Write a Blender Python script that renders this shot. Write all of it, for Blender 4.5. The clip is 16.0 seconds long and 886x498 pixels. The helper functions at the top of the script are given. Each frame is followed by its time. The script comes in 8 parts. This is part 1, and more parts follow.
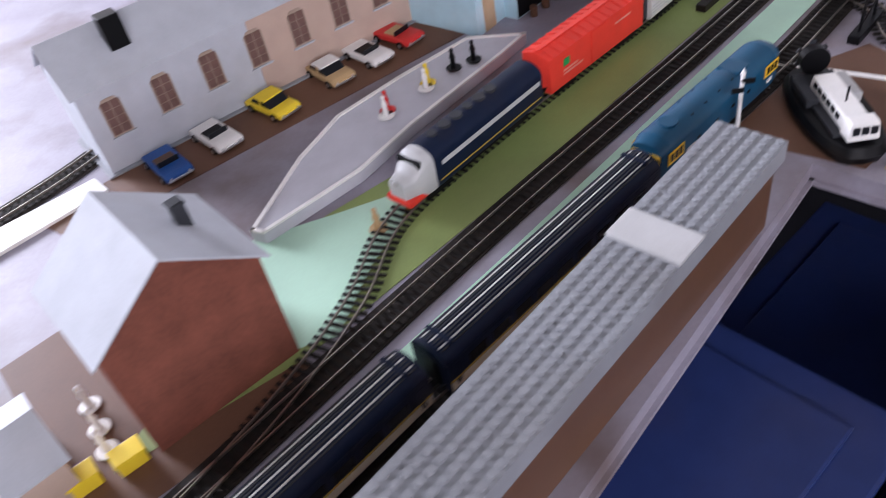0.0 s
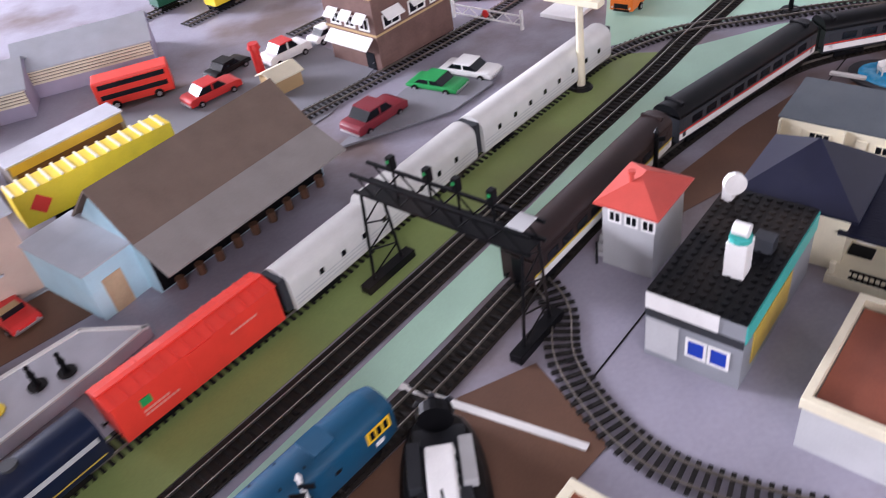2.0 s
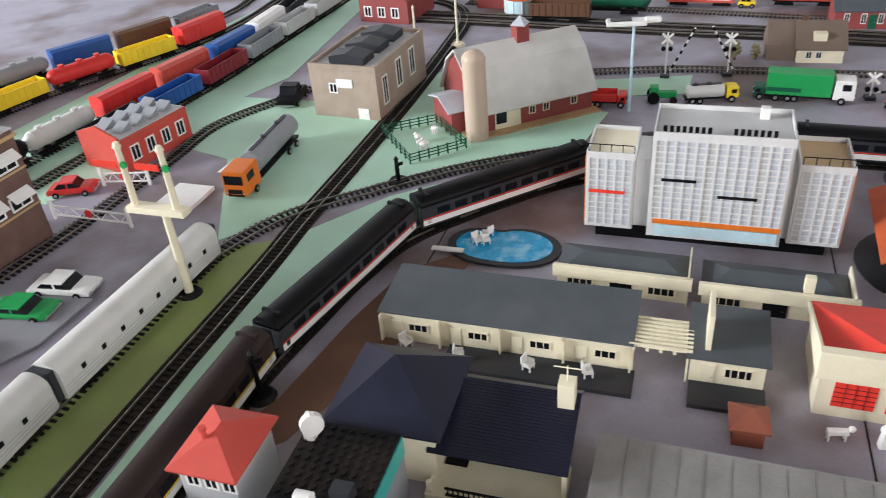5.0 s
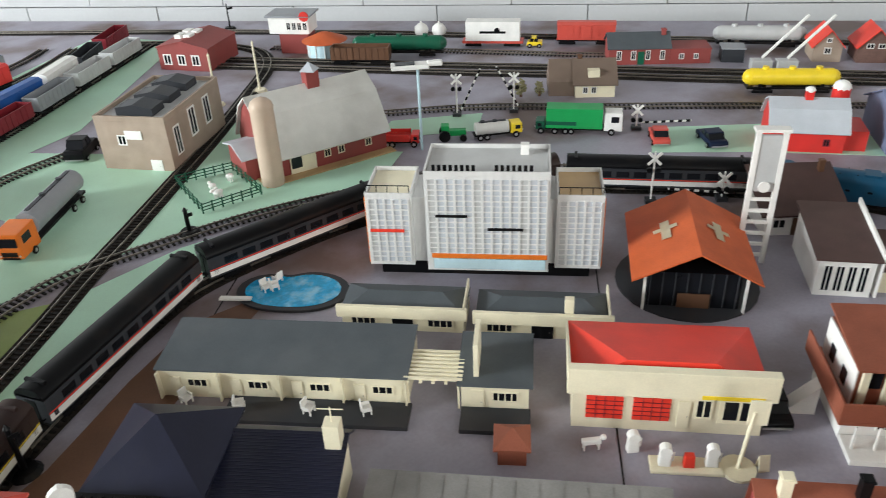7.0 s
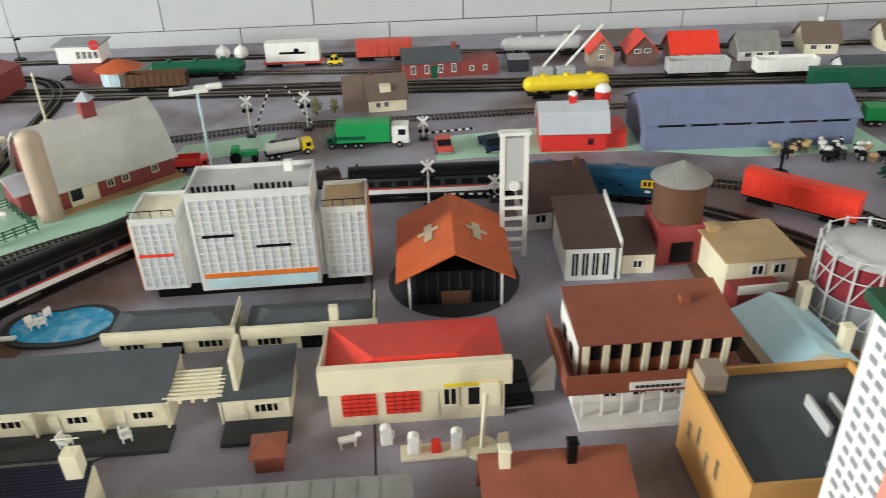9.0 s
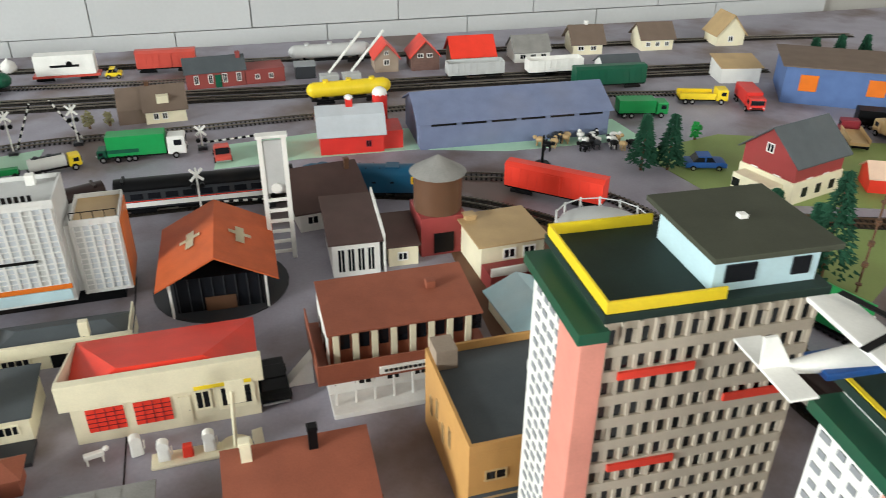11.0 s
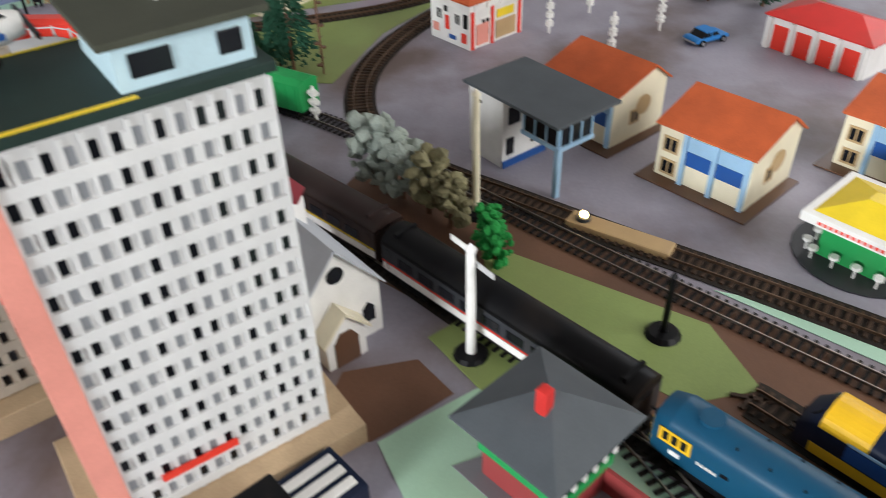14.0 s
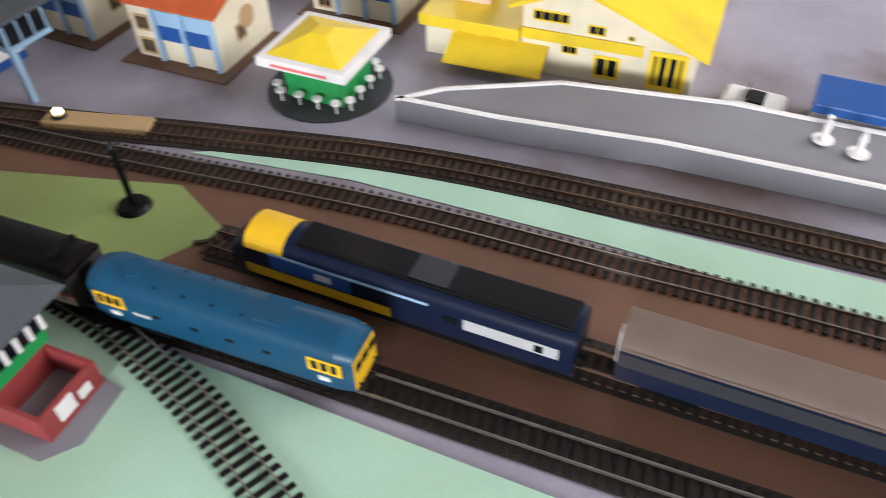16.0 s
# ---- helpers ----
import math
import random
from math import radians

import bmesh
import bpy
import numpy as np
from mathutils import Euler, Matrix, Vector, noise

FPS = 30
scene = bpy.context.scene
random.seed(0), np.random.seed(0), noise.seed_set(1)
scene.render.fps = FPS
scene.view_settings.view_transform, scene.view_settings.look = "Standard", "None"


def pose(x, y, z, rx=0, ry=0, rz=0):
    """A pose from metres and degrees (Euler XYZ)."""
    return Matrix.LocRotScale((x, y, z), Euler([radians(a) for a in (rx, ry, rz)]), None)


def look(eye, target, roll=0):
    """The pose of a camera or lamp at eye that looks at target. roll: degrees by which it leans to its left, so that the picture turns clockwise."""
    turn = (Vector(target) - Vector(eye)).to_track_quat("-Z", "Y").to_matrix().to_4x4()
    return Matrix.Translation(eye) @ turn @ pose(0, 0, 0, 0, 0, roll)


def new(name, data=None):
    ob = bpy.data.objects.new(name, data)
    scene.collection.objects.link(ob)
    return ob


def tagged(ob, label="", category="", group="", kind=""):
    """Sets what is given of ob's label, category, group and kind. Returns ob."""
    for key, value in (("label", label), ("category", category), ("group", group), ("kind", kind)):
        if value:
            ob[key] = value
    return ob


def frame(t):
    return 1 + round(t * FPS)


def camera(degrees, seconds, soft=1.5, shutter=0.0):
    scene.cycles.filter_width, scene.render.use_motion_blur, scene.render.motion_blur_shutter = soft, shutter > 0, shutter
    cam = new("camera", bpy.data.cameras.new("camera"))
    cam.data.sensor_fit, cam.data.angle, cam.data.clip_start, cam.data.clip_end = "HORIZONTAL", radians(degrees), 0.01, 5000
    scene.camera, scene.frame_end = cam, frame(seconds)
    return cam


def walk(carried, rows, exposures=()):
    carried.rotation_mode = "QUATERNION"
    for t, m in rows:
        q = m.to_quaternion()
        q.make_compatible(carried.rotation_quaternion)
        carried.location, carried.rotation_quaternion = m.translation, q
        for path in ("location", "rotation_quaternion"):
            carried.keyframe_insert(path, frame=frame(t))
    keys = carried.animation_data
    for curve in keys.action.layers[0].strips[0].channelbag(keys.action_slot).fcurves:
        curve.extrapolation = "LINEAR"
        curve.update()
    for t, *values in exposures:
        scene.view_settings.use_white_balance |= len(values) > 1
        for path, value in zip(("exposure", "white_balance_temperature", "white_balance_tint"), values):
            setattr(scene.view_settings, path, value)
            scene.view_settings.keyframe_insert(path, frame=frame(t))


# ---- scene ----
cam = camera(59.33, 16.0, soft=0.8, shutter=0.45)
# seconds, eye in metres, turn in degrees
ROWS = [
    (0.0, 0.0013, 0.0094, 0.4597, 47.06, 8.80, 0.06),
    (0.5, 0.1083, 0.0883, 0.4599, 48.47, 8.63, 1.40),
    (1.0, 0.1822, 0.2024, 0.4599, 48.27, 7.17, -3.08),
    (1.5, 0.2605, 0.2614, 0.4698, 48.70, 7.93, -3.48),
    (2.0, 0.3428, 0.3080, 0.4882, 50.97, 7.82, -3.36),
    (2.5, 0.3848, 0.3839, 0.4904, 50.42, 6.14, -9.44),
    (3.0, 0.4246, 0.4177, 0.4944, 51.87, 5.73, -12.34),
    (3.5, 0.4488, 0.4220, 0.5073, 53.03, 5.16, -15.64),
    (4.0, 0.4815, 0.4153, 0.5193, 53.98, 5.26, -19.32),
    (4.2, 0.4906, 0.4099, 0.5211, 54.66, 5.10, -20.42),
    (6.3, 0.5528, 0.3585, 0.5351, 58.39, 2.91, -31.28),
    (6.5, 0.5642, 0.3552, 0.5328, 58.47, 2.67, -32.59),
    (7.0, 0.5813, 0.3347, 0.5379, 58.76, 2.33, -35.51),
    (7.5, 0.6012, 0.3102, 0.5423, 58.94, 2.40, -37.31),
    (8.0, 0.6195, 0.2889, 0.5435, 59.27, 2.03, -39.83),
    (8.5, 0.6378, 0.2595, 0.5461, 59.45, 1.97, -43.29),
    (9.0, 0.6523, 0.2309, 0.5445, 59.60, 1.67, -46.25),
    (9.2, 0.6597, 0.2169, 0.5443, 59.84, 1.56, -47.68),
    (11.3, 0.6990, 0.1185, 0.5378, 60.02, -0.66, -59.71),
    (11.5, 0.7047, 0.1053, 0.5345, 59.82, -0.75, -60.78),
    (12.0, 0.7179, 0.0693, 0.5297, 59.09, -0.20, -65.28),
    (12.5, 0.7323, 0.0459, 0.5181, 57.54, 0.34, -71.22),
    (13.0, 0.7500, -0.0433, 0.4879, 55.47, 1.83, -74.60),
    (13.5, 0.7529, -0.1116, 0.4666, 53.79, 1.38, -78.66),
    (13.7, 0.7449, -0.1379, 0.4629, 53.36, 1.64, -80.63),
    (14.0, 0.7432, -0.1728, 0.4509, 52.32, 1.40, -82.57),
    (14.5, 0.7400, -0.2269, 0.4390, 50.83, 1.24, -88.31),
    (15.0, 0.7233, -0.2848, 0.4359, 48.88, 1.95, -93.72),
    (15.5, 0.7023, -0.3440, 0.4275, 47.19, 1.98, -99.10),
    (16.0, 0.6826, -0.3929, 0.4227, 45.43, 1.35, -107.08),
]
walk(cam, [(t, pose(x, y, z, rx, ry, rz)) for t, x, y, z, rx, ry, rz in ROWS],
     exposures=[(0, 0.5, 5950, 22), (0.7, 0.68, 5900, 25), (2.5, 0.58, 6000, 24), (4, 0.42, 6200, 16), (7, 0.32, 6350, 4), (9, 0.26, 6600, 2), (12, 0.38, 6500, 1), (13, 0.26, 6350, 4), (14, 0.2, 6350, 9), (15, 0.3, 6300, 14), (16, 0.2, 6250, 15)])

# ---- world, window lamps, east fill, exposure ----
world = bpy.data.worlds.new("world")
scene.world = world
world.use_nodes = True
wn = world.node_tree
sky = wn.nodes.new("ShaderNodeTexSky")
sky.sky_type, sky.sun_disc = "NISHITA", False
sky.sun_elevation, sky.sun_rotation = radians(35), radians(-60)
wn.nodes["Background"].inputs["Strength"].default_value = 0.1
wn.links.new(sky.outputs[0], wn.nodes["Background"].inputs[0])


def area_light(name, at, target, w, h, power, colour):
    lamp = bpy.data.lights.new(name, "AREA")
    lamp.shape, lamp.size, lamp.size_y, lamp.energy, lamp.color = "RECTANGLE", w, h, power, colour
    ob = new(name, lamp)
    ob.matrix_world = look(at, target)
    return ob


area_light("window_daylight_west", (-3.9, 2.9, 1.2), (0.4, 1.2, 0.1), 1.7, 1.2, 330, (0.95, 0.98, 1.0))
area_light("window_daylight_south", (0.6, -2.25, 1.1), (1.0, 0.6, 0.0), 1.7, 1.2, 42, (1.0, 0.97, 0.93))
# Added fill lamp, hung inside the room rather than set in a window.
area_light("window_daylight_east", (3.2, -1.55, 1.2), (1.3, 0.3, 0.0), 1.4, 1.1, 13, (1.0, 0.97, 0.94))

# ---- materials ----


def material(name, colour, rough=0.5, metal=0.0, vary=0.12, spots=0.0, spot_colour=(0.1, 0.07, 0.05), bump=0.15, coarse=35.0, fine=600.0, spec=0.3, shift=0.0, stain_from=0.5, stain_width=0.2):
    m = bpy.data.materials.new(name)
    m.use_nodes = True
    nt = m.node_tree
    b = nt.nodes["Principled BSDF"]
    b.inputs["Roughness"].default_value, b.inputs["Metallic"].default_value = rough, metal
    b.inputs["Specular IOR Level"].default_value = spec
    tc = nt.nodes.new("ShaderNodeTexCoord")

    def noise_node(scale, detail):
        n = nt.nodes.new("ShaderNodeTexNoise")
        n.inputs["Scale"].default_value, n.inputs["Detail"].default_value = scale, detail
        nt.links.new(tc.outputs["Object"], n.inputs["Vector"])
        return n

    big, small = noise_node(coarse, 4), noise_node(fine, 3)
    both = nt.nodes.new("ShaderNodeMath")
    both.operation = "MULTIPLY_ADD"
    nt.links.new(small.outputs["Fac"], both.inputs[0])
    both.inputs[1].default_value = 0.5
    nt.links.new(big.outputs["Fac"], both.inputs[2])
    ramp = nt.nodes.new("ShaderNodeValToRGB")
    ramp.color_ramp.elements[0].position, ramp.color_ramp.elements[1].position = 0.45, 1.0
    ramp.color_ramp.elements[0].color = (*[c * (1 - vary) for c in colour], 1)
    ramp.color_ramp.elements[1].color = (*[min(1, c * (1 + vary)) for c in colour], 1)
    nt.links.new(both.outputs[0], ramp.inputs[0])
    out = ramp.outputs[0]
    if shift:
        info, hsv = nt.nodes.new("ShaderNodeObjectInfo"), nt.nodes.new("ShaderNodeHueSaturation")
        span = nt.nodes.new("ShaderNodeMapRange")
        span.inputs["To Min"].default_value, span.inputs["To Max"].default_value = 1 - shift, 1 + shift
        nt.links.new(info.outputs["Random"], span.inputs["Value"])
        nt.links.new(span.outputs[0], hsv.inputs["Value"])
        nt.links.new(out, hsv.inputs["Color"])
        out = hsv.outputs[0]
    if spots:
        stain, mix, edge = noise_node(coarse * 0.35, 6), nt.nodes.new("ShaderNodeMix"), nt.nodes.new("ShaderNodeMapRange")
        mix.data_type = "RGBA"
        edge.inputs["From Min"].default_value, edge.inputs["From Max"].default_value = stain_from, stain_from + stain_width
        edge.inputs["To Max"].default_value = spots
        nt.links.new(stain.outputs["Fac"], edge.inputs["Value"])
        nt.links.new(edge.outputs[0], mix.inputs["Factor"])
        nt.links.new(out, mix.inputs["A"])
        mix.inputs["B"].default_value = (*spot_colour, 1)
        out = mix.outputs["Result"]
    nt.links.new(out, b.inputs["Base Color"])
    bm_node = nt.nodes.new("ShaderNodeBump")
    bm_node.inputs["Strength"].default_value, bm_node.inputs["Distance"].default_value = bump, 0.0006
    nt.links.new(both.outputs[0], bm_node.inputs["Height"])
    nt.links.new(bm_node.outputs[0], b.inputs["Normal"])
    return m


def plastic(name, colour, rough=0.38, **k):
    return material(name, colour, rough, vary=k.pop("vary", 0.08), spots=k.pop("spots", 0.18), bump=0.1, **k)


M = {}
for n, c in {
    "white": (0.82, 0.8, 0.77), "cream": (0.78, 0.71, 0.53), "yellow": (0.85, 0.62, 0.03), "red": (0.62, 0.035, 0.03),
    "bright_red": (0.78, 0.05, 0.03), "maroon": (0.2, 0.02, 0.03), "green": (0.02, 0.3, 0.08), "dark_green": (0.01, 0.09, 0.05),
    "blue": (0.02, 0.09, 0.32), "rail_blue": (0.008, 0.07, 0.14), "navy": (0.008, 0.014, 0.036), "black": (0.005, 0.005, 0.006),
    "dark_grey": (0.038, 0.04, 0.046), "grey": (0.27, 0.28, 0.3), "light_grey": (0.5, 0.5, 0.5), "silver": (0.62, 0.61, 0.58),
    "orange": (0.72, 0.17, 0.02), "loco_yellow": (0.85, 0.5, 0.02), "tan": (0.5, 0.34, 0.17), "pale_blue": (0.5, 0.66, 0.72),
    "pink": (0.75, 0.3, 0.24), "teal": (0.05, 0.42, 0.38), "brown": (0.12, 0.06, 0.035), "coach_brown": (0.03, 0.019, 0.018),
    "brick_red": (0.3, 0.05, 0.05), "roof_red": (0.55, 0.08, 0.06), "light_blue": (0.32, 0.5, 0.68), "gold": (0.55, 0.38, 0.06),
}.items():
    M[n] = plastic(n + "_plastic", c, spec=0.15 if max(c) < 0.07 else 0.3)
M["blue_paint"] = plastic("bright_blue_plastic", (0.03, 0.22, 0.6))
M["slate"] = material("slate_grey_card_roof", (0.075, 0.085, 0.095), 0.6, vary=0.12, spots=0.15, spot_colour=(0.16, 0.16, 0.16))
M["dark_roof"] = material("blue_black_roof", (0.012, 0.013, 0.028), 0.34, vary=0.15, spots=0.15, spot_colour=(0.07, 0.07, 0.08))
M["tower_wall"] = material("beige_printed_card", (0.5, 0.43, 0.35), 0.7, vary=0.1, spots=0.25, spot_colour=(0.3, 0.22, 0.16))
M["hotel_wall"] = material("white_moulded_plastic", (0.66, 0.65, 0.64), 0.45, vary=0.06, spots=0.2, spot_colour=(0.45, 0.43, 0.42))
M["brick_wall"] = material("red_brick_card", (0.17, 0.055, 0.035), 0.75, vary=0.3, fine=260, bump=0.3)
M["brown_brick"] = material("brown_brick_plastic", (0.15, 0.085, 0.07), 0.6, vary=0.25, fine=300, bump=0.3)
M["tan_brick"] = material("tan_brick_plastic", (0.36, 0.28, 0.22), 0.65, vary=0.15, spots=0.3, spot_colour=(0.25, 0.15, 0.1))
M["shed_brown"] = material("brown_card_roof", (0.16, 0.115, 0.09), 0.7, vary=0.12)
M["dark_brown_roof"] = material("dark_purple_brown_roof", (0.075, 0.042, 0.038), 0.55, vary=0.15, spots=0.2, spot_colour=(0.12, 0.08, 0.06))
M["pale_slab"] = material("pale_lilac_platform_card", (0.52, 0.52, 0.57), 0.55, vary=0.08, spots=0.3, spot_colour=(0.4, 0.38, 0.4))
M["shed_grey"] = material("grey_card_roof", (0.26, 0.235, 0.22), 0.7, vary=0.1)
M["paper_grey"] = material("pale_grey_card", (0.46, 0.48, 0.52), 0.75, vary=0.08, spots=0.25, spot_colour=(0.36, 0.34, 0.33))
M["paper_pink"] = material("pinkish_card", (0.5, 0.37, 0.3), 0.75, vary=0.08, spots=0.2, spot_colour=(0.36, 0.28, 0.2))
M["paper_blue"] = material("pale_blue_card", (0.45, 0.66, 0.74), 0.75, vary=0.1, spots=0.4, spot_colour=(0.7, 0.78, 0.8))
M["terracotta"] = material("terracotta_roof", (0.5, 0.1, 0.03), 0.6, vary=0.18, spots=0.3, spot_colour=(0.36, 0.09, 0.04))
M["rust_roof"] = material("rust_brown_roof", (0.28, 0.085, 0.05), 0.6, vary=0.15, spots=0.25, spot_colour=(0.2, 0.07, 0.05))
M["warehouse"] = material("slate_blue_card", (0.17, 0.2, 0.32), 0.65, vary=0.12, spots=0.3, spot_colour=(0.2, 0.2, 0.26))
M["aged_grey"] = material("aged_grey_roof", (0.24, 0.23, 0.22), 0.75, vary=0.2, spots=0.3, spot_colour=(0.14, 0.13, 0.12))
M["steel"] = material("rail_steel", (0.34, 0.3, 0.26), 0.3, metal=0.8, vary=0.25)
M["rust_rail"] = material("tarnished_rail", (0.16, 0.1, 0.065), 0.5, metal=0.6, vary=0.3)
M["sleeper"] = material("black_brown_sleeper", (0.01, 0.008, 0.007), 0.7, vary=0.35, shift=0.3)
M["sleeper_brown"] = material("brown_sleeper", (0.06, 0.035, 0.022), 0.75, vary=0.3, shift=0.3)
M["bed"] = material("brown_ballast_strip", (0.024, 0.018, 0.014), 0.85, vary=0.4, fine=900, bump=0.5)
M["table"] = material("lilac_grey_table_paint", (0.32, 0.3, 0.36), 0.55, vary=0.14, spots=0.85, spot_colour=(0.12, 0.072, 0.05), coarse=14, fine=240, spec=0.5, stain_from=0.47, stain_width=0.18)
M["mint"] = material("mint_green_paint", (0.46, 0.7, 0.54), 0.5, vary=0.1, spots=0.4, spot_colour=(0.3, 0.42, 0.24), coarse=8)
M["olive"] = material("olive_green_paint", (0.24, 0.31, 0.1), 0.55, vary=0.15, spots=0.6, spot_colour=(0.2, 0.19, 0.08), coarse=9)
M["brown_paint"] = material("red_brown_paint", (0.15, 0.075, 0.045), 0.6, vary=0.2, spots=0.4, spot_colour=(0.08, 0.05, 0.04), coarse=12)
M["asphalt"] = material("grey_road_card", (0.22, 0.215, 0.235), 0.75, vary=0.1, spots=0.2, spot_colour=(0.3, 0.3, 0.31), coarse=14)
M["plaster"] = material("whitewashed_block_wall", (0.5, 0.5, 0.51), 0.8, vary=0.06, spots=0.45, spot_colour=(0.52, 0.5, 0.48), coarse=4, fine=120)
M["room"] = material("pale_room_paint", (0.4, 0.38, 0.36), 0.85, vary=0.05, coarse=3, fine=80)
M["floor"] = material("dark_floor", (0.05, 0.05, 0.06), 0.7, vary=0.2, coarse=4, fine=90)
M["pale_pink"] = plastic("pale_pink_plastic", (0.78, 0.55, 0.42))
M["pale_tan"] = plastic("pale_tan_plastic", (0.52, 0.4, 0.31), 0.5)
M["barn_red"] = plastic("faded_barn_red", (0.26, 0.055, 0.05), 0.55)
M["lilac_card"] = material("lilac_card", (0.42, 0.38, 0.48), 0.7, vary=0.08, spots=0.2, spot_colour=(0.5, 0.48, 0.52))
M["ply"] = material("plywood_edge", (0.42, 0.28, 0.15), 0.7, vary=0.2, coarse=30)
M["bin"] = material("dark_blue_storage_bin", (0.025, 0.042, 0.15), 0.3, vary=0.1, spots=0.1)
M["leaf"] = material("dark_pine_foliage", (0.022, 0.09, 0.05), 0.8, vary=0.4, shift=0.15)
M["bush_green"] = material("bright_green_foliage", (0.02, 0.26, 0.05), 0.8, vary=0.35)
M["bush_grey"] = material("grey_green_lichen", (0.3, 0.34, 0.3), 0.9, vary=0.35)
M["bush_olive"] = material("olive_lichen", (0.22, 0.2, 0.11), 0.9, vary=0.35)
M["wood"] = material("bare_wood", (0.5, 0.36, 0.22), 0.65, vary=0.2)
M["water"] = material("blue_resin_pool_water", (0.02, 0.32, 0.6), 0.08, vary=0.3, spots=0.5, spot_colour=(0.45, 0.75, 0.85), coarse=160, bump=0.3)
M["hotel_pane"] = material("pale_window_pane", (0.52, 0.54, 0.58), 0.25, vary=0.1, bump=0.02)
M["pane"] = material("dark_window_pane", (0.008, 0.009, 0.012), 0.15, vary=0.1, bump=0.02)
M["blue_pane"] = material("blue_window_pane", (0.015, 0.05, 0.4), 0.15, vary=0.1, bump=0.02)
M["chrome"] = material("silver_paint", (0.6, 0.6, 0.6), 0.3, metal=0.9, vary=0.1)
glow = bpy.data.materials.new("lit_bulb")
glow.use_nodes = True
glow.node_tree.nodes["Principled BSDF"].inputs["Emission Color"].default_value = (1, 0.7, 0.25, 1)
glow.node_tree.nodes["Principled BSDF"].inputs["Emission Strength"].default_value = 12
M["glow"] = glow

# ---- builders ----


def finish(name, bm, mat, smooth=False):
    me = bpy.data.meshes.new(name)
    bmesh.ops.recalc_face_normals(bm, faces=bm.faces)
    if smooth:
        for f in bm.faces:
            f.smooth = True
    bm.to_mesh(me)
    bm.free()
    me.materials.append(M[mat] if isinstance(mat, str) else mat)
    if smooth:
        me.set_sharp_from_angle(angle=radians(40))
    return me


def part(name, bm, mat, parent, label="", smooth=False):
    """One mesh under a thing or a part."""
    ob = new(name, finish(name, bm, mat, smooth))
    ob.parent = parent
    if label:
        ob["label"] = label
    return ob


def thing(name, label, category, x, y, yaw=0.0, z=0.0, group="", tilt=0.0):
    ob = new(name)
    ob.empty_display_size = 0.01
    ob.matrix_basis = pose(x, y, z, 0, tilt, yaw)
    return tagged(ob, label, category, group)


def structure(name, bm, mat, label="", smooth=False):
    return tagged(new(name, finish(name, bm, mat, smooth)), label, kind="structure")


def BM():
    return bmesh.new()


def box(bm, x0, x1, y0, y1, z0, z1, taper=0.0):
    v = [bm.verts.new((x, y, z)) for z, k in ((z0, 0), (z1, taper)) for x, y in ((x0 + k, y0 + k), (x1 - k, y0 + k), (x1 - k, y1 - k), (x0 + k, y1 - k))]
    for f in ((3, 2, 1, 0), (4, 5, 6, 7), (0, 1, 5, 4), (1, 2, 6, 5), (2, 3, 7, 6), (3, 0, 4, 7)):
        bm.faces.new([v[i] for i in f])
    return bm


def rbox(bm, x0, x1, y0, y1, z0, z1, r=0.001, taper=0.0):
    """A box with bevelled edges."""
    t = BM()
    box(t, x0, x1, y0, y1, z0, z1, taper)
    bmesh.ops.bevel(t, geom=t.edges[:], offset=r, segments=2, affect="EDGES", profile=0.6)
    return merge(bm, t)


def merge(bm, other, m=None):
    made = {v: bm.verts.new(m @ v.co if m else v.co) for v in other.verts}
    for f in other.faces:
        try:
            bm.faces.new([made[v] for v in f.verts])
        except ValueError:
            pass
    other.free()
    return bm


def cyl(bm, p, q, r, n=12, r2=None):
    """A cylinder or cone from p to q."""
    p, q = Vector(p), Vector(q)
    turn = (q - p).to_track_quat("Z", "Y")
    r2 = r if r2 is None else r2
    low = [bm.verts.new(p + turn @ Vector((r * math.cos(a), r * math.sin(a), 0))) for a in (2 * math.pi * i / n for i in range(n))]
    if r2 < 1e-6:
        tip = bm.verts.new(q)
        for i in range(n):
            bm.faces.new((low[i], low[(i + 1) % n], tip))
    else:
        top = [bm.verts.new(q + turn @ Vector((r2 * math.cos(a), r2 * math.sin(a), 0))) for a in (2 * math.pi * i / n for i in range(n))]
        for i in range(n):
            bm.faces.new((low[i], low[(i + 1) % n], top[(i + 1) % n], top[i]))
        bm.faces.new(top)
    bm.faces.new(low[::-1])
    return bm


def prism(bm, outline, x0, x1, axis="x"):
    """An outline of (a, b) pushed along an axis; the outline lies in yz, xz or xy."""
    def at(a, b, s):
        return {"x": (s, a, b), "y": (a, s, b), "z": (a, b, s)}[axis]
    low, top = [bm.verts.new(at(a, b, x0)) for a, b in outline], [bm.verts.new(at(a, b, x1)) for a, b in outline]
    n = len(outline)
    for i in range(n):
        bm.faces.new((low[i], low[(i + 1) % n], top[(i + 1) % n], top[i]))
    bm.faces.new(low[::-1])
    bm.faces.new(top)
    return bm


def ball(bm, c, r, sz=1.0, n=2, jag=0.0):
    t = BM()
    bmesh.ops.create_icosphere(t, subdivisions=n, radius=r)
    for v in t.verts:
        k = 1 + jag * (random.random() - 0.5)
        v.co = Vector((v.co.x * k, v.co.y * k, v.co.z * sz * k)) + Vector(c)
    return merge(bm, t)


def bars(bm, u, w, h, gap, n, z, y):
    """n upright strips, such as unreadable characters."""
    for i in range(n):
        box(bm, u + i * (w + gap), u + i * (w + gap) + w, y - 0.0004, y, z, z + h)
    return bm

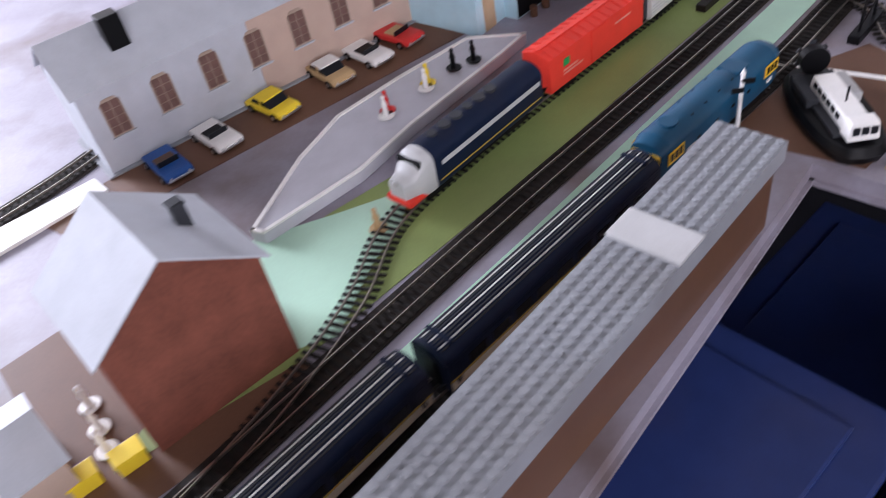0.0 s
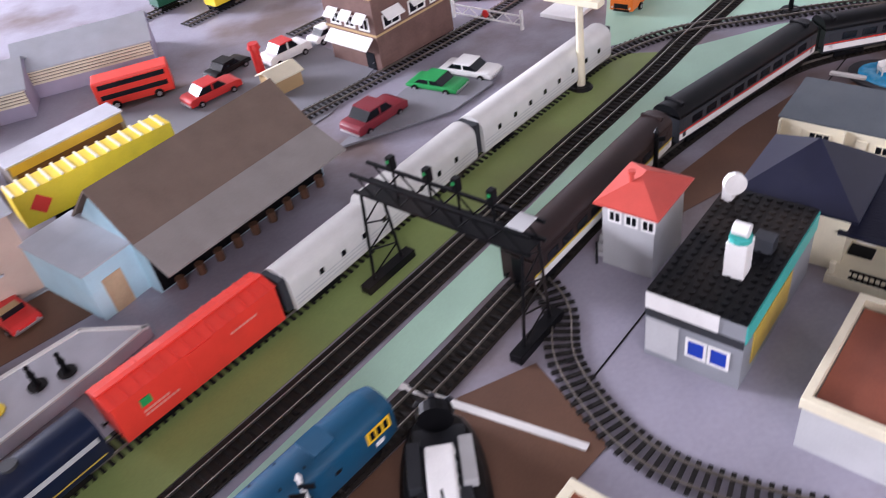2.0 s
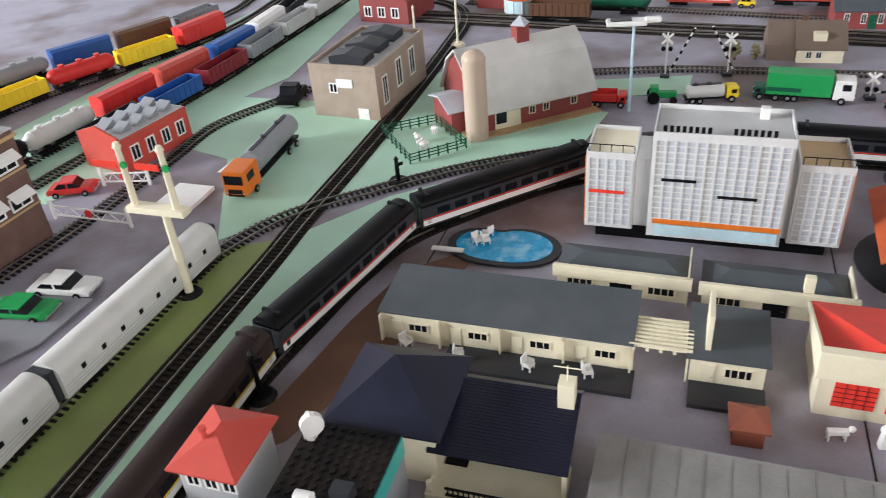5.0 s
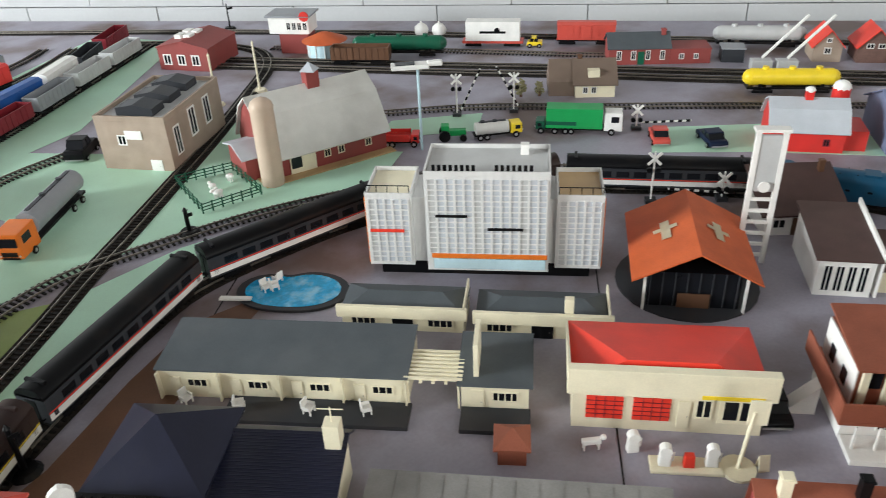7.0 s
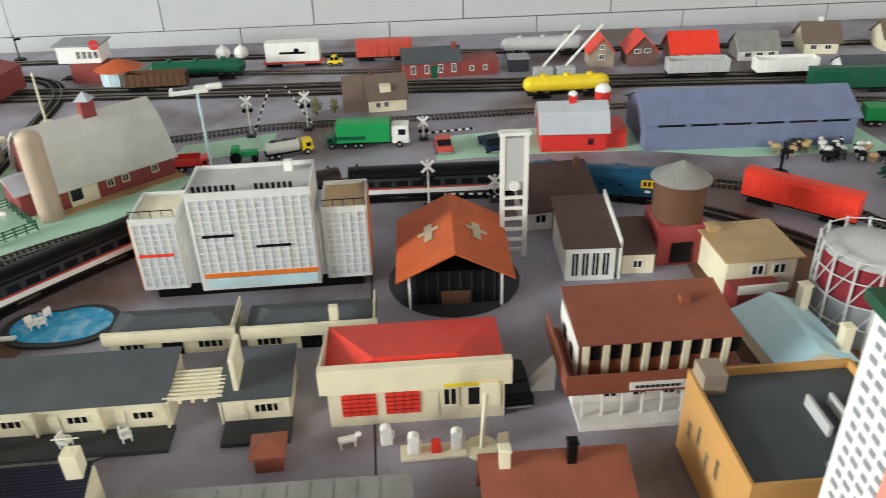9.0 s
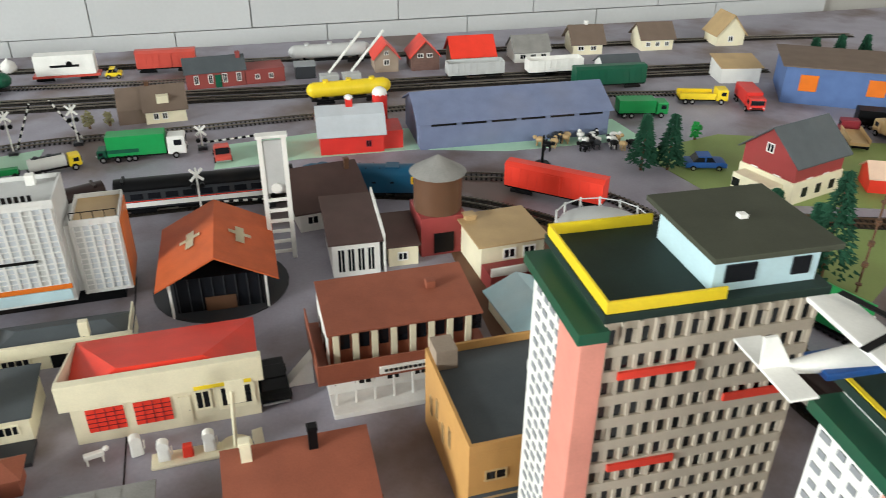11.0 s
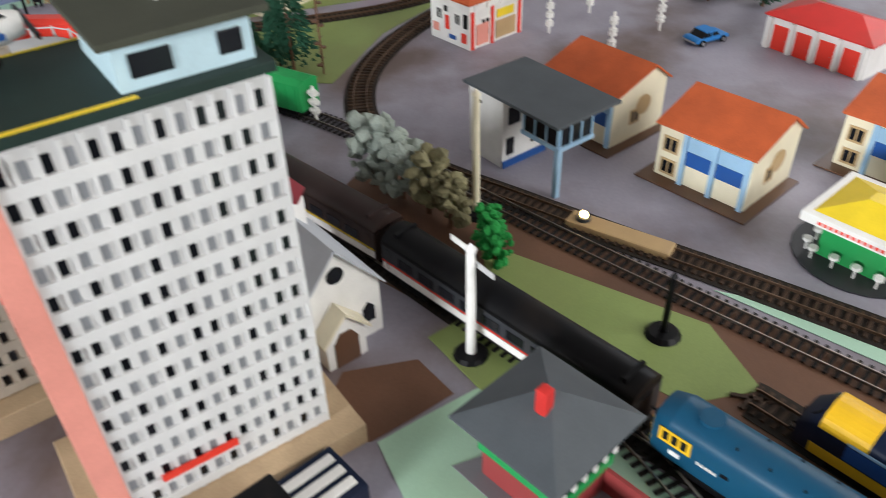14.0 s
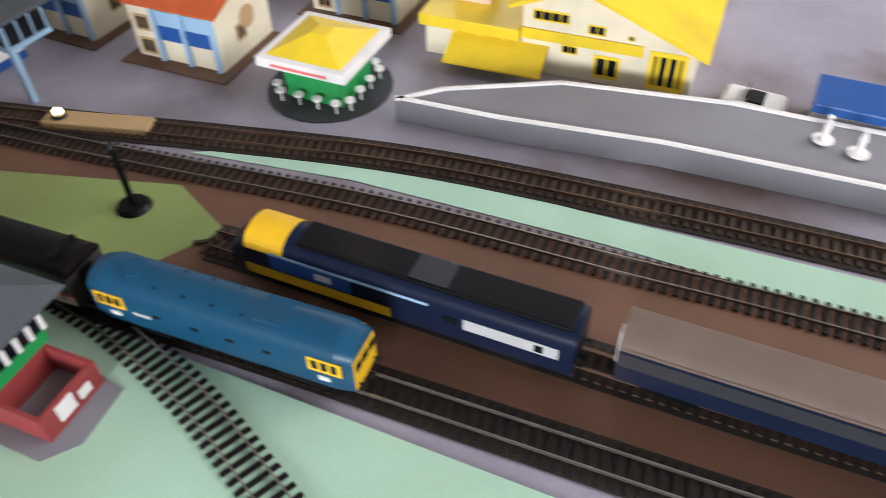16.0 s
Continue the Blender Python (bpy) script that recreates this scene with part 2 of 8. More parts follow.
# ---- the room and the layout table ----
# Layout axes: a runs along the long back wall, b runs from the pit to that wall.
AX, BX = Vector((0.743, -0.669)), Vector((0.669, 0.743))


def lay(a, b):
    return tuple(AX * a + BX * b)


def outline(name, pts, z0, z1, mat, label=""):
    return structure(name, prism(BM(), pts, z0, z1, "z"), mat, label)


# The table: left wing, back board and right wing round the operator's pit.
PIT_L, PIT_R = (0.262, 0.567), (1.03, -0.1)
table_outline = [(-1.75, 3.5), (-2.1, 0.1), (-0.72, -0.65), PIT_L, PIT_R, (0.28, -1.0), (1.0, -1.9), (3.75, 0.02), (3.7, 0.1), (0.2, 3.48)]
outline("layout_table", table_outline, -0.022, 0.0, "table", "lilac-grey painted plywood table of a model railway")
edge = BM()
for p, q in ((PIT_L, (-0.72, -0.65)), (PIT_L, PIT_R), (PIT_R, (0.28, -1.0))):
    d = (Vector(q) - Vector(p)).normalized()
    nrm = Vector((d.y, -d.x)) * 0.004
    if (Vector((0.4, 0.0)) - Vector(p)).dot(nrm) < 0:
        nrm = -nrm
    quad = [Vector(p), Vector(q), Vector(q) + nrm, Vector(p) + nrm]
    prism(edge, [tuple(v) for v in quad], -0.0215, -0.016, "z")
structure("table_edge_trim", edge, "table", "painted lip along the table's pit edge")

room = BM()
box(room, -4.2, 4.4, -2.6, 4.2, -0.86, -0.8)
structure("floor", room, "floor", "dark floor under the table")
ceiling = BM()
box(ceiling, -4.2, 4.4, -2.6, 4.2, 1.9, 1.96)
structure("ceiling", ceiling, "room", "pale flat ceiling")


def pierced_wall(name, p, q, z0, z1, hole, thick=0.12, mat="room"):
    """A wall from p to q with a window hole (from, to, sill, head) along it."""
    p, q = Vector(p), Vector(q)
    L, yaw = (q - p).length, math.degrees(math.atan2(q.y - p.y, q.x - p.x))
    bm = BM()
    a, b, s, h = hole
    box(bm, 0, a, 0, thick, z0, z1)
    box(bm, b, L, 0, thick, z0, z1)
    box(bm, a, b, 0, thick, z0, s)
    box(bm, a, b, 0, thick, h, z1)
    ob = structure(name, bm, mat, "plain pale wall with a window opening")
    ob.matrix_basis = pose(p.x, p.y, 0, 0, 0, yaw)
    return ob


pierced_wall("wall_west", (-4.0, -2.5), (-4.0, 4.1), -0.8, 1.9, (4.5, 6.3, 0.55, 1.85))
pierced_wall("wall_south", (4.3, -2.4), (-4.1, -2.4), -0.8, 1.9, (2.8, 4.6, 0.5, 1.7))
pierced_wall("wall_east", (4.1, 4.1), (4.1, -2.5), -0.8, 1.9, (5.2, 6.4, 0.6, 1.7))

# Unseen wall, added to stop sky light entering through the open northwest gap.
side = BM()
box(side, -4.1, -0.2, 4.0, 4.12, -0.8, 1.9)
structure("wall_northwest", side, "room", "plain unseen wall added to keep sky light out of the room")

# The whitewashed block wall behind the layout, each block an own piece with a recessed joint.
wall_at = Vector((0.2, 3.52))
wall_yaw = -43.5
back = BM()
box(back, -3.2, 5.6, 0.012, 0.15, -0.8, 1.9)
wall_back = structure("wall_north", back, "room", "whitewashed concrete block wall behind the layout")
wall_back.matrix_basis = pose(wall_at.x, wall_at.y, 0, 0, 0, wall_yaw)
block_mesh = finish("block", rbox(BM(), 0.0012, 0.3888, 0, 0.02, 0.0012, 0.1888, 0.0012), "plaster")
for row in range(-1, 7):
    for k in range(-3, 11):
        ob = new("block", block_mesh)
        ob.parent = wall_back
        ob.location = (k * 0.39 + (0.195 if row % 2 else 0), -0.008 + 0.002 * math.sin(k * 7.3 + row * 3.1), row * 0.19 + 0.03)

# Storage bins on the floor of the pit, below the table.


def storage_bin(x, y, z, yaw):
    t = thing("storage_bin", "dark blue plastic storage bin stacked under the table", "storage bin", x, y, yaw, z, "storage bins under the table")
    b = BM()
    for x0, x1, y0, y1, z0, z1 in ((0, 0.4, 0, 0.3, 0, 0.008), (0, 0.4, 0, 0.008, 0, 0.14), (0, 0.4, 0.292, 0.3, 0, 0.14), (0, 0.008, 0, 0.3, 0, 0.14), (0.392, 0.4, 0, 0.3, 0, 0.14)):
        box(b, x0, x1, y0, y1, z0, z1)
    part("tub", b, "bin", t)
    lid = rbox(BM(), -0.008, 0.408, -0.008, 0.308, 0.14, 0.156, 0.004)
    rbox(lid, 0.03, 0.37, 0.03, 0.27, 0.156, 0.162, 0.003)
    part("lid", lid, "bin", t, "ribbed dark blue lid")
    for z in (0.03, 0.075, 0.118):
        part("ledge", rbox(BM(), -0.006, 0.406, -0.006, 0.0, z, z + 0.01, 0.002), "bin", t, "moulded rim ledge")
    part("handle", rbox(BM(), 0.14, 0.26, -0.02, -0.004, 0.09, 0.115, 0.004), "bin", t)


for i, (x, y) in enumerate(((0.12, 0.02), (0.42, 0.3), (0.44, -0.12), (0.75, -0.35), (0.14, -0.36))):
    for k in range(4 - i % 2):
        storage_bin(x - 0.035 * k, y + 0.03 * k, -0.8 + 0.164 * k, 44)

# Painted areas on the board.


def patch(name, pts, mat, label, lift=0.0008):
    return outline(name, pts, 0.0002, lift, mat, label)


patch("green_strip_1", [(-0.31, 0.31), (-0.18, 0.40), (0.0, 0.585), (0.49, 1.12), (0.63, 1.27), (0.55, 1.29), (0.1, 0.8), (-0.25, 0.52)], "olive", "olive green painted strip between two tracks")
patch("green_strip_2", [(-0.35, 0.06), (0.0, 0.445), (0.37, 0.865), (0.52, 1.02), (0.7, 1.17), (0.9, 1.235), (1.1, 1.22), (1.06, 1.285), (0.8, 1.30), (0.66, 1.27), (0.4, 0.96), (0.0, 0.51), (-0.38, 0.1)], "mint", "mint green painted strip between the main tracks")
patch("green_board_1", [(-0.3, 0.5), (-0.25, 0.55), (-0.17, 0.575), (-0.1, 0.6), (-0.11, 0.55), (-0.133, 0.498), (-0.155, 0.42), (-0.189, 0.41), (-0.26, 0.44)], "mint", "mint green paint beside the platform", 0.0013)
patch("green_board_2", [(0.56, 1.31), (0.8, 1.345), (1.12, 1.30), (1.21, 1.37), (1.02, 1.55), (1.1, 1.72), (0.9, 1.62), (0.7, 1.8), (0.8, 1.85), (1.15, 2.3), (1.0, 2.5), (0.2, 1.8), (0.35, 1.55), (0.55, 1.66), (0.62, 1.55)], "mint", "mint green paint round the diamond crossing")
patch("green_board_3", [(1.27, 1.5), (1.42, 1.42), (1.36, 1.36), (1.2, 1.45)], "mint", "mint green paint behind the barn")
patch("green_board_4", [(1.52, 1.1), (1.64, 1.0), (1.78, 0.86), (1.86, 0.72), (2.05, 0.53), (2.12, 0.62), (1.75, 1.06), (1.6, 1.17)], "mint", "mint green paint before the warehouse")
patch("green_board_5", [(1.72, 0.38), (1.82, 0.3), (1.92, 0.09), (2.09, -0.02), (1.99, -0.01), (1.83, 0.07), (1.66, 0.105), (1.66, 0.2)], "olive", "grass green paint inside the curve")
patch("green_board_6", [(1.86, 0.33), (1.975, 0.11), (2.11, 0.0), (2.37, -0.085), (2.6, -0.06), (2.62, 0.02), (2.3, 0.08), (2.15, 0.42), (1.98, 0.52)], "olive", "grass green paint in the far corner")
patch("green_board_11", [(2.13, -0.1), (2.36, -0.17), (2.6, -0.15), (2.85, -0.02), (2.9, -0.3), (2.4, -0.6), (2.0, -0.6), (2.05, -0.3)], "olive", "grass green paint beyond the far track")
patch("green_board_7", [(1.335, -0.12), (1.25, -0.14), (1.15, -0.29), (1.17, -0.35), (1.24, -0.32)], "olive", "bright green painted strip beside the express", 0.001)
patch("green_board_8", [(1.285, -0.33), (1.255, -0.45), (1.1, -0.63), (0.8, -1.0), (0.76, -0.96), (1.06, -0.63), (1.2, -0.46)], "mint", "green painted strip between two tracks")
patch("green_board_9", [(1.114, -0.095), (1.175, -0.165), (1.02, -0.345), (0.8, -0.6), (0.5, -0.82), (1.0, -0.135), (1.033, -0.104), (1.09, -0.069)], "mint", "mint green paint round the signal box", 0.001)
patch("green_board_10", [(1.2, -0.09), (1.23, -0.12), (1.17, -0.18), (1.14, -0.145)], "olive", "green paint round a signal", 0.0016)
patch("brown_board_1", [(0.2, 0.62), (0.3, 0.55), (0.42, 0.66), (0.38, 0.75), (0.3, 0.72)], "brown_paint", "reddish brown paint along the curve", 0.0006)
patch("brown_board_5", [(0.44, 0.92), (0.56, 0.98), (0.66, 1.06), (0.75, 1.12), (0.86, 1.12), (0.68, 0.99), (0.55, 0.92)], "brown_paint", "reddish brown paint along the main curve", 0.0006)
patch("brown_board_2", [(1.155, -0.028), (1.094, -0.02), (1.09, -0.064), (1.116, -0.092), (1.142, -0.118), (1.175, -0.085)], "brown_paint", "brown paint before the chapel", 0.0006)
patch("brown_board_3", [(1.35, 0.47), (1.6, 0.72), (1.65, 0.5), (1.55, 0.3), (1.42, 0.36)], "brown_paint", "brown paint round the water tower")
patch("brown_board_4", [(0.92, 0.43), (1.0, 0.36), (1.09, 0.44), (1.01, 0.5)], "brown_paint", "brown paint beside the red roof")
patch("road_1", [(-0.5, 0.62), (-0.44, 0.58), (0.0, 0.93), (-0.1, 0.99)], "brown_paint", "dark brown car park strip", 0.0007)
patch("brown_board_6", [(-0.45, 0.42), (-0.4, 0.47), (-0.2, 0.42), (-0.16, 0.38), (-0.28, 0.28), (-0.32, 0.27)], "brown_paint", "dark brown paint round the brick house", 0.0005)
patch("platform_strip", [(-0.72, 0.455), (-0.536, 0.612), (-0.454, 0.681), (-0.43, 0.657), (-0.517, 0.571), (-0.7, 0.388)], "white", "white platform strip beside the terrace", 0.004)
patch("brown_board_7", [(1.33, 0.06), (1.52, 0.0), (1.42, -0.13), (1.28, -0.32), (1.16, -0.49), (0.93, -0.79), (0.72, -1.03), (0.6, -0.92), (0.83, -0.6), (1.02, -0.37), (1.17, -0.19)], "brown_paint", "dark brown paint under the main tracks", 0.0005)
patch("road_2", [(0.02, 1.05), (0.18, 1.24), (0.24, 1.36), (0.12, 1.5), (-0.2, 1.3)], "asphalt", "grey road surface", 0.001)
for p, q in (((0.265, 0.745), (0.405, 0.66)), ((0.6, 1.51), (0.63, 1.54))):
    d = (Vector(q) - Vector(p)).normalized() * 0.0035
    outline("painted_line", [(p[0] - d.y, p[1] + d.x), (q[0] - d.y, q[1] + d.x), (q[0] + d.y, q[1] - d.x), (p[0] + d.y, p[1] - d.x)], 0.0006, 0.0014, "white", "white painted line")

# ---- track ----


def spline(pts, step=0.004):
    """Evenly spaced points along a smooth curve through pts."""
    P = [Vector((*p, 0)) for p in pts]
    P = [2 * P[0] - P[1], *P, 2 * P[-1] - P[-2]]
    fine = []
    for a, b, c, d in zip(P, P[1:], P[2:], P[3:]):
        n = max(4, int((c - b).length / 0.004))
        for i in range(n):
            t = i / n
            fine.append(0.5 * (2 * b + (c - a) * t + (2 * a - 5 * b + 4 * c - d) * t * t + (3 * b - a - 3 * c + d) * t ** 3))
    fine.append(P[-2])
    out, left = [fine[0]], step
    for p, q in zip(fine, fine[1:]):
        seg = (q - p).length
        at = 0.0
        while seg - at >= left:
            at += left
            out.append(p + (q - p) * (at / seg))
            left = step
        left -= seg - at
    return out


def ribbon(bm, pts, off, w, z0, z1):
    """A bar of width w along pts, shifted sideways by off."""
    rings = []
    for i, p in enumerate(pts):
        d = (pts[min(i + 1, len(pts) - 1)] - pts[max(i - 1, 0)]).normalized()
        n = Vector((-d.y, d.x, 0))
        a, b = p + n * (off - w / 2), p + n * (off + w / 2)
        rings.append([bm.verts.new((a.x, a.y, z0)), bm.verts.new((b.x, b.y, z0)), bm.verts.new((b.x, b.y, z1)), bm.verts.new((a.x, a.y, z1))])
    for r, s in zip(rings, rings[1:]):
        for k in range(4):
            bm.faces.new((r[k], r[(k + 1) % 4], s[(k + 1) % 4], s[k]))
    bm.faces.new(rings[0][::-1])
    bm.faces.new(rings[-1])


SLEEPERS = {}


def track(label, pts, single=(0, 0), bed=None, mat="sleeper", rail="steel", lift=0.0):
    """Two rails on sleepers; those numbered in single are pieces of their own."""
    t = thing("track", label, "model railway track", 0, 0, z=lift, group="model railway tracks")
    line = spline(pts, 0.012)
    fine = spline(pts, 0.0085)
    for off in (-0.00825, 0.00825):
        b = BM()
        ribbon(b, line, off, 0.0011, 0.0029, 0.0056)
        part("rail", b, rail, t)
    if bed:
        b = BM()
        ribbon(b, line, 0, 0.04, 0.0008, 0.0014)
        part("ballast", b, bed, t)
    if mat not in SLEEPERS:
        SLEEPERS[mat] = finish("sleeper", box(BM(), -0.0018, 0.0018, -0.0155, 0.0155, 0.0014, 0.0031, 0.0002), mat)
    rest = BM()
    for i, p in enumerate(fine[:-1]):
        d = fine[i + 1] - p
        yaw = math.degrees(math.atan2(d.y, d.x))
        if single[0] <= i < single[1]:
            ob = new("sleeper", SLEEPERS[mat])
            ob.parent = t
            ob.matrix_basis = pose(p.x, p.y, 0, 0, 0, yaw)
        else:
            piece = box(BM(), -0.0018, 0.0018, -0.0155, 0.0155, 0.0014, 0.0031, 0.0002)
            merge(rest, piece, pose(p.x, p.y, 0, 0, 0, yaw))
    if rest.verts:
        ob = part("sleeper_strip", rest, mat, t)
        ob["kind"] = "stuff"
    else:
        rest.free()
    return t


LINE_C = [(-0.38, 0.03), (-0.133, 0.3), (0.037, 0.462), (0.116, 0.56), (0.282, 0.73), (0.393, 0.855), (0.521, 0.995), (0.625, 1.083), (0.7, 1.14), (0.784, 1.185), (0.919, 1.205), (1.044, 1.205), (1.19, 1.17), (1.306, 1.11), (1.4, 1.03), (1.5, 0.93), (1.585, 0.82), (1.635, 0.71), (1.655, 0.59), (1.64, 0.45), (1.58, 0.32), (1.5, 0.22), (1.42, 0.135), (1.36, 0.045), (1.188, -0.17), (1.04, -0.36), (0.85, -0.595), (0.6, -0.9)]
LINE_A = [(-0.3, 0.2), (-0.2, 0.345), (-0.145, 0.45), (-0.115, 0.55), (-0.04, 0.645), (0.07, 0.765), (0.19, 0.89), (0.28, 0.995), (0.51, 1.235), (0.57, 1.285), (0.66, 1.322), (0.77, 1.325), (0.93, 1.318), (1.114, 1.277), (1.25, 1.22), (1.37, 1.145), (1.48, 1.04), (1.58, 0.93), (1.68, 0.79), (1.745, 0.69), (1.785, 0.58), (1.765, 0.45), (1.7, 0.34), (1.625, 0.23), (1.565, 0.105), (1.5, 0.0), (1.411, -0.114), (1.341, -0.209), (1.27, -0.312), (1.154, -0.48), (1.033, -0.63), (0.92, -0.77), (0.7, -1.02)]
LINE_B = [(-0.45, 0.05), (-0.165, 0.375), (-0.012, 0.546), (0.107, 0.673), (0.223, 0.797), (0.34, 0.926), (0.452, 1.052), (0.52, 1.126), (0.605, 1.219), (0.674, 1.3), (0.755, 1.388), (0.855, 1.5), (0.987, 1.65), (1.127, 1.82), (1.225, 1.95), (1.262, 2.06), (1.24, 2.15), (1.16, 2.26), (1.05, 2.36)]
track("dark model track of the outer main line with steel rails", LINE_C, (30, 190))
track("dark model track curving through the diamond crossing", LINE_A, (10, 110))
track("dark model track running to the yard with steel rails", LINE_B, (20, 150))
track("dark branch track curving off by the control hut", [(0.393, 0.862), (0.41, 0.81), (0.404, 0.749), (0.42, 0.69), (0.446, 0.645), (0.49, 0.61), (0.56, 0.575)], (0, 60))
track("dark model track past the brown office block", [(-0.1, 1.06), (0.05, 1.165), (0.113, 1.218), (0.225, 1.307), (0.369, 1.43), (0.446, 1.505), (0.54, 1.6), (0.64, 1.7), (0.83, 1.765), (0.953, 1.836), (1.074, 1.946)])
for pts in ([(0.1, 1.52), (0.35, 1.74), (0.6, 1.935), (0.731, 2.03), (0.854, 2.16), (0.948, 2.29), (1.06, 2.43)], [(0.2, 1.5), (0.4, 1.68), (0.666, 1.9), (0.873, 2.107), (1.1, 2.337)], [(-0.1, 1.64), (0.11, 1.85), (0.35, 2.03), (0.62, 2.15), (0.794, 2.275), (0.93, 2.43)], [(-0.2, 1.7), (0.05, 1.93), (0.3, 2.13), (0.6, 2.25), (0.786, 2.38), (0.87, 2.48)]):
    track("dark yard siding track with steel rails", pts)
track("dark track along the road behind the hotel", [(1.1, 1.64), (1.275, 1.54), (1.433, 1.445), (1.6, 1.3), (1.789, 1.14), (2.0, 0.95), (2.2, 0.75), (2.35, 0.55)])
for o in (-0.024, 0.024):
    track("dark main track along the back of the layout", [(x + o * 0.7, y + o * 0.7) for x, y in ((1.15, 2.07), (1.32, 1.89), (1.521, 1.672), (1.72, 1.465), (1.91, 1.255), (2.081, 1.084), (2.389, 0.75), (2.65, 0.45))], bed="bed")
track("dark track along the back wall of the layout", [(1.3, 2.08), (1.43, 1.938), (1.6, 1.765), (1.77, 1.573), (1.95, 1.39)])
track("dark track beside the back wall of the layout", [(0.6, 2.95), (0.811, 2.72), (1.163, 2.4), (1.52, 2.05), (1.69, 1.86), (2.07, 1.45), (2.22, 1.28), (2.44, 1.05), (2.8, 0.66), (3.1, 0.3)], bed="bed")
track("brown track curving past the houses", [(2.3, -0.35), (2.115, -0.186), (1.995, -0.05), (1.836, 0.035), (1.684, 0.066), (1.55, 0.035), (1.47, -0.045), (1.41, -0.15), (1.351, -0.258), (1.3, -0.355), (1.219, -0.5), (1.13, -0.626), (0.982, -0.815), (0.8, -1.03)], (60, 150), "bed", "sleeper_brown", "rust_rail")
track("brown track across the far green corner", [(1.8, 0.39), (1.842, 0.269), (1.946, 0.065), (2.096, -0.048), (2.369, -0.13), (2.598, -0.11), (2.771, -0.048), (2.95, 0.08)], (0, 0), "bed", "sleeper_brown", "rust_rail")
track("brown track under the blue express", [(1.16, -0.34), (1.142, -0.362), (0.945, -0.588), (0.75, -0.82)], (0, 0), "bed", "sleeper_brown", "rust_rail")
track("dark turnout branch before the signal box", [(1.155, -0.21), (1.095, -0.262), (1.013, -0.313), (0.94, -0.347), (0.84, -0.39)], (0, 40))
track("dark model track running behind the card terrace", [(-0.8, 0.36), (-0.66, 0.505), (-0.545, 0.632), (-0.48, 0.715), (-0.42, 0.82)], (0, 0), "bed")
ballast = BM()
for pts in (LINE_C, LINE_B):
    ribbon(ballast, spline(pts, 0.02), 0, 0.036, 0.0009, 0.0013)
seams = BM()
for p, q in (((0.335, 0.629), (1.05, 1.42)), ((0.95, 0.62), (1.22, 0.93))):
    d = (Vector(q) - Vector(p)).normalized()
    nr = Vector((-d.y, d.x)) * 0.0008
    prism(seams, [tuple(Vector(p) - nr), tuple(Vector(q) - nr), tuple(Vector(q) + nr), tuple(Vector(p) + nr)], 0.0001, 0.0004, "z")
structure("board_seam", seams, "black", "dark seam between two table boards")
structure("track_underlay", ballast, "bed", "thin dark strip under the main tracks")


def along(pts, s):
    """The place and heading at s metres along a line."""
    line = spline(pts, 0.004)
    i = max(1, min(len(line) - 2, int(s / 0.004)))
    d = line[i + 1] - line[i - 1]
    return line[i].x, line[i].y, math.degrees(math.atan2(d.y, d.x))


def nearest(pts, x, y):
    line = spline(pts, 0.004)
    return 0.004 * min(range(len(line)), key=lambda i: (line[i].x - x) ** 2 + (line[i].y - y) ** 2)

# ---- rolling stock ----
RAIL = 0.0056


def shell(w, z0, z1, rise, n=6):
    """A coach's cross-section: flat sides and a curved roof."""
    pts = [(-w / 2 * 0.94, z0), (-w / 2, z0 + 0.003), (-w / 2, z1)]
    pts += [(-w / 2 * math.cos(math.pi * i / (2 * n)), z1 + rise * math.sin(math.pi * i / (2 * n))) for i in range(1, n + 1)]
    return pts + [(-a, b) for a, b in pts[-2::-1]]


def bogies(t, L, at=0.32, mat="black", wheels=2):
    for s in (-1, 1):
        b = BM()
        x = s * L * at
        box(b, x - 0.017, x + 0.017, -0.013, 0.013, 0.0085, 0.0125)
        for y in (-0.0135, 0.0135):
            rbox(b, x - 0.019, x + 0.019, y - 0.0012, y + 0.0012, 0.004, 0.0095, 0.0008)
        bogie = part("bogie", b, mat, t)
        for k in range(wheels):
            wx = x - 0.012 + 0.024 * k / max(1, wheels - 1)
            w = cyl(BM(), (wx, -0.0095, RAIL + 0.006), (wx, 0.0095, RAIL + 0.006), 0.001, 6)
            for y in (-0.0095, 0.0065):
                cyl(w, (wx, y, RAIL + 0.006), (wx, y + 0.003, RAIL + 0.006), 0.006, 14)
            part("wheelset", w, "steel", bogie)


def buffers(t, L, z=0.018):
    for s in (-1, 1):
        for y in (-0.011, 0.011):
            b = cyl(BM(), (s * L / 2, y, z), (s * (L / 2 + 0.004), y, z), 0.001, 8)
            cyl(b, (s * (L / 2 + 0.004), y, z), (s * (L / 2 + 0.005), y, z), 0.0026, 10)
            part("buffer", b, "black", t)
        part("coupling", box(BM(), s * L / 2, s * (L / 2 + 0.006), -0.002, 0.002, 0.013, 0.015), "black", t)


def side_panes(t, xs, w, z0, z1, y, mat="pane", name="window"):
    for x in xs:
        for s in (-1, 1):
            part(name, rbox(BM(), x - w / 2, x + w / 2, s * y - 0.0004, s * y + 0.0004, z0, z1, 0.0003), mat, t)


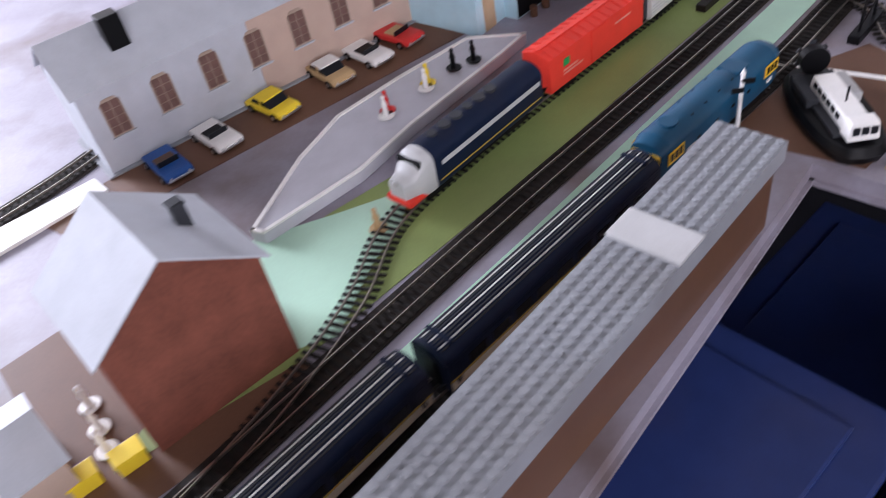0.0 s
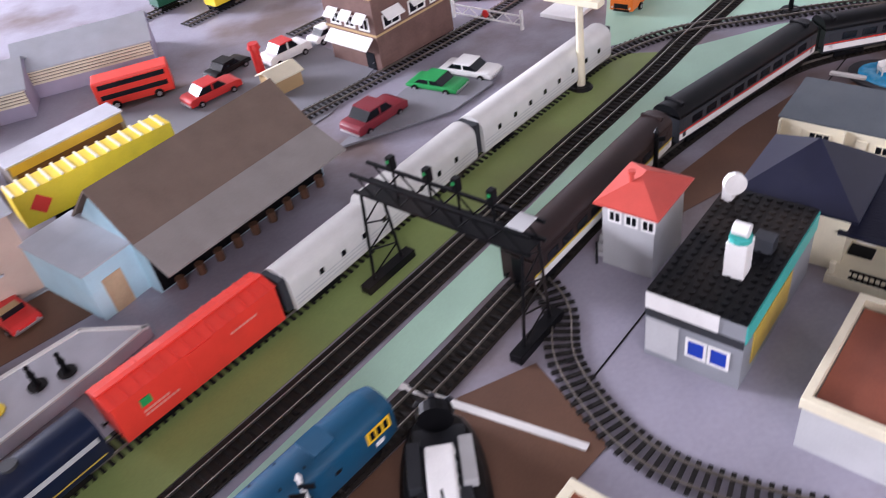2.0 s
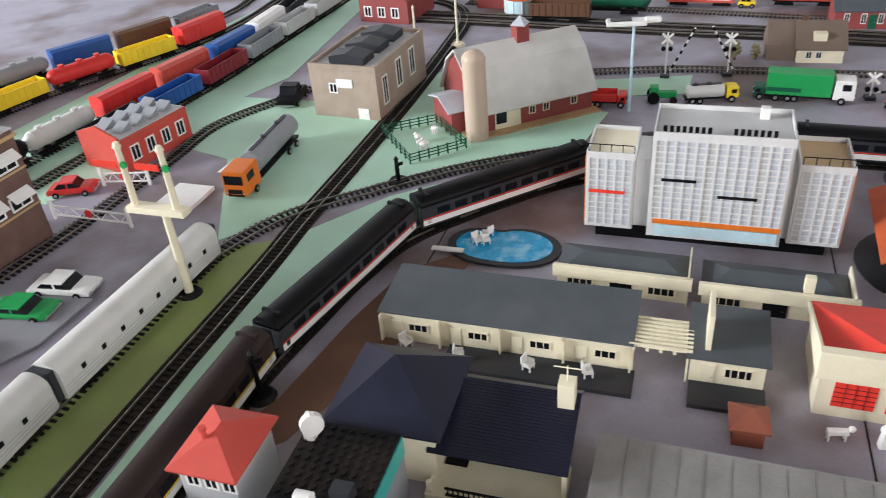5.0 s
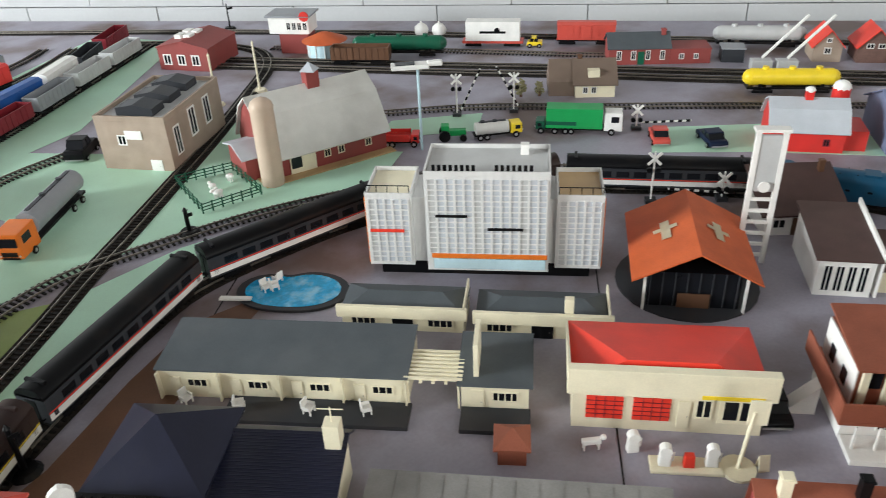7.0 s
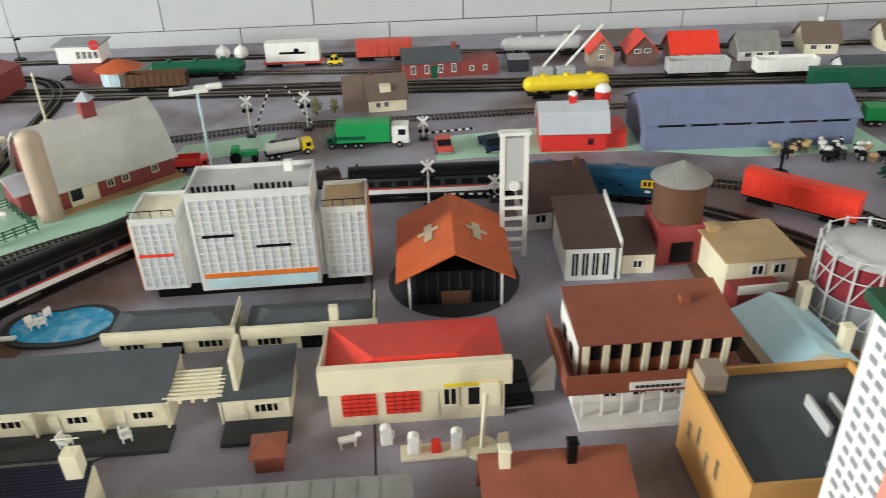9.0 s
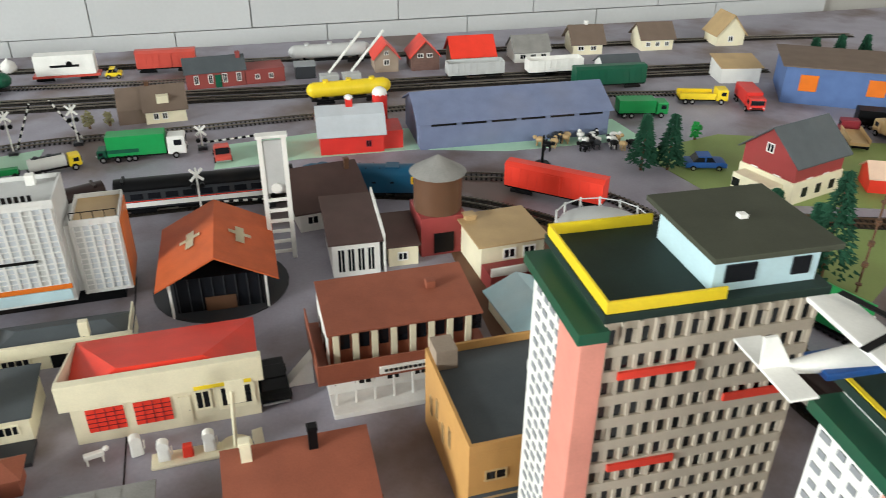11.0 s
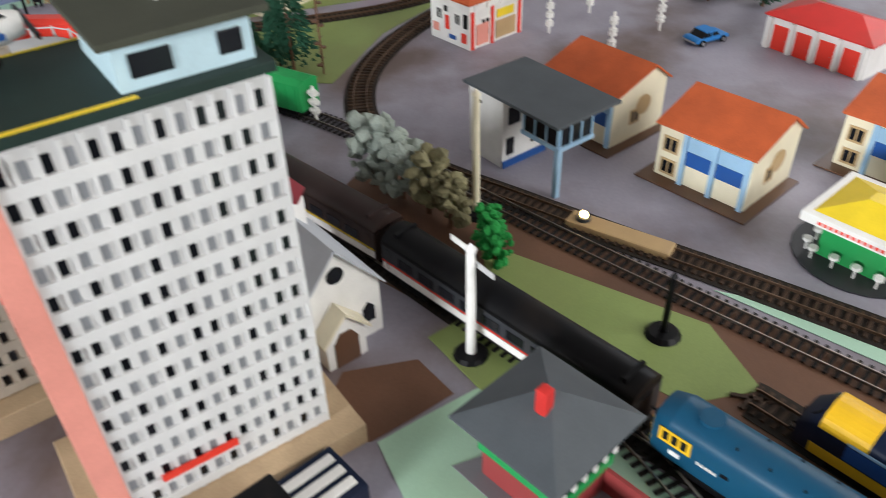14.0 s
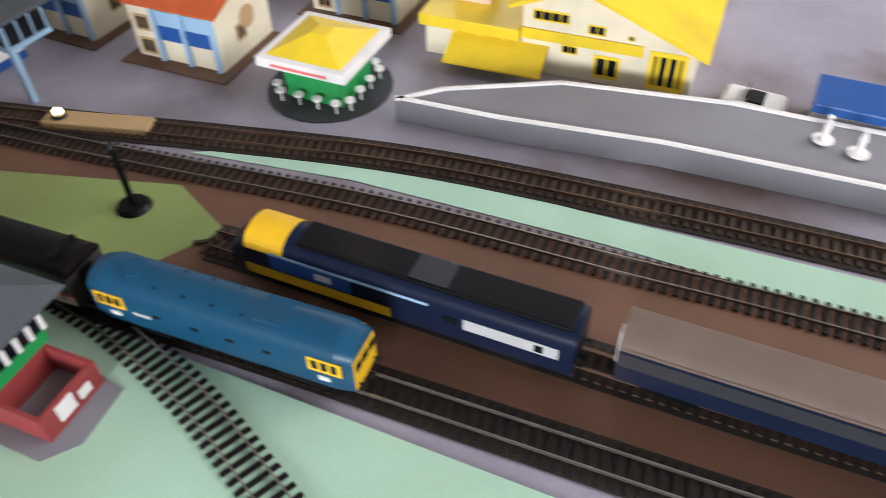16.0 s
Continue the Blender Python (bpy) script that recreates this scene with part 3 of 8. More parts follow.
def diesel(x, y, yaw):
    """Blue boxy diesel with yellow cab ends."""
    L, w = 0.2, 0.036
    t = thing("diesel_locomotive", "blue model diesel locomotive with small yellow cab ends", "locomotive", x, y, yaw, group="blue diesel locomotives")
    b = prism(BM(), shell(w, 0.013, 0.041, 0.0125), -L / 2 + 0.012, L / 2 - 0.012)
    part("body", b, "rail_blue", t, smooth=True)
    for s in (-1, 1):
        outer, inner = shell(w * 0.86, 0.013, 0.0395, 0.010), shell(w, 0.013, 0.041, 0.0125)
        c = BM()
        lo, hi = [c.verts.new((s * (L / 2 - 0.012), a, z)) for a, z in inner], [c.verts.new((s * L / 2, a, z)) for a, z in outer]
        n = len(lo)
        for i in range(n):
            c.faces.new((lo[i], lo[(i + 1) % n], hi[(i + 1) % n], hi[i]))
        c.faces.new(lo)
        c.faces.new(hi)
        cab = part("cab", c, "rail_blue", t, smooth=True)
        f = rbox(BM(), -0.0006, 0.0006, -0.0145, 0.0145, 0.0145, 0.041, 0.0005)
        ob = part("yellow_front", f, "loco_yellow", cab, "yellow warning panel")
        ob.location = (s * (L / 2 + 0.0002), 0, 0)
        for k in (-1, 0, 1):
            ob = part("windscreen", rbox(BM(), -0.0004, 0.0004, k * 0.0094 - 0.0038, k * 0.0094 + 0.0038, 0.0305, 0.038, 0.0003), "pane", cab)
            ob.location = (s * (L / 2 + 0.0009), 0, 0)
        for q in (-1, 1):
            ob = part("side_panel", rbox(BM(), -0.012, 0.012, -0.0004, 0.0004, 0.0285, 0.041, 0.0003), "loco_yellow", cab, "yellow cab side")
            ob.location = (s * (L / 2 - 0.0185), q * (w / 2 + 0.0002), 0)
            for k in (-1, 0, 1):
                ob = part("cab_window", rbox(BM(), k * 0.0068 - 0.0022, k * 0.0068 + 0.0022, -0.0003, 0.0003, 0.0315, 0.039, 0.0003), "pane", cab)
                ob.location = (s * (L / 2 - 0.0185), q * (w / 2 + 0.0008), 0)
            ob = part("crest", box(BM(), -0.004, 0.004, -0.0003, 0.0003, 0.0205, 0.0245), "white", cab, "small white emblem")
            ob.location = (s * (L / 2 - 0.02), q * (w / 2 + 0.0003), 0)
    roof = BM()
    cyl(roof, (-0.068, 0, 0.052), (-0.068, 0, 0.0545), 0.0085, 20)
    part("roof_fan", roof, "rail_blue", t, "round roof fan grille")
    part("roof_panel", rbox(BM(), 0.03, 0.05, -0.011, 0.011, 0.05, 0.0536, 0.0006), "rail_blue", t)
    for k in range(9):
        part("roof_vent", cyl(BM(), (-0.045 + 0.011 * k, 0.010 * (1 if k % 2 else -1), 0.048), (-0.045 + 0.011 * k, 0.010 * (1 if k % 2 else -1), 0.0525), 0.0009, 6), "black", t)
    side_panes(t, (-0.045, -0.015, 0.012, 0.04), 0.006, 0.0295, 0.0325, w / 2, "pane", "grille")
    for s in (-1, 1):
        n = BM()
        for k in range(5):
            box(n, -0.064 + 0.003 * k, -0.0622 + 0.003 * k, s * (w / 2 + 0.0003) - 0.0003, s * (w / 2 + 0.0003) + 0.0003, 0.027, 0.0295)
        part("number_bars", n, "white", t, "small white bars")
    part("underframe", rbox(BM(), -0.03, 0.03, -0.014, 0.014, 0.006, 0.0132, 0.001), "black", t)
    bogies(t, L, 0.31)
    buffers(t, L)
    return t


def coach(x, y, yaw, body, stripe, roof, label, ribs=False, low="white"):
    L, w = 0.262, 0.0355
    t = thing("passenger_coach", label, "railway coach", x, y, yaw, group="train of passenger coaches")
    part("body", prism(BM(), [(-w / 2 * 0.93, 0.0125), (-w / 2, 0.016), (-w / 2, 0.0415), (w / 2, 0.0415), (w / 2, 0.016), (w / 2 * 0.93, 0.0125)], -L / 2, L / 2), body, t)
    r = prism(BM(), [(a, z) for a, z in shell(w, 0.0415, 0.0418, 0.0125)], -L / 2, L / 2)
    rf = part("roof", r, roof, t, smooth=True)
    if ribs:
        for k in range(-4, 5):
            a = k * 0.17
            y0, z0 = w / 2 * math.sin(a), 0.0418 + 0.0125 * math.cos(a)
            part("roof_rib", box(BM(), -L / 2 + 0.004, L / 2 - 0.004, y0 - 0.0006, y0 + 0.0006, z0 - 0.001, z0 + 0.0006), "silver" if k % 3 == 0 else "dark_grey", rf)
    for k in (-0.118, 0.118):
        part("roof_seam", rbox(BM(), k - 0.002, k + 0.002, -0.012, 0.012, 0.051, 0.0552, 0.0005), roof, rf)
    for s in (-1, 1):
        part("lower_band", box(BM(), -L / 2 + 0.001, L / 2 - 0.001, s * w / 2 - 0.0004, s * w / 2 + 0.0004, 0.016, 0.0235), low, t, "pale lower side band")
        part("stripe", box(BM(), -L / 2 + 0.001, L / 2 - 0.001, s * w / 2 - 0.0005, s * w / 2 + 0.0005, 0.0245, 0.0258), stripe, t, "thin painted line")
        part("end_door", rbox(BM(), -0.0006, 0.0006, -0.006, 0.006, 0.014, 0.04, 0.0004), "black", t).location = (s * L / 2, 0, 0)
    side_panes(t, [-0.1 + 0.025 * k for k in range(9)], 0.018, 0.028, 0.037, w / 2)
    for s in (-0.122, 0.122):
        side_panes(t, (s,), 0.006, 0.018, 0.039, w / 2, body, "door")
    part("underframe", rbox(BM(), -0.045, 0.045, -0.013, 0.013, 0.006, 0.0126, 0.001), "black", t)
    bogies(t, L, 0.36)
    buffers(t, L)
    return t


def put_train(pts, s0, lead, cars, gap=0.014):
    """The lead vehicle's front at s0 metres along the line, the rest behind it."""
    s = s0
    for make, L in ([(lead, 0.2)] if lead else []) + [(c, 0.262) for c in cars]:
        # stand each vehicle on its two bogies
        ax, ay, _ = along(pts, s - L * 0.16)
        bx, by, _ = along(pts, s - L * 0.84)
        make((ax + bx) / 2, (ay + by) / 2, math.degrees(math.atan2(ay - by, ax - bx)))
        s -= L + gap


def maroon_coach(x, y, yaw):
    return coach(x, y, yaw, "coach_brown", "yellow", "coach_brown", "dark brown model coach with yellow line and pale lower band")


def ribbed_coach(x, y, yaw):
    return coach(x, y, yaw, "navy", "gold", "navy", "black model coach with ribbed roof and pale lower band", True, "cream")


def city_coach(x, y, yaw):
    return coach(x, y, yaw, "dark_grey", "bright_red", "black", "dark grey model coach with red line and white lower band")


put_train(LINE_C, nearest(LINE_C, 0.252, 0.7), diesel, [ribbed_coach, ribbed_coach])
put_train(LINE_C, nearest(LINE_C, 1.638, 0.735), diesel, [city_coach, maroon_coach, city_coach, city_coach, maroon_coach])
put_train(LINE_C, nearest(LINE_C, 0.985, -0.425), diesel, [city_coach, maroon_coach, maroon_coach])


def silver_coach(x, y, yaw, dome=False):
    L, w = 0.286 if dome else 0.268, 0.036
    t = thing("streamlined_coach", "off-white streamlined model coach with small square windows", "railway coach", x, y, yaw, group="off-white streamlined coaches")
    part("body", prism(BM(), shell(w, 0.012, 0.041, 0.0135), -L / 2, L / 2), "silver", t, smooth=True)
    side_panes(t, [-0.105 + 0.03 * k for k in range(8)], 0.006, 0.029, 0.035, w / 2, "pane")
    for s in (-1, 1):
        for z in (0.018, 0.022, 0.026):
            part("flute", box(BM(), -L / 2 + 0.002, L / 2 - 0.002, s * w / 2 - 0.0003, s * w / 2 + 0.0003, z, z + 0.0012), "light_grey", t)
        part("diaphragm", rbox(BM(), -0.004, 0.004, -0.013, 0.013, 0.013, 0.05, 0.0015), "dark_grey", t, "dark corridor connector").location = (s * (L / 2 + 0.003), 0, 0)
    if dome:
        part("dome", rbox(BM(), -0.03, 0.03, -0.012, 0.012, 0.05, 0.06, 0.003, 0.002), "silver", t)
    bogies(t, L, 0.36)
    return t


def boxcar(x, y, yaw, mat="bright_red", label="bright red model boxcar with ribbed roof"):
    L, w = 0.168, 0.036
    t = thing("boxcar", label, "freight wagon", x, y, yaw)
    part("body", rbox(BM(), -L / 2, L / 2, -w / 2, w / 2, 0.012, 0.052, 0.0006), mat, t)
    part("roof", prism(BM(), [(-w / 2 - 0.001, 0.052), (w / 2 + 0.001, 0.052), (0, 0.0575)], -L / 2 - 0.001, L / 2 + 0.001), mat, t)
    part("running_board", rbox(BM(), -L / 2, L / 2, -0.003, 0.003, 0.0572, 0.0588, 0.0003), mat, t)
    for k in range(14):
        part("roof_rib", prism(BM(), [(-w / 2 - 0.001, 0.0523), (-w / 2 - 0.001, 0.0532), (0, 0.0585), (w / 2 + 0.001, 0.0532), (w / 2 + 0.001, 0.0523), (0, 0.0574)], -0.0006, 0.0006), mat, t).location = (-L / 2 + 0.006 + k * 0.012, 0, 0)
    for s in (-1, 1):
        part("sliding_door", rbox(BM(), -0.014, 0.014, s * w / 2 - 0.001, s * w / 2 + 0.001, 0.014, 0.05, 0.0004), mat, t)
        part("emblem", box(BM(), -0.062, -0.052, s * (w / 2 + 0.0002) - 0.0004, s * (w / 2 + 0.0002) + 0.0004, 0.034, 0.042), "green", t, "small green square emblem")
        for row, n in ((0.028, 6), (0.024, 8), (0.038, 7)):
            b = BM()
            for i in range(n):
                box(b, (0.03 if row > 0.03 else -0.062) + i * 0.0042, (0.03 if row > 0.03 else -0.062) + i * 0.0042 + 0.003, s * (w / 2 + 0.0002) - 0.0003, s * (w / 2 + 0.0002) + 0.0003, row, row + 0.0022)
            part("lettering_bars", b, "pink", t, "row of faded pale bars")
    bogies(t, L, 0.33)
    buffers(t, L)
    return t


def nose_diesel(x, y, yaw):
    """Round-nosed streamlined diesel."""
    L, w = 0.2, 0.036
    t = thing("streamlined_locomotive", "dark blue and grey round-nosed model diesel with red chin", "locomotive", x, y, yaw)
    part("body", prism(BM(), shell(w, 0.012, 0.042, 0.0125), -L / 2 + 0.035, L / 2), "navy", t, smooth=True)
    nose = BM()
    last = None
    for k in range(9):
        u = k / 8
        ring = [nose.verts.new((-L / 2 + 0.035 * u, a * (0.55 + 0.45 * math.sin(u * math.pi / 2)), 0.012 + (z - 0.012) * (0.62 + 0.38 * min(1, max(0, (u - 0.35) / 0.4))))) for a, z in shell(w, 0.012, 0.042, 0.0125)]
        if last:
            for i in range(len(ring)):
                nose.faces.new((last[i], last[(i + 1) % len(ring)], ring[(i + 1) % len(ring)], ring[i]))
        else:
            nose.faces.new(ring)
        last = ring
    part("nose", nose, "light_grey", t, "pale grey rounded nose", smooth=True)
    part("chin", rbox(BM(), -L / 2 - 0.002, -L / 2 + 0.03, -0.016, 0.016, 0.0105, 0.018, 0.003), "bright_red", t, "red lower nose")
    part("windscreen", rbox(BM(), -L / 2 + 0.019, -L / 2 + 0.023, -0.014, 0.014, 0.041, 0.049, 0.001), "pane", t)
    part("headlamp", ball(BM(), (-L / 2, 0, 0.034), 0.003), "chrome", t)
    for k in range(6):
        part("roof_fan", cyl(BM(), (-0.045 + 0.017 * k, 0, 0.0535), (-0.045 + 0.017 * k, 0, 0.0568), 0.0065 if k % 3 else 0.005, 14), "dark_grey", t, "round roof fan")
    for s in (-1, 1):
        part("side_stripe", box(BM(), -0.055, L / 2 - 0.004, s * w / 2 - 0.0004, s * w / 2 + 0.0004, 0.033, 0.038), "light_grey", t, "pale grey side stripe")
        part("thin_stripe", box(BM(), -0.06, L / 2 - 0.004, s * w / 2 - 0.0004, s * w / 2 + 0.0004, 0.018, 0.0192), "gold", t)
    part("underframe", rbox(BM(), -0.03, 0.04, -0.014, 0.014, 0.006, 0.0122, 0.001), "black", t)
    bogies(t, L, 0.3)
    return t


sA = nearest(LINE_A, -0.1, 0.585) - 0.018
for make, L in ((nose_diesel, 0.2), (boxcar, 0.168), (lambda x, y, a: silver_coach(x, y, a, True), 0.286), (silver_coach, 0.268)):
    ax, ay, _ = along(LINE_A, sA + L * 0.16)
    bx, by, _ = along(LINE_A, sA + L * 0.84)
    make((ax + bx) / 2, (ay + by) / 2, math.degrees(math.atan2(by - ay, bx - ax)))
    sA += L + 0.013


def wagon(x, y, yaw, mat, label, L=0.13, kind="open", h=0.034, z=0.0):
    """A freight wagon: open, hopper, van or tank."""
    label = label if len(label.split()) > 3 else label + " standing on its track"
    t = thing("freight_wagon", label, "freight wagon", x, y, yaw, z, group="freight wagons")
    w = 0.034
    part("underframe", rbox(BM(), -L / 2, L / 2, -0.013, 0.013, 0.0105, 0.0145, 0.0006), "black", t)
    if kind == "tank":
        b = cyl(BM(), (-L / 2 + 0.006, 0, 0.031), (L / 2 - 0.006, 0, 0.031), 0.016, 20)
        for s in (-1, 1):
            ball(b, (s * (L / 2 - 0.007), 0, 0.031), 0.0155)
        part("tank", b, mat, t, smooth=True)
        for k in (-0.3, 0, 0.3):
            part("dome", cyl(BM(), (k * L, 0, 0.044), (k * L, 0, 0.051), 0.006, 12), mat, t)
        for k in (-0.35, 0.35):
            part("saddle", box(BM(), k * L - 0.003, k * L + 0.003, -0.012, 0.012, 0.0145, 0.02), "black", t)
    elif kind == "van":
        part("body", rbox(BM(), -L / 2, L / 2, -w / 2, w / 2, 0.0145, 0.0145 + h, 0.0006), mat, t)
        part("roof", prism(BM(), [(-w / 2 - 0.001, 0.0145 + h), (w / 2 + 0.001, 0.0145 + h), (w / 4, 0.019 + h), (-w / 4, 0.019 + h)], -L / 2 - 0.001, L / 2 + 0.001), mat, t)
        for k in range(int(L / 0.014)):
            part("rib", box(BM(), -0.0005, 0.0005, -w / 2 - 0.0006, w / 2 + 0.0006, 0.016, 0.0135 + h), mat, t).location = (-L / 2 + 0.008 + k * 0.014, 0, 0)
        for s in (-1, 1):
            part("sliding_door", rbox(BM(), -0.012, 0.012, s * w / 2 - 0.001, s * w / 2 + 0.001, 0.016, 0.012 + h, 0.0004), mat, t)
    else:
        b = BM()
        for x0, x1, y0, y1 in ((-L / 2, L / 2, -w / 2, -w / 2 + 0.0016), (-L / 2, L / 2, w / 2 - 0.0016, w / 2), (-L / 2, -L / 2 + 0.0016, -w / 2 + 0.0016, w / 2 - 0.0016), (L / 2 - 0.0016, L / 2, -w / 2 + 0.0016, w / 2 - 0.0016)):
            box(b, x0, x1, y0, y1, 0.0145, 0.0145 + h * 0.8)
        box(b, -L / 2 + 0.0016, L / 2 - 0.0016, -w / 2 + 0.0016, w / 2 - 0.0016, 0.0145, 0.02)
        part("body", b, mat, t)
        for k in range(int(L / 0.014)):
            for s in (-1, 1):
                part("rib", box(BM(), -0.0007, 0.0007, s * (w / 2 + 0.0004) - 0.0006, s * (w / 2 + 0.0004) + 0.0006, 0.015, 0.0145 + h * 0.8), mat, t).location = (-L / 2 + 0.008 + k * 0.014, 0, 0)
    bogies(t, L, 0.32)
    return t


def hst(x, y, yaw):
    L, w = 0.258, 0.036
    t = thing("express_power_car", "dark blue express power car with yellow nose and yellow lower band", "locomotive", x, y, yaw)
    part("body", prism(BM(), shell(w, 0.012, 0.041, 0.011), -L / 2, L / 2 - 0.014), "navy", t, smooth=True)
    wedge = BM()
    prof = shell(w, 0.012, 0.041, 0.011)
    lo = [wedge.verts.new((L / 2 - 0.014, a, z)) for a, z in prof]
    hi = [wedge.verts.new((L / 2, a * 0.92, 0.012 + (z - 0.012) * 0.62)) for a, z in prof]
    for i in range(len(prof)):
        wedge.faces.new((lo[i], lo[(i + 1) % len(prof)], hi[(i + 1) % len(prof)], hi[i]))
    wedge.faces.new(hi)
    wedge.faces.new(lo)
    nose = part("nose", wedge, "navy", t, "sloping dark blue nose", smooth=True)
    part("nose_roof", prism(BM(), shell(0.0364, 0.036, 0.0412, 0.0113), L / 2 - 0.046, L / 2 - 0.0142), "loco_yellow", t, "yellow cab roof")
    win = prism(BM(), [(-0.013, -0.0004), (0.013, -0.0004), (0.012, 0.0004), (-0.012, 0.0004)], 0, 0.012)
    ob = part("windscreen", win, "pane", nose)
    ob.matrix_basis = Matrix.Translation((L / 2 - 0.0115, 0, 0.0475)) @ Euler((0, radians(52), 0)).to_matrix().to_4x4()
    for s in (-1, 1):
        part("lower_band", box(BM(), 0.0, L / 2 - 0.012, s * w / 2 - 0.0004, s * w / 2 + 0.0004, 0.014, 0.023), "loco_yellow", t, "yellow lower side band")
        part("upper_stripe", box(BM(), -L / 2 + 0.1, L / 2 - 0.034, s * w / 2 - 0.0004, s * w / 2 + 0.0004, 0.038, 0.0405), "light_blue", t, "pale blue cantrail stripe")
        part("blue_panel", box(BM(), 0.03, L / 2 - 0.034, s * w / 2 - 0.0004, s * w / 2 + 0.0004, 0.0245, 0.037), "blue", t, "brighter blue side panel")
        part("emblem", box(BM(), 0.045, 0.058, s * w / 2 - 0.0007, s * w / 2 + 0.0007, 0.028, 0.034), "white", t, "white emblem shape")
        part("grey_panel", box(BM(), -L / 2 + 0.01, -L / 2 + 0.075, s * w / 2 - 0.0004, s * w / 2 + 0.0004, 0.026, 0.036), "light_grey", t, "pale grey side panel")
        part("vent", box(BM(), -0.05, -0.04, s * w / 2 - 0.0008, s * w / 2 + 0.0008, 0.028, 0.034), "pane", t)
        part("vent", box(BM(), -L / 2 + 0.02, -L / 2 + 0.026, s * w / 2 - 0.0008, s * w / 2 + 0.0008, 0.028, 0.034), "pane", t)
    part("roof_grille", rbox(BM(), -0.04, -0.012, -0.011, 0.011, 0.05, 0.0535, 0.0006), "dark_grey", t, "grey roof grille")
    part("roof", rbox(BM(), -L / 2 + 0.004, L / 2 - 0.055, -0.013, 0.013, 0.049, 0.0526, 0.0015), "black", t)
    bogies(t, L, 0.33)
    buffers(t, L)
    return t


hst(1.0435, -0.4637, 49)
cx = thing("grey_coach", "grey-brown roofed blue model coach behind the express power car", "railway coach", 0.865, -0.684, 49)
part("body", prism(BM(), [(-0.0175, 0.0125), (0.0175, 0.0125), (0.0175, 0.041), (-0.0175, 0.041)], -0.13, 0.13), "navy", cx)
part("roof", prism(BM(), shell(0.0355, 0.0411, 0.0414, 0.0115), -0.13, 0.13), "shed_brown", cx, smooth=True)
for s in (-1, 1):
    part("upper_band", box(BM(), -0.129, 0.129, s * 0.0175 - 0.0004, s * 0.0175 + 0.0004, 0.027, 0.039), "dark_grey", cx)
part("end_panel", rbox(BM(), 0.1302, 0.1325, -0.004, 0.004, 0.012, 0.042, 0.0005), "white", cx, "white gangway end")
bogies(cx, 0.262, 0.36)

# ---- buildings ----


def wall_frame(face, L, W):
    """The pose of a wall's face: x along it, y into the house, z up."""
    return {"f": pose(0, 0, 0), "r": pose(L, 0, 0, 0, 0, 90), "b": pose(L, W, 0, 0, 0, 180), "l": pose(0, W, 0, 0, 0, -90)}[face]


def add_window(t, face, L, W, u, z, w, h, frame_mat="white", pane="pane", bars_x=1, name="window", proud=0.0009):
    fr = BM()
    e = min(w, h) * 0.13
    for x0, x1, z0, z1 in ((0, w, 0, e), (0, w, h - e, h), (0, e, e, h - e), (w - e, w, e, h - e)):
        box(fr, x0, x1, -proud, 0.0004, z0, z1)
    for k in range(1, bars_x + 1):
        x = w * k / (bars_x + 1)
        box(fr, x - e / 3, x + e / 3, -proud * 0.8, 0.0004, e, h - e)
    ob = part(name, fr, frame_mat, t)
    ob.matrix_basis = wall_frame(face, L, W) @ pose(u, 0, z)
    part("pane", box(BM(), e, w - e, -0.0003, 0.0006, e, h - e), pane, ob)
    return ob


def add_door(t, face, L, W, u, w, h, mat="brown", z=0.0):
    ob = part("door", rbox(BM(), 0, w, -0.001, 0.0005, 0, h, 0.0003), mat, t)
    ob.matrix_basis = wall_frame(face, L, W) @ pose(u, 0, z)
    part("handle", ball(BM(), (w * 0.82, -0.0014, h * 0.45), 0.0007, n=1), "steel", ob)
    return ob


def roof_mesh(kind, L, W, H, rh, o, th=0.0022, at=0.5):
    """A thick roof over a plan L by W, eaves at H, rising by rh, overhanging by o."""
    b = BM()
    m = W * at
    if kind in ("gable", "shed"):
        k = rh / max(1e-6, m)
        if kind == "gable":
            prism(b, [(-o, H - k * o), (m, H + rh), (W + o, H - rh / (W - m) * o), (W + o, H - rh / (W - m) * o + th), (m, H + rh + th), (-o, H - k * o + th)], -o, L + o)
        else:
            k = rh / W
            prism(b, [(-o, H - k * o), (W + o, H + rh + k * o), (W + o, H + rh + k * o + th), (-o, H - k * o + th)], -o, L + o)
    elif kind == "gable_y":
        k = rh / (L / 2)
        prism(b, [(-o, H - k * o), (L / 2, H + rh), (L + o, H - k * o), (L + o, H - k * o + th), (L / 2, H + rh + th), (-o, H - k * o + th)], -o, W + o, "y")
    elif kind == "hip":
        run = min(L, W) * 0.5
        x0, x1 = (run, L - run) if L > W else (L / 2 - 0.0005, L / 2 + 0.0005)
        y0, y1 = (m, m) if L >= W else (run, W - run)
        lo = [b.verts.new(p) for p in ((-o, -o, H), (L + o, -o, H), (L + o, W + o, H), (-o, W + o, H))]
        ed = [b.verts.new((v.co.x, v.co.y, H + th)) for v in lo]
        b.faces.new(lo[::-1])
        for i in range(4):
            b.faces.new((lo[i], lo[(i + 1) % 4], ed[(i + 1) % 4], ed[i]))
        if L >= W:
            p, q = b.verts.new((x0, y0, H + rh + th)), b.verts.new((x1, y0, H + rh + th))
            b.faces.new((ed[0], ed[1], q, p))
            b.faces.new((ed[1], ed[2], q))
            b.faces.new((ed[2], ed[3], p, q))
            b.faces.new((ed[3], ed[0], p))
        else:
            p, q = b.verts.new((L / 2, y0, H + rh + th)), b.verts.new((L / 2, y1, H + rh + th))
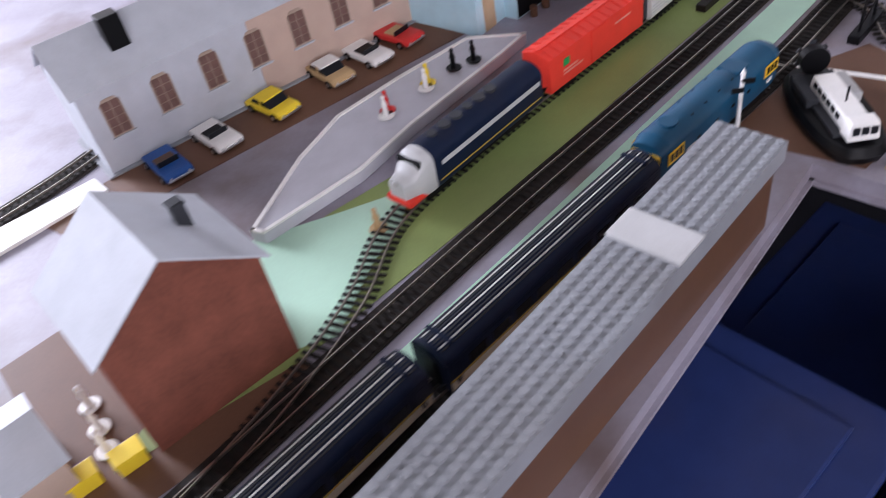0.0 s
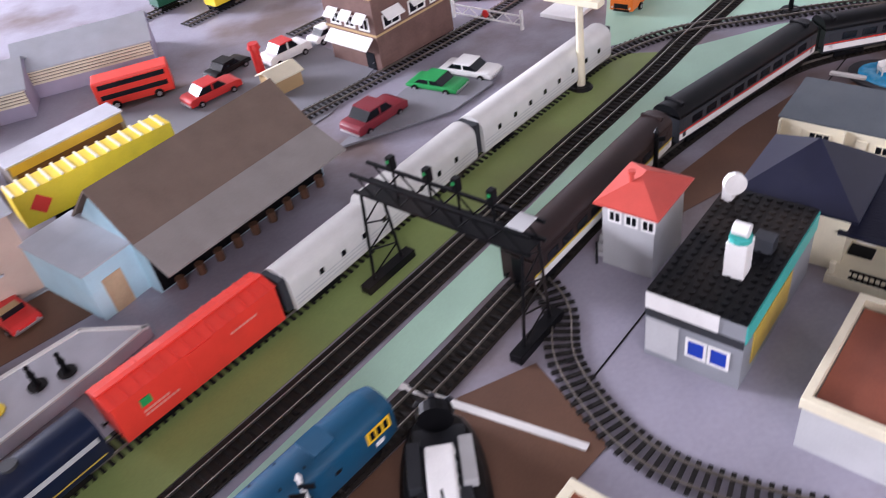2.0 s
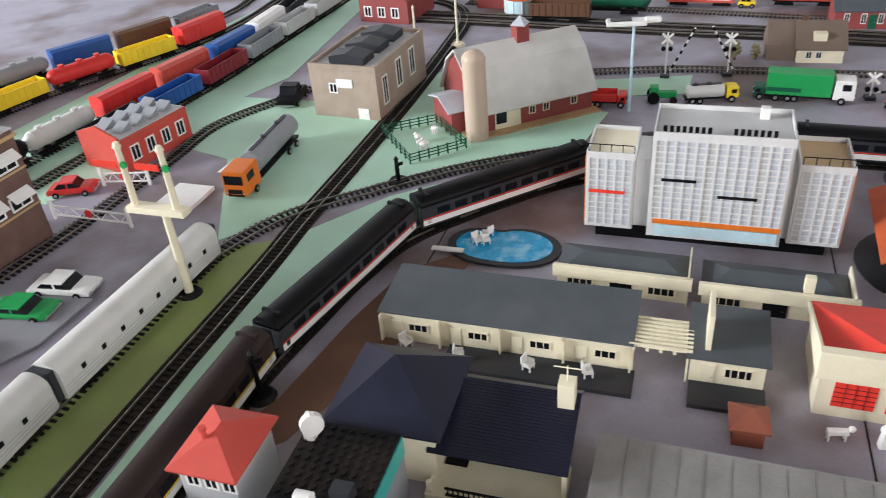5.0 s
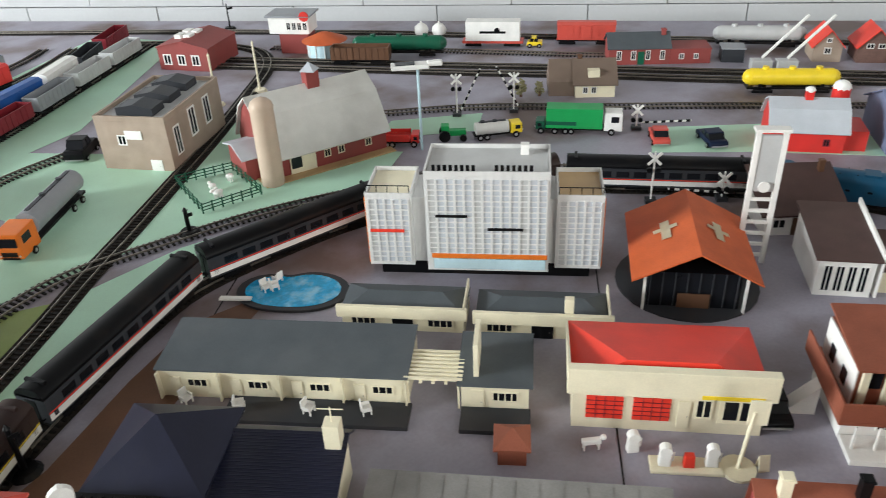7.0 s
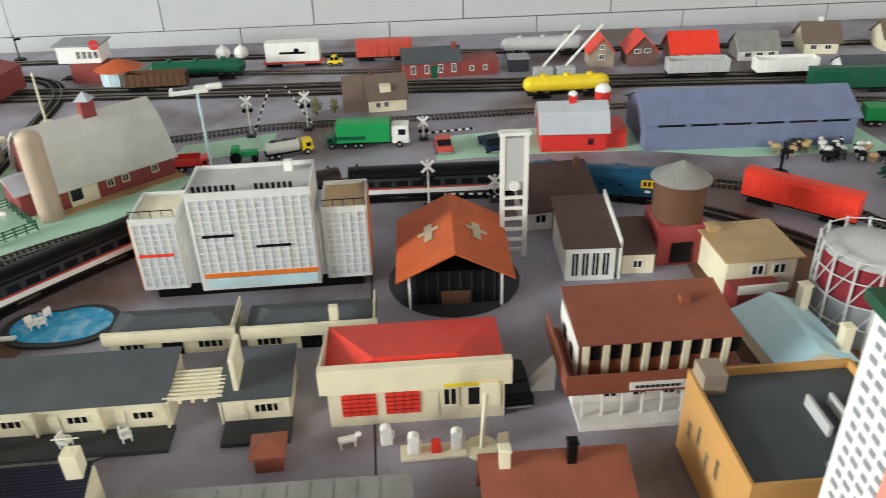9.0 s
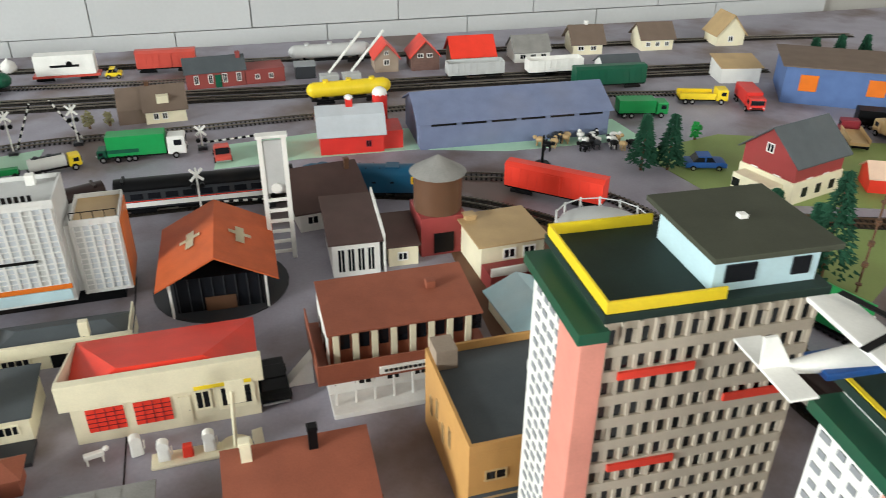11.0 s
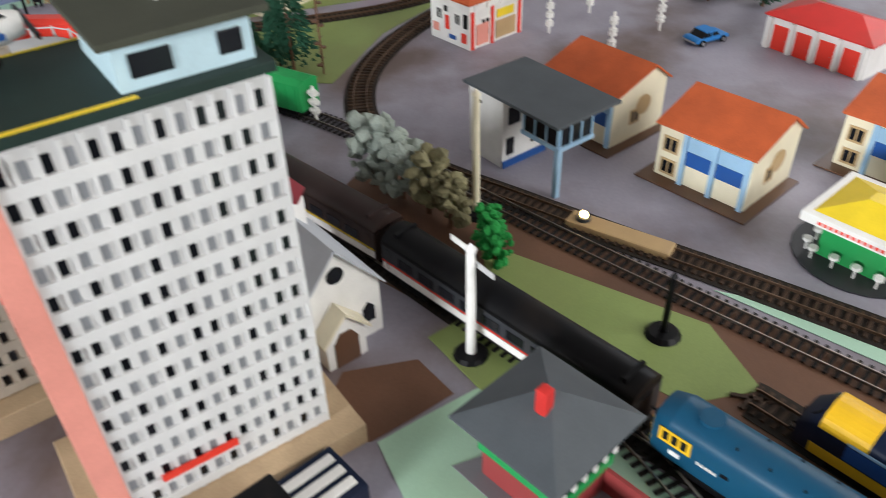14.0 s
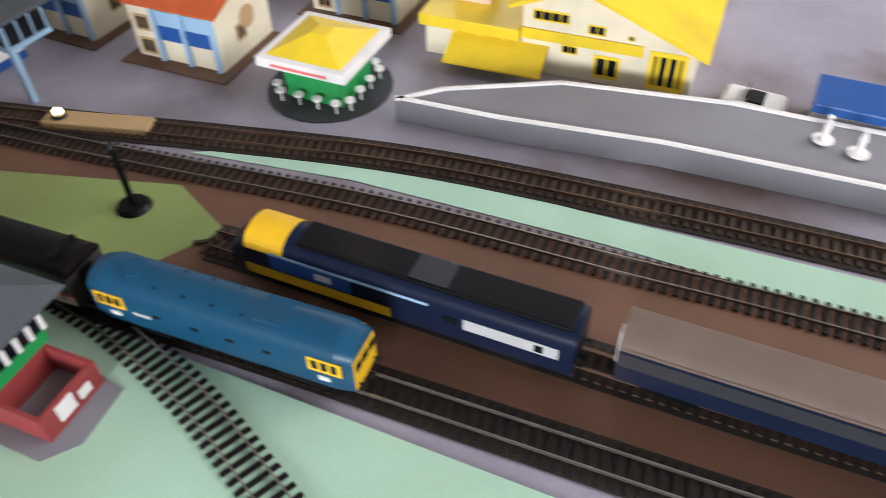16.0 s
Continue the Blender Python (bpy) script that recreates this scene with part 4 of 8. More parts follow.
            b.faces.new((ed[0], ed[1], p))
            b.faces.new((ed[1], ed[2], q, p))
            b.faces.new((ed[2], ed[3], q))
            b.faces.new((ed[3], ed[0], p, q))
    else:
        box(b, -o, L + o, -o, W + o, H, H + th)
    return b


def house(name, label, A, yaw, L, W, H, roof="gable", rh=0.02, wall="cream", roofm="slate", o=0.004, wins=(), doors=(), chim=(), category="model building", group="", at=0.5, frame_mat="white", pane="pane", base=0.0, bars_x=1, courses=0):
    """A model building with its front-left corner at A."""
    t = thing(name, label, category, A[0], A[1], yaw, base, group)
    b = BM()
    if roof == "gable":
        prism(b, [(0, 0), (W, 0), (W, H), (W * at, H + rh), (0, H)], 0, L)
    elif roof == "gable_y":
        prism(b, [(0, 0), (L, 0), (L, H), (L / 2, H + rh), (0, H)], 0, W, "y")
    elif roof == "shed":
        prism(b, [(0, 0), (W, 0), (W, H + rh), (0, H)], 0, L)
    else:
        box(b, 0, L, 0, W, 0, H)
    part("wall", b, wall, t)
    part("roof", roof_mesh(roof, L, W, H, rh, o, at=at), roofm, t)
    if courses:
        for k in range(1, courses):
            y = W * at * k / courses
            z = H + rh * k / courses + 0.0022
            part("roof_course", box(BM(), -o, L + o, y - 0.0004, y + 0.0004, z - 0.0006, z + 0.0005), roofm, t)
    for face, u, z, w, h in wins:
        add_window(t, face, L, W, u, z, w, h, frame_mat, pane, bars_x)
    for face, u, w, h, *m in doors:
        add_door(t, face, L, W, u, w, h, m[0] if m else "brown")
    for x, y, w, h, m in chim:
        c = rbox(BM(), x - w / 2, x + w / 2, y - w / 2, y + w / 2, H * 0.9, h, 0.0004)
        rbox(c, x - w * 0.6, x + w * 0.6, y - w * 0.6, y + w * 0.6, h - 0.003, h - 0.001, 0.0003)
        part("chimney", c, m, t)
    return t


def row(face, u0, n, step, z, w, h):
    return [(face, u0 + k * step, z, w, h) for k in range(n)]


# The hotel: two wings and a taller middle over a dark plinth.
hotel = thing("hotel_block", "white plastic office block with gridded windows and orange trim", "model building", 0.97, 1.072, -41.5)
part("plinth", box(BM(), 0.012, 0.272, 0.012, 0.07, 0, 0.018), "black", hotel, "dark recessed ground floor")
for x0, x1, y0, y1, zt, cols, rows_, tag in ((0.0, 0.056, 0.002, 0.078, 0.112, 5, 6, "wing"), (0.074, 0.2205, -0.008, 0.072, 0.146, 13, 7, "middle_block"), (0.2288, 0.284, 0.002, 0.078, 0.112, 5, 6, "wing")):
    blk = part(tag, box(BM(), x0, x1, y0, y1, 0.0182, zt), "hotel_wall", hotel)
    roof = BM()
    box(roof, x0 + 0.003, x1 - 0.003, y0 + 0.003, y1 - 0.003, zt + 0.0002, zt + 0.001)
    part("flat_roof", roof, "cream" if tag == "wing" and x0 == 0 else ("tan" if tag == "wing" else "light_grey"), blk, "flat roof inside a parapet")
    rim = BM()
    for a, b_, c, d in ((x0, x1, y0, y0 + 0.002), (x0, x1, y1 - 0.002, y1), (x0, x0 + 0.002, y0 + 0.002, y1 - 0.002), (x1 - 0.002, x1, y0 + 0.002, y1 - 0.002)):
        box(rim, a, b_, c, d, zt + 0.0001, zt + 0.006)
    part("parapet", rim, "hotel_wall", blk)
    w = (x1 - x0 - 0.006) / cols
    h = (zt - 0.024 - (0.022 if cols > 6 else 0)) / rows_
    z0 = 0.022 + (0.02 if cols > 6 else 0)
    for i in range(cols):
        for j in range(rows_):
            x, z = x0 + 0.003 + i * w, z0 + j * h
            fr = BM()
            for a, b_, c, d in ((0, w, 0, 0.0016), (0, 0.0014, 0.0016, h), (w - 0.0014, w, 0.0016, h), (0.0014, w - 0.0014, h * 0.55, h * 0.55 + 0.0008)):
                box(fr, a, b_, -0.0016, 0.0004, c, d)
            wi = part("window", fr, "hotel_wall", blk)
            wi.location = (x, y0, z)
            part("pane", box(BM(), 0.0014, w - 0.0014, -0.0004, 0.0002, 0.0016, h), "hotel_pane" if (i * 7 + j * 5) % 5 else "light_grey", wi)
for x0, x1 in ((0.0563, 0.0738), (0.2207, 0.2286)):
    part("recessed_link", box(BM(), x0, x1, 0.012, 0.074, 0.0182, 0.108), "hotel_wall", hotel, "plain white link between the blocks")
for x0, x1, y0, m, z0, z1, nm in ((0.08, 0.219, -0.0108, "orange", 0.037, 0.043, "orange_band"), (0.082, 0.217, -0.0108, "pale_blue", 0.022, 0.036, "shop_front"), (0.004, 0.046, -0.0008, "bright_red", 0.066, 0.07, "red_band"), (0.086, 0.124, -0.0108, "black", 0.093, 0.0965, "sign_bars"), (0.148, 0.19, -0.0108, "black", 0.076, 0.0795, "sign_bars")):
    part(nm, rbox(BM(), x0, x1, y0, y0 + 0.0012, z0, z1, 0.0003), m, hotel)
for x in (-0.0012, 0.2842):
    part("side_panel", box(BM(), x, x + 0.001, 0.003, 0.077, 0.02, 0.111), "orange", hotel, "orange end wall")
sign = BM()
for k, gap in enumerate((0, 1, 2, 3, 4, 5, 6, 7, 11, 12, 13, 14, 15, 16, 17)):
    box(sign, 0.084 + gap * 0.0066, 0.088 + gap * 0.0066, -0.0072, -0.0055, 0.1525, 0.1595)
part("roof_sign", sign, "black", hotel, "row of black sign bars along the roof edge")
part("roof_box", rbox(BM(), 0.185, 0.195, 0.05, 0.06, 0.147, 0.16, 0.0006), "white", hotel)
for x0, x1 in ((0.002, 0.054), (0.231, 0.282)):
    rail = BM()
    for k in range(5):
        x = x0 + (x1 - x0) * k / 4
        cyl(rail, (x, 0.004, 0.118), (x, 0.004, 0.127), 0.0005, 6)
    cyl(rail, (x0, 0.004, 0.127), (x1, 0.004, 0.127), 0.0006, 6)
    part("roof_rail", rail, "black", hotel)

# The motel: long cabin row, pergola, office, two low pavilions.
motel = house("motel_row", "cream motel cabin row with slate grey roof and dark terrace", (0.683, 1.016), -41.6, 0.2575, 0.076, 0.035, "shed", 0.006, "cream", "slate", 0.002,
              wins=[("f", 0.03 + 0.064 * k, 0.014, 0.022, 0.011) for k in range(4)], doors=[("f", 0.012 + 0.064 * k, 0.011, 0.026, "cream") for k in range(4)], frame_mat="cream", bars_x=2)
part("terrace", rbox(BM(), 0.075, 0.262, -0.036, -0.001, 0.0, 0.005, 0.0006), "dark_grey", motel, "dark grey terrace slab")
for k in range(5):
    part("fin_wall", box(BM(), 0.0 + 0.064 * k, 0.002 + 0.064 * k, -0.006, -0.0003, 0, 0.033), "cream", motel)
office = house("motel_office", "small cream motel office with slate roof and tall fin", (0.915, 0.808), -41.6, 0.066, 0.07, 0.033, "shed", 0.005, "cream", "slate", 0.004, wins=[("f", 0.03, 0.012, 0.026, 0.013)], doors=[("f", 0.01, 0.012, 0.026, "cream")], frame_mat="cream", bars_x=3)
part("terrace", rbox(BM(), 0.0, 0.068, -0.034, -0.001, 0, 0.005, 0.0006), "dark_grey", office)
part("fin", rbox(BM(), 0.012, 0.017, 0.008, 0.05, 0.034, 0.075, 0.0006), "cream", office, "tall cream fin wall")
pergola = thing("pergola", "white plastic lattice pergola beside the motel", "pergola", 0.872, 0.845, -41.6)
for k in range(8):
    part("slat", box(BM(), 0.0, 0.058, 0.002 + 0.006 * k, 0.0044 + 0.006 * k, 0.0345, 0.0375), "cream", pergola)
for k in range(5):
    part("beam", box(BM(), 0.003 + 0.0125 * k, 0.006 + 0.0125 * k, 0.0, 0.047, 0.032, 0.0344), "cream", pergola)
for x in (0.004, 0.054):
    for y in (0.002, 0.044):
        part("post", box(BM(), x - 0.001, x + 0.001, y - 0.001, y + 0.001, 0, 0.032), "cream", pergola)
for A, L, ch in (((0.888, 1.0), 0.14, 0), ((1.0, 0.893), 0.145, 1)):
    pav = house("motel_pavilion", "low cream pavilion with deep parapet and grey roof", A, -42.5, L, 0.055, 0.022, "hip", 0.012, "cream", "slate", 0.002,
                wins=[("f", 0.01, 0.006, 0.03, 0.012), ("f", L - 0.042, 0.006, 0.03, 0.012)], doors=[("f", L / 2 - 0.012, 0.024, 0.019, "black")], frame_mat="cream", bars_x=3, group="motel pavilions")
    part("parapet", rbox(BM(), -0.004, L + 0.004, -0.007, -0.0015, 0.021, 0.036, 0.0006), "cream", pav)
    part("side_wall", rbox(BM(), L - 0.001, L + 0.001, -0.006, 0.058, 0.0, 0.036, 0.0004), "cream", pav)
    if ch:
        part("chimney", rbox(BM(), L * 0.66, L * 0.66 + 0.01, -0.002, 0.006, 0.0361, 0.054, 0.0006), "cream", pav)

# Filling station with red hipped roof.
gas = house("filling_station", "cream filling station with bright red roof and red garage doors", (0.984, 0.725), -42.4, 0.174, 0.096, 0.05, "hip", 0.027, "cream", "bright_red", 0.003, at=0.06,
            wins=[("f", 0.112, 0.018, 0.016, 0.024), ("f", 0.134, 0.014, 0.036, 0.03)], frame_mat="cream", bars_x=1)
for u in (0.013, 0.056):
    d = part("garage_door", box(BM(), u, u + 0.034, -0.0009, 0.0003, 0.013, 0.04), "bright_red", gas, "red sectional garage door")
    for k in range(1, 5):
        part("panel_line", box(BM(), u, u + 0.034, -0.0015, -0.0007, 0.013 + k * 0.0054, 0.0136 + k * 0.0054), "maroon", d)
    for k in range(1, 4):
        part("panel_line", box(BM(), u + k * 0.0085, u + k * 0.0085 + 0.0006, -0.0015, -0.0007, 0.013, 0.04), "maroon", d)
add_door(gas, "f", 0.174, 0.096, 0.097, 0.011, 0.032, "cream", 0.006)
part("fascia", rbox(BM(), -0.006, 0.18, -0.011, -0.001, 0.05, 0.079, 0.0008), "cream", gas, "deep cream fascia band")
part("sign", box(BM(), 0.114, 0.168, -0.0118, -0.0108, 0.0515, 0.0555), "yellow", gas, "yellow sign strip")
part("side_fascia", prism(BM(), [(-0.001, 0.05), (0.1, 0.046), (0.1, 0.052), (-0.001, 0.079)], -0.0055, -0.0032), "cream", gas)

# Church with an orange roof.
church = thing("chapel_hall", "open glazed hall with steep orange roof and pale crosses", "model building", 1.18, 0.818, -44)
part("glazing", box(BM(), 0.008, 0.111, 0.004, 0.12, 0.001, 0.048), "pane", church, "dark glazed walls")
part("floor_plate", cyl(BM(), (0.06, 0.06, 0), (0.06, 0.06, 0.0018), 0.085, 28), "dark_grey", church)
part("roof", roof_mesh("gable_y", 0.119, 0.135, 0.049, 0.031, 0.012), "terracotta", church, "orange ribbed roof")
for s, m in ((0, 1), (1, -1)):
    cr = BM()
    for x0, x1, y0, y1 in ((0.024, 0.034, 0.045, 0.085), (0.016, 0.042, 0.064, 0.072)):
        vs = [cr.verts.new((x if not s else 0.119 - x, y, 0.049 + 0.031 / 0.0595 * x + 0.0042)) for x, y in ((x0, y0), (x1, y0), (x1, y1), (x0, y1))]
        cr.faces.new(vs)
    bmesh.ops.solidify(cr, geom=cr.faces[:], thickness=0.0008)
    part("roof_cross", cr, "cream", church, "pale cross shape on the roof")
for x in (0.002, 0.114):
    part("post", box(BM(), x, x + 0.003, -0.004, -0.001, 0.0, 0.049), "white", church)
for k in range(8):
    part("mullion", box(BM(), 0.01 + 0.0138 * k, 0.0112 + 0.0138 * k, 0.0025, 0.0042, 0.002, 0.048), "dark_grey", church)
part("door", rbox(BM(), 0.042, 0.078, 0.001, 0.0028, 0.002, 0.021, 0.0004), "brown", church)

lad = thing("bell_tower", "tall white ladder-like bell tower with a clock", "tower", 1.345, 0.81, -44)
for x in (0.0, 0.03):
    part("post", rbox(BM(), x, x + 0.006, 0, 0.006, 0, 0.176, 0.0005), "white", lad)
part("panel", rbox(BM(), 0.0062, 0.0298, 0.001, 0.005, 0.1, 0.172, 0.0005), "light_grey", lad, "pale grey upper panel")
part("cap", rbox(BM(), -0.002, 0.038, -0.002, 0.012, 0.1761, 0.18, 0.0005), "white", lad)
for k in range(6):
    part("rung", box(BM(), 0.0062, 0.0298, 0.0005, 0.0035, 0.01 + 0.0155 * k, 0.014 + 0.0155 * k), "white", lad)
part("emblem", cyl(BM(), (0.018, 0.0, 0.107), (0.018, -0.002, 0.107), 0.007, 16), "white", lad)

house("brown_roof_house", "white house with dark brown sloping roof", (1.428, 0.828), -36, 0.1, 0.072, 0.034, "shed", 0.028, "white", "dark_brown_roof", 0.008, wins=[("f", 0.01, 0.01, 0.018, 0.015), ("f", 0.06, 0.01, 0.018, 0.015)], doors=[("f", 0.036, 0.012, 0.026)], chim=[(0.09, 0.066, 0.007, 0.078, "brown")])
annex = house("glass_fronted_house", "white house with steep brown roof and glazed gable", (1.356, 0.71), -45, 0.062, 0.11, 0.05, "shed", 0.012, "white", "dark_brown_roof", 0.005, wins=row("f", 0.006, 4, 0.013, 0.006, 0.011, 0.036), group="")
part("fin", prism(BM(), [(0.0, 0.0), (0.115, 0.0), (0.115, 0.072), (0.0, 0.058)], 0.0672, 0.07), "white", annex, "white slanting side wall")
house("white_hut", "small white hut with brown lean-to roof", (1.418, 0.665), -45, 0.04, 0.07, 0.03, "shed", 0.012, "cream", "dark_brown_roof", 0.003, wins=[("f", 0.012, 0.008, 0.014, 0.013)])

# Two-storey restaurant with a brown balcony.
rest = thing("railway_restaurant", "two-storey white and brown restaurant with rust-red roof", "model building", 1.166, 0.563, -42.5)
part("lower_wall", box(BM(), 0.0, 0.16, 0.0, 0.085, 0.0, 0.034), "white", rest)
part("balcony", rbox(BM(), -0.012, 0.172, -0.02, 0.088, 0.0342, 0.038, 0.0005), "rust_roof", rest)
part("railing", rbox(BM(), -0.012, 0.172, -0.02, -0.018, 0.0381, 0.0585, 0.0004), "rust_roof", rest)
part("side_railing", rbox(BM(), -0.012, -0.01, -0.0178, 0.088, 0.0381, 0.0585, 0.0004), "rust_roof", rest)
part("upper_wall", box(BM(), 0.004, 0.158, 0.006, 0.083, 0.0382, 0.0788), "rust_roof", rest)
end_wall = part("end_wall", box(BM(), 0.0024, 0.0038, 0.004, 0.083, 0.0382, 0.0785), "white", rest, "white upper end wall")
for y in (0.02, 0.052):
    part("window", box(BM(), 0.0014, 0.0023, y, y + 0.012, 0.046, 0.062), "pane", end_wall)
part("roof", roof_mesh("shed", 0.152, 0.078, 0.079, 0.008, 0.006), "rust_roof", rest, "rust-red sloping roof").location = (0.008, 0.006, 0)
for k in range(8):
    part("column", box(BM(), 0.008 + 0.02 * k, 0.014 + 0.02 * k, 0.0014, 0.0058, 0.0382, 0.0785), "cream", rest)
    wi = part("window", box(BM(), 0.0155 + 0.02 * k, 0.0255 + 0.02 * k, 0.0035, 0.0058, 0.058, 0.077), "pane", rest)
for k in range(4):
    add_window(rest, "f", 0.16, 0.085, 0.03 + 0.03 * k, 0.012, 0.016, 0.013)
part("name_board", rbox(BM(), 0.05, 0.105, -0.0228, -0.0205, 0.039, 0.048, 0.0005), "white", rest, "white sign with unreadable bars")
nb = BM()
for k in range(9):
    box(nb, 0.055 + 0.005 * k, 0.0585 + 0.005 * k, -0.0236, -0.023, 0.042, 0.045)
part("name_bars", nb, "dark_grey", rest)
part("porch", rbox(BM(), 0.0, 0.11, -0.034, -0.001, 0, 0.006, 0.0006), "white", rest)
for k in range(6):
    part("porch_post", box(BM(), 0.004 + 0.02 * k, 0.006 + 0.02 * k, -0.02, -0.018, 0.006, 0.032), "white", rest)
part("stair", prism(BM(), [(-0.03, 0), (0.0, 0), (0.0, 0.034)], -0.03, -0.014, "y"), "white", rest).location = (-0.012, 0.06, 0)
part("chimney", rbox(BM(), 0.118, 0.128, 0.05, 0.06, 0.076, 0.094, 0.0005), "rust_roof", rest)

house("kiosk", "small brown kiosk with pyramid roof", (0.897, 0.729), -40, 0.026, 0.026, 0.02, "hip", 0.012, "rust_roof", "rust_roof", 0.004)
big = house("flat_grey_depot", "low grey building with a large weathered flat roof", (0.722, 0.69), -42.5, 0.245, 0.1, 0.03, "flat", 0, "aged_grey", "aged_grey", 0.004, wins=row("f", 0.02, 6, 0.036, 0.01, 0.02, 0.012))
for k in range(1, 12):
    part("roof_seam", box(BM(), 0.02 * k, 0.02 * k + 0.0006, 0.0, 0.1, 0.0322, 0.0327), "aged_grey", big)

# Dark-roofed villa with porch.
villa = thing("dark_roofed_villa", "cream villa with blue-black ribbed roof and open porch", "model building", 0.655, 0.812, -41)
VL, VW = 0.106, 0.078
part("wall", prism(BM(), [(0.034, 0), (VW, 0), (VW, 0.046), (0.066, 0.06), (0.034, 0.05)], 0, VL), "cream", villa)
part("roof", prism(BM(), [(-0.006, 0.0415), (0.066, 0.0608), (VW + 0.006, 0.0475), (VW + 0.006, 0.0497), (0.066, 0.0632), (-0.006, 0.0437)], -0.004, VL + 0.006), "dark_roof", villa, "blue-black roof of fine overlapping courses")
for k in range(1, 24):
    y = -0.006 + 0.072 * k / 24
    z = 0.0437 + 0.0195 * k / 24
    part("roof_course", box(BM(), -0.004, VL + 0.006, y - 0.0004, y + 0.0004, z - 0.0006, z + 0.0006), "dark_roof", villa)
part("glazing", box(BM(), 0.034, VL - 0.006, 0.0326, 0.0338, 0.012, 0.042), "pane", villa, "dark porch glazing")
dr = part("door", rbox(BM(), 0.006, 0.022, 0.0322, 0.0337, 0.01, 0.038, 0.0003), "white", villa, "white glazed door")
for a in range(2):
    for b_ in range(3):
        part("pane", box(BM(), 0.0078 + 0.0066 * a, 0.013 + 0.0066 * a, 0.0316, 0.0324, 0.02 + 0.0058 * b_, 0.0245 + 0.0058 * b_), "pane", dr)
part("porch_floor", rbox(BM(), -0.004, VL + 0.004, -0.022, 0.0335, 0, 0.01, 0.0008), "cream", villa, "cream porch deck")
part("door_mat", rbox(BM(), 0.004, 0.024, 0.012, 0.028, 0.0101, 0.0115, 0.0004), "black", villa)
for k in range(20):
    x = 0.016 + 0.0044 * k
    part("baluster", box(BM(), x, x + 0.0011, -0.0205, -0.0195, 0.01, 0.0185), "black", villa)
for z in (0.0112, 0.0186):
    part("handrail", box(BM(), 0.014, 0.102, -0.0209, -0.0191, z, z + 0.0014), "black", villa, "black lattice railing")
for x, y in ((-0.002, -0.02), (VL - 0.002, -0.02), (VL, 0.0)):
    part("porch_post", box(BM(), x, x + 0.004, y, y + 0.004, 0.0101, 0.0418 if y == 0 else 0.022), "cream", villa)
part("chimney", rbox(BM(), VL - 0.012, VL + 0.002, 0.05, 0.064, 0.046, 0.084, 0.0005), "cream", villa, "tall cream chimney")
part("aerial", cyl(cyl(BM(), (VL - 0.005, 0.057, 0.084), (VL - 0.005, 0.057, 0.1), 0.0006, 6), (VL - 0.016, 0.057, 0.098), (VL + 0.006, 0.057, 0.098), 0.0006, 6), "cream", villa)
hip = house("hip_roof_wing", "square wing with steep blue-black hipped roof", (0.589, 0.866), -41, 0.088, 0.088, 0.06, "hip", 0.038, "cream", "dark_roof", 0.008)

# Grey brick-toy building with a black studded roof.
toy = house("studded_roof_building", "grey toy-brick building with black studded roof", (0.469, 0.746), -41, 0.078, 0.155, 0.068, "flat", 0, "grey", "black", 0.0)
st = BM()
for i in range(9):
    for j in range(18):
        cyl(st, (0.0045 + 0.0086 * i, 0.0045 + 0.0086 * j, 0.0702), (0.0045 + 0.0086 * i, 0.0045 + 0.0086 * j, 0.0718), 0.0026, 10)
part("studs", st, "black", toy)
part("white_brick", box(BM(), 0.0, 0.058, -0.0012, 0.0, 0.053, 0.069), "white", toy)
part("dark_band", box(BM(), 0.0, 0.078, -0.0008, 0.0, 0.044, 0.052), "dark_grey", toy)
for k in (0, 1):
    add_window(toy, "f", 0.078, 0.155, 0.034 + 0.018 * k, 0.016, 0.017, 0.02, "white", "blue_pane", 0)
part("pale_panel", box(BM(), 0.001, 0.028, -0.0009, 0.0, 0.006, 0.042), "light_grey", toy)
part("teal_strip", box(BM(), 0.078, 0.0792, 0.0, 0.155, 0.05, 0.068), "teal", toy)
part("ochre_panel", box(BM(), 0.078, 0.079, 0.02, 0.1, 0.012, 0.046), "gold", toy)
sx, sy = 0.05, 0.05
part("white_column", rbox(BM(), sx - 0.008, sx + 0.008, sy - 0.008, sy + 0.008, 0.0702, 0.103, 0.0006), "white", toy, "white brick column")
part("teal_collar", cyl(BM(), (sx, sy, 0.103), (sx, sy, 0.107), 0.0085, 14), "teal", toy)
part("white_arch", cyl(BM(), (sx - 0.006, sy, 0.1125), (sx + 0.006, sy, 0.1125), 0.0055, 14), "white", toy)
part("grey_brick", rbox(BM(), sx + 0.0, sx + 0.016, sy + 0.03, sy + 0.042, 0.0702, 0.084, 0.0005), "dark_grey", toy)
dish = part("dish", cyl(BM(), (0.012, 0.135, 0.09), (0.016, 0.13, 0.091), 0.0095, 16, 0.0095), "white", toy, "white dish on the roof corner")
part("dish_stand", rbox(BM(), 0.004, 0.013, 0.132, 0.144, 0.0702, 0.092, 0.0006), "white", toy)

hut = house("control_hut", "tall pale hut with salmon-red hipped roof", (0.461, 0.865), -41, 0.05, 0.06, 0.07, "hip", 0.018, "light_grey", "roof_red", 0.006, wins=row("f", 0.006, 3, 0.016, 0.052, 0.013, 0.013))
part("roof_pipe", cyl(cyl(BM(), (0.018, 0.02, 0.078), (0.018, 0.02, 0.094), 0.0022, 10), (0.018, 0.02, 0.094), (0.018, 0.02, 0.097), 0.0034, 10), "roof_red", hut)
